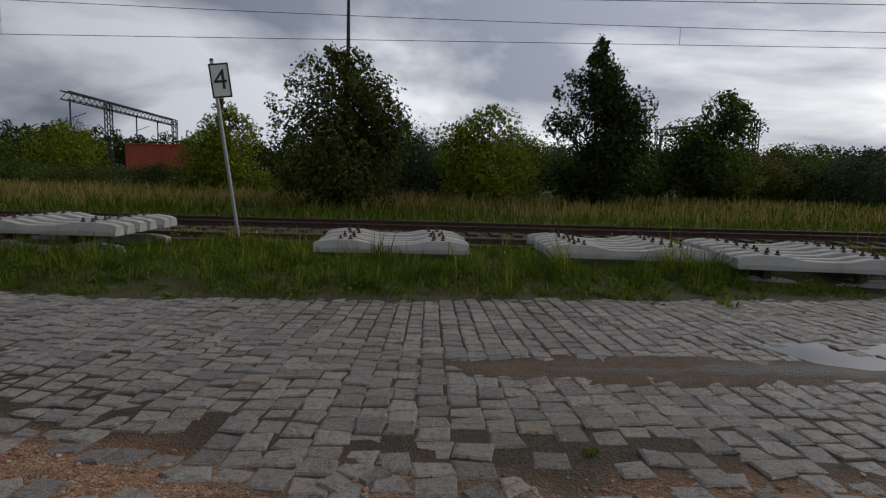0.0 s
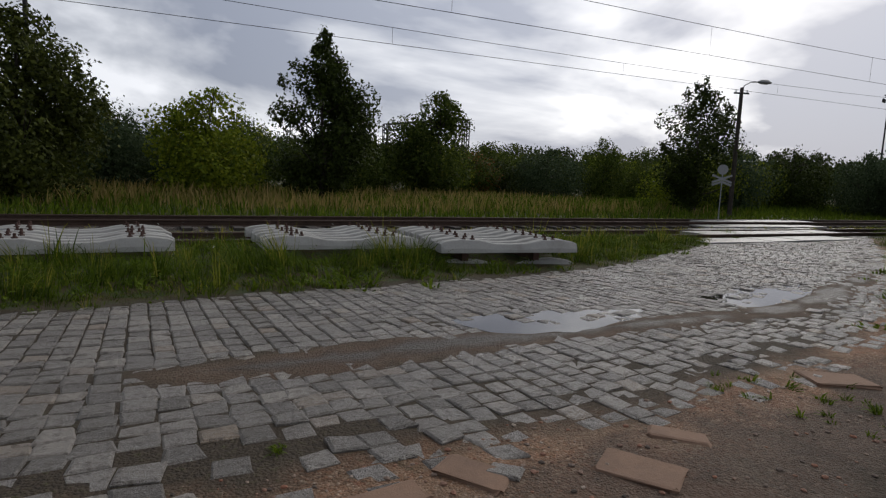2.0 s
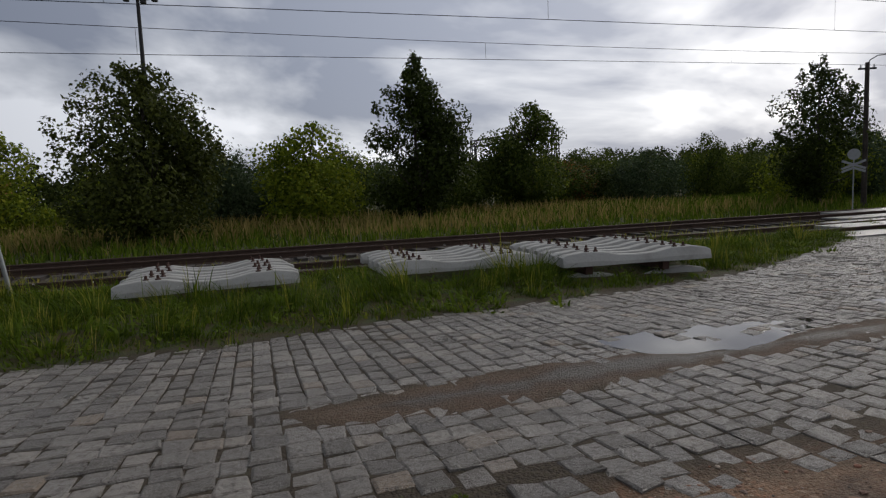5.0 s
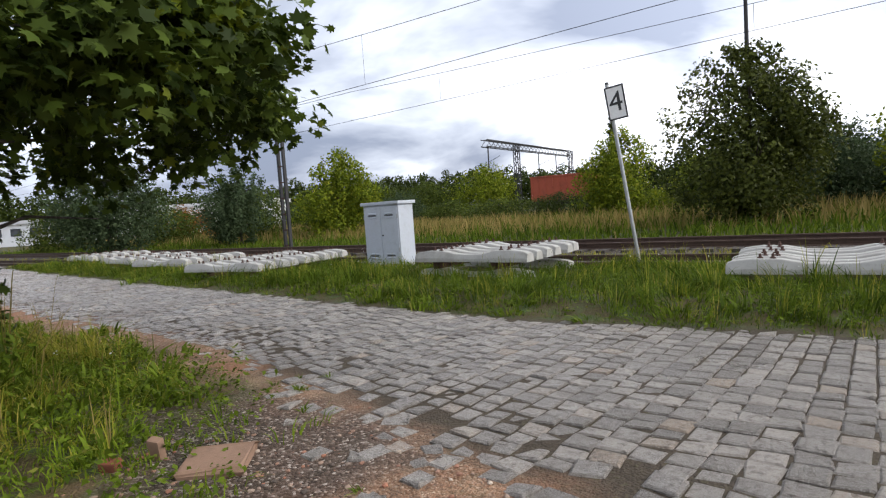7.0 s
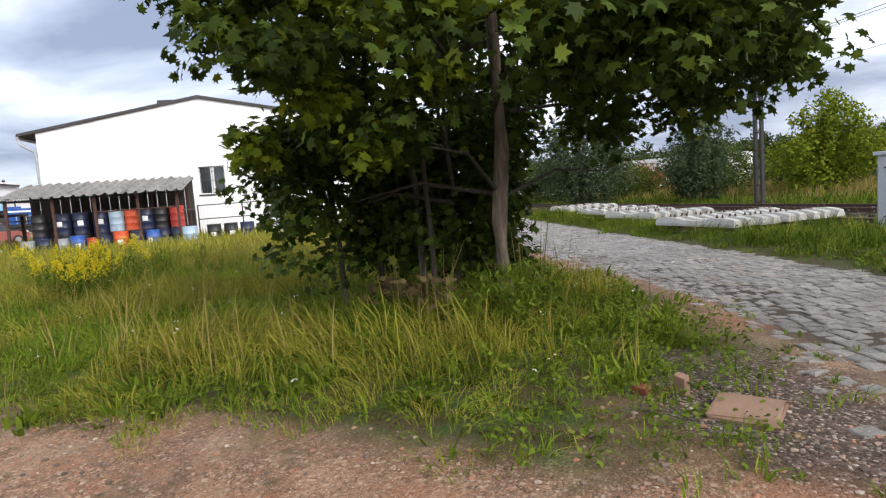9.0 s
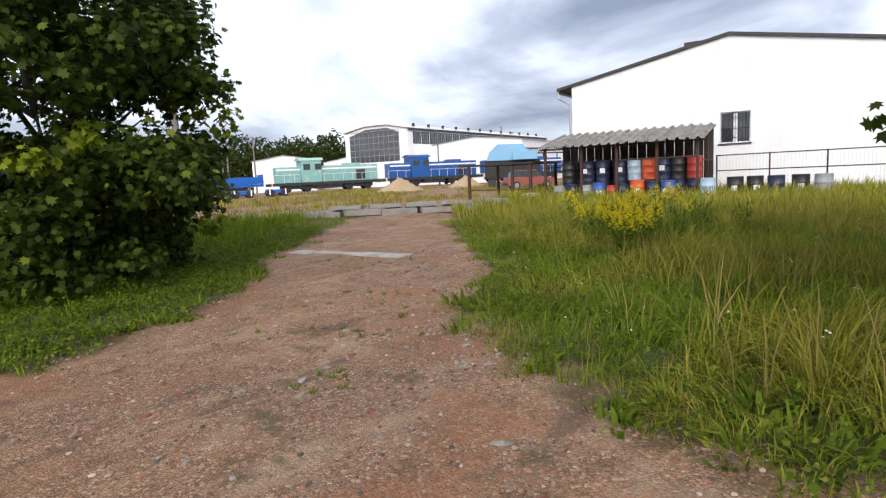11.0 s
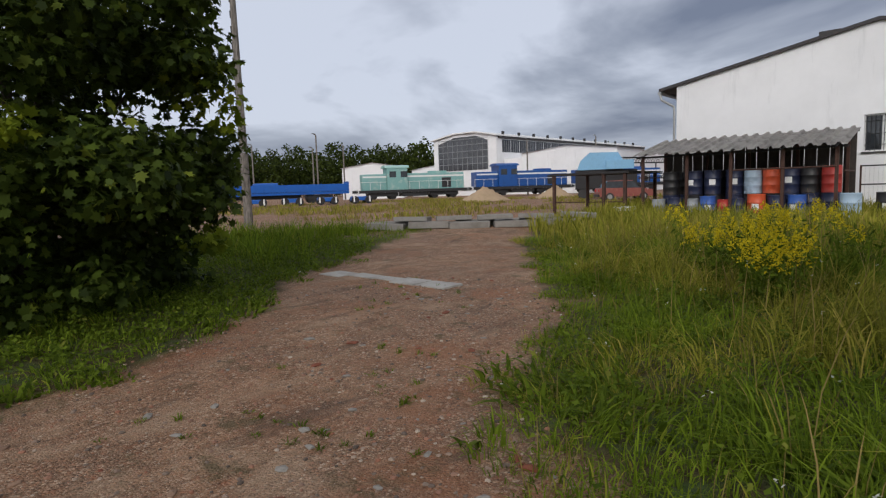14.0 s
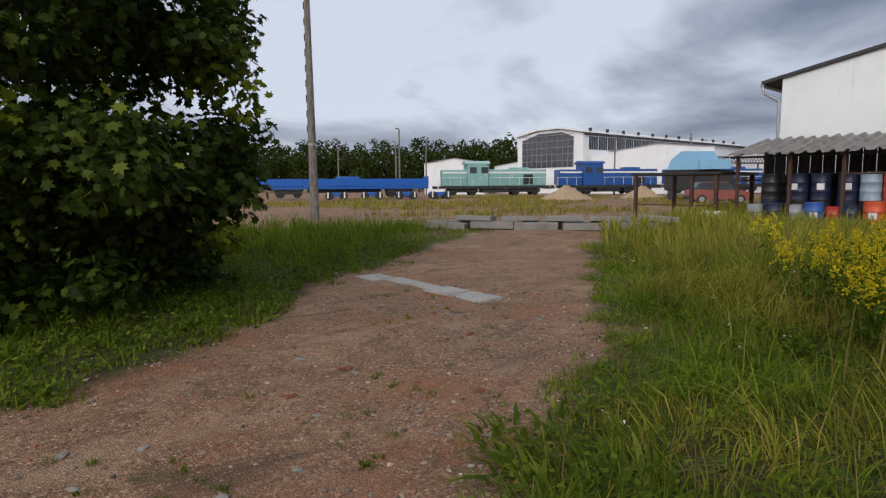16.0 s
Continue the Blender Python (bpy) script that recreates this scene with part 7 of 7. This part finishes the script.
def rubble():
    rng = np.random.default_rng(58)
    protos = {}
    for key, mat in (("brick", M_BRICK), ("stone", M_PLATE), ("dark", M_SLAB)):
        for k in range(2):
            me = bpy.data.meshes.new("rubble")
            bm = rock_mesh("r", 60 + k, 0.5, 1); bm.to_mesh(me); bm.free(); me.materials.append(mat)
            protos[key, k] = me
    words = {"brick": "red brick fragment trodden into the lane", "stone": "flat sandy stone lying in the lane", "dark": "dark stone lying in the gravel lane"}
    for _ in range(150):
        f = rng.random()
        x, y = -4.2 - 6.0 * f + rng.normal() * 0.9, -3.4 - 4.2 * f + rng.normal() * 0.9
        if float(sdist(x, y, MEADOW)) > 0.1 or float(sdist(x, y, LEFTGRASS)) > 0.1: continue
        key = ("brick", "stone", "dark", "dark")[int(rng.integers(0, 4))]
        r = 0.018 + 0.035 * rng.random() ** 2
        ob = meshpart("rubble_stone", protos[key, int(rng.integers(0, 2))])
        ob.matrix_basis = pose(x, y, float(height(x, y)) + 0.1 * r, rng.normal() * 6, rng.normal() * 6, rng.uniform(0, 360)) @ Matrix.Diagonal((r * rng.uniform(0.8, 1.7), r, r * 0.75, 1))
        tagged(ob, words[key], "stone", "stones in the lane", "thing")


rubble()


def puddle(poly):
    n = 64
    cx, cy = sum(p[0] for p in poly) / len(poly), sum(p[1] for p in poly) / len(poly)
    bm = B()
    vs = []
    for i in range(n):
        a = 2 * math.pi * i / n
        r = 0.0
        for k in range(1, 90):
            q = k * 0.03
            if sdist(np.array([cx + q * math.cos(a)]), np.array([cy + q * math.sin(a)]), poly)[0] < -0.12 + 0.1 * math.sin(5 * a) * math.sin(2 * a + 1): break
            r = q
        vs.append(bm.verts.new((r * math.cos(a), r * math.sin(a), 0)))
    bm.faces.new(vs)
    ob = part("puddle", bm, M_WATER)
    ob.location = (cx, cy, -0.014 + float(sett_level(cx, cy)))
    tagged(ob, "shallow rain puddle reflecting the sky on the road", "puddle", "puddles", "structure")


puddle(PUDDLE_1); puddle(PUDDLE_2)


# ---- cobbled road ----
def sett_shape(l, w, rng, h=0.1, e=0.009, jig=0.006):
    """Corners of one sett: base, shoulder and slightly smaller worn top."""
    j = rng.normal(0, jig, (4, 2))
    c = np.array([(-l / 2, -w / 2), (l / 2, -w / 2), (l / 2, w / 2), (-l / 2, w / 2)]) + j
    dz = rng.normal(0, 0.004, 4)
    lo = np.column_stack([c, np.full(4, -h)])
    mid = np.column_stack([c, -0.011 + dz])
    top = np.column_stack([c * (1 - 2 * e / min(l, w)), dz])
    return np.concatenate([lo, mid, top])


SETT_FACES = [(0, 1, 5, 4), (1, 2, 6, 5), (2, 3, 7, 6), (3, 0, 4, 7), (4, 5, 9, 8), (5, 6, 10, 9), (6, 7, 11, 10), (7, 4, 8, 11), (8, 9, 10, 11)]


def road():
    rng = np.random.default_rng(77)
    t = thing("cobbled_road", "worn grey granite sett road, wet in places", "road", kind="structure")
    xs = np.arange(-58, 40, 0.02)
    mx, my = xs, (far_edge(xs) + near_edge(xs)) / 2
    ker = np.ones(121) / 121
    my = np.convolve(np.pad(my, 60, "edge"), ker, "valid")
    arc = np.concatenate([[0], np.cumsum(np.hypot(np.diff(mx), np.diff(my)))])
    verts, faces, singles, s = [], [], [], 0.0
    meshes = []
    for i in range(3):
        for k in range(6):
            sh = sett_shape(0.172, 0.15 + 0.03 * i, rng, 0.1, 0.014, 0.01)
            meshes.append((0.16 + 0.03 * i, mesh_of("sett", sh.tolist(), SETT_FACES, M_COB_OB)))
    while s < arc[-1] - 0.3:
        w = rng.uniform(0.168, 0.2)
        i = int(np.searchsorted(arc, s + w / 2))
        x0, y0 = float(np.interp(s + w / 2, arc, mx)), float(np.interp(s + w / 2, arc, my))
        tx, ty = mx[min(i + 8, len(mx) - 1)] - mx[max(i - 8, 0)], my[min(i + 8, len(my) - 1)] - my[max(i - 8, 0)]
        ln = math.hypot(tx, ty); tx, ty = tx / ln, ty / ln
        i0, i1 = max(i - 25, 1), min(i + 25, len(mx) - 2)
        bend = (math.atan2(my[i1 + 1] - my[i1 - 1], mx[i1 + 1] - mx[i1 - 1]) - math.atan2(my[i0 + 1] - my[i0 - 1], mx[i0 + 1] - mx[i0 - 1])) / (arc[i1] - arc[i0])
        half = (far_edge(x0) - near_edge(x0)) / 2 * tx
        far_off = abs(x0) > 24
        v = -half - rng.uniform(0.0, 0.3)
        while v < half + 0.05:
            l = rng.uniform(0.15, 0.215) * (1.8 if far_off else 1)
            vc = v + l / 2
            cx, cy = x0 - ty * vc, y0 + tx * vc
            v += l + 0.004
            d = cy - near_edge(cx)
            if d < 0.7 and -5.2 < cx < 6.5 and rng.random() < 0.5 * float(smooth(vnoise(cx, cy, 0.7, 19), 0.3, 0.6)) + 0.12 - 0.6 * max(d, 0): continue
            if cy > far_edge(cx) + 0.06: continue
            z = float(sett_level(cx, cy)) + rng.normal(0, 0.003 + 0.003 * (d < 0.9))
            pud = max(float(smooth(sdist(np.array([cx]), np.array([cy]), PUDDLE_1)[0], -0.3, 0.2)), float(smooth(sdist(np.array([cx]), np.array([cy]), PUDDLE_2)[0], -0.3, 0.2)))
            mud = float(smooth(sdist(np.array([cx]), np.array([cy]), MUD)[0], -0.15, 0.15))
            z -= (0.017 + rng.normal(0, 0.009)) * pud + 0.006 * mud
            wide = w * min(max(1 - bend * vc, 0.6), 1.5)
            ang = math.degrees(math.atan2(ty, tx)) + rng.normal(0, 0.7 + 4.5 * (d < 0.6))
            tilt = rng.normal(0, 0.8 + 1.6 * (d < 0.7), 2)
            m = pose(cx, cy, z, tilt[0], tilt[1], ang)
            if -2.0 < cx < 2.6 and d < 2.6 and len(singles) < 300:
                k = int(np.argmin([abs(q[0] - l) for q in meshes]) // 6 * 6 + rng.integers(0, 6))
                singles.append((m @ Matrix.Diagonal((wide / 0.178, l / (meshes[k][0] + 0.001), 1, 1)), meshes[k][1]))
                continue
            gap = 0.014 * rng.random() * (d < 1.1) * (abs(cx) < 8)
            sh = sett_shape(wide - 0.012 - gap, l - 0.009 - gap, rng, 0.1, 0.011 + 0.009 * (d < 1.1), 0.004)
            R3 = np.array(m.to_3x3())
            b = len(verts)
            verts.extend((sh @ R3.T + np.array(m.translation)).tolist())
            faces.extend([tuple(b + q for q in f) for f in SETT_FACES])
        s += w
    # loose setts sunk in the dirt beside the road
    for _ in range(46):
        cx, cy = rng.uniform(-4.4, 2.2), 0
        cy = near_edge(cx) + rng.uniform(-0.75, 0.25)
        m = pose(cx, cy, float(height(cx, cy)) + rng.uniform(0.002, 0.014), rng.normal(0, 4), rng.normal(0, 4), rng.uniform(0, 180))
        sh = sett_shape(rng.uniform(0.13, 0.2), rng.uniform(0.12, 0.17), rng)
        b = len(verts)
        verts.extend((sh @ np.array(m.to_3x3()).T + np.array(m.translation)).tolist())
        faces.extend([tuple(b + q for q in f) for f in SETT_FACES])
    me = mesh_of("sett_field", verts, faces, M_COB)
    tagged(meshpart("sett_field", me, t), kind="stuff")
    for m, me in singles:
        o = meshpart("sett", me, t)
        o.matrix_basis = m


road()
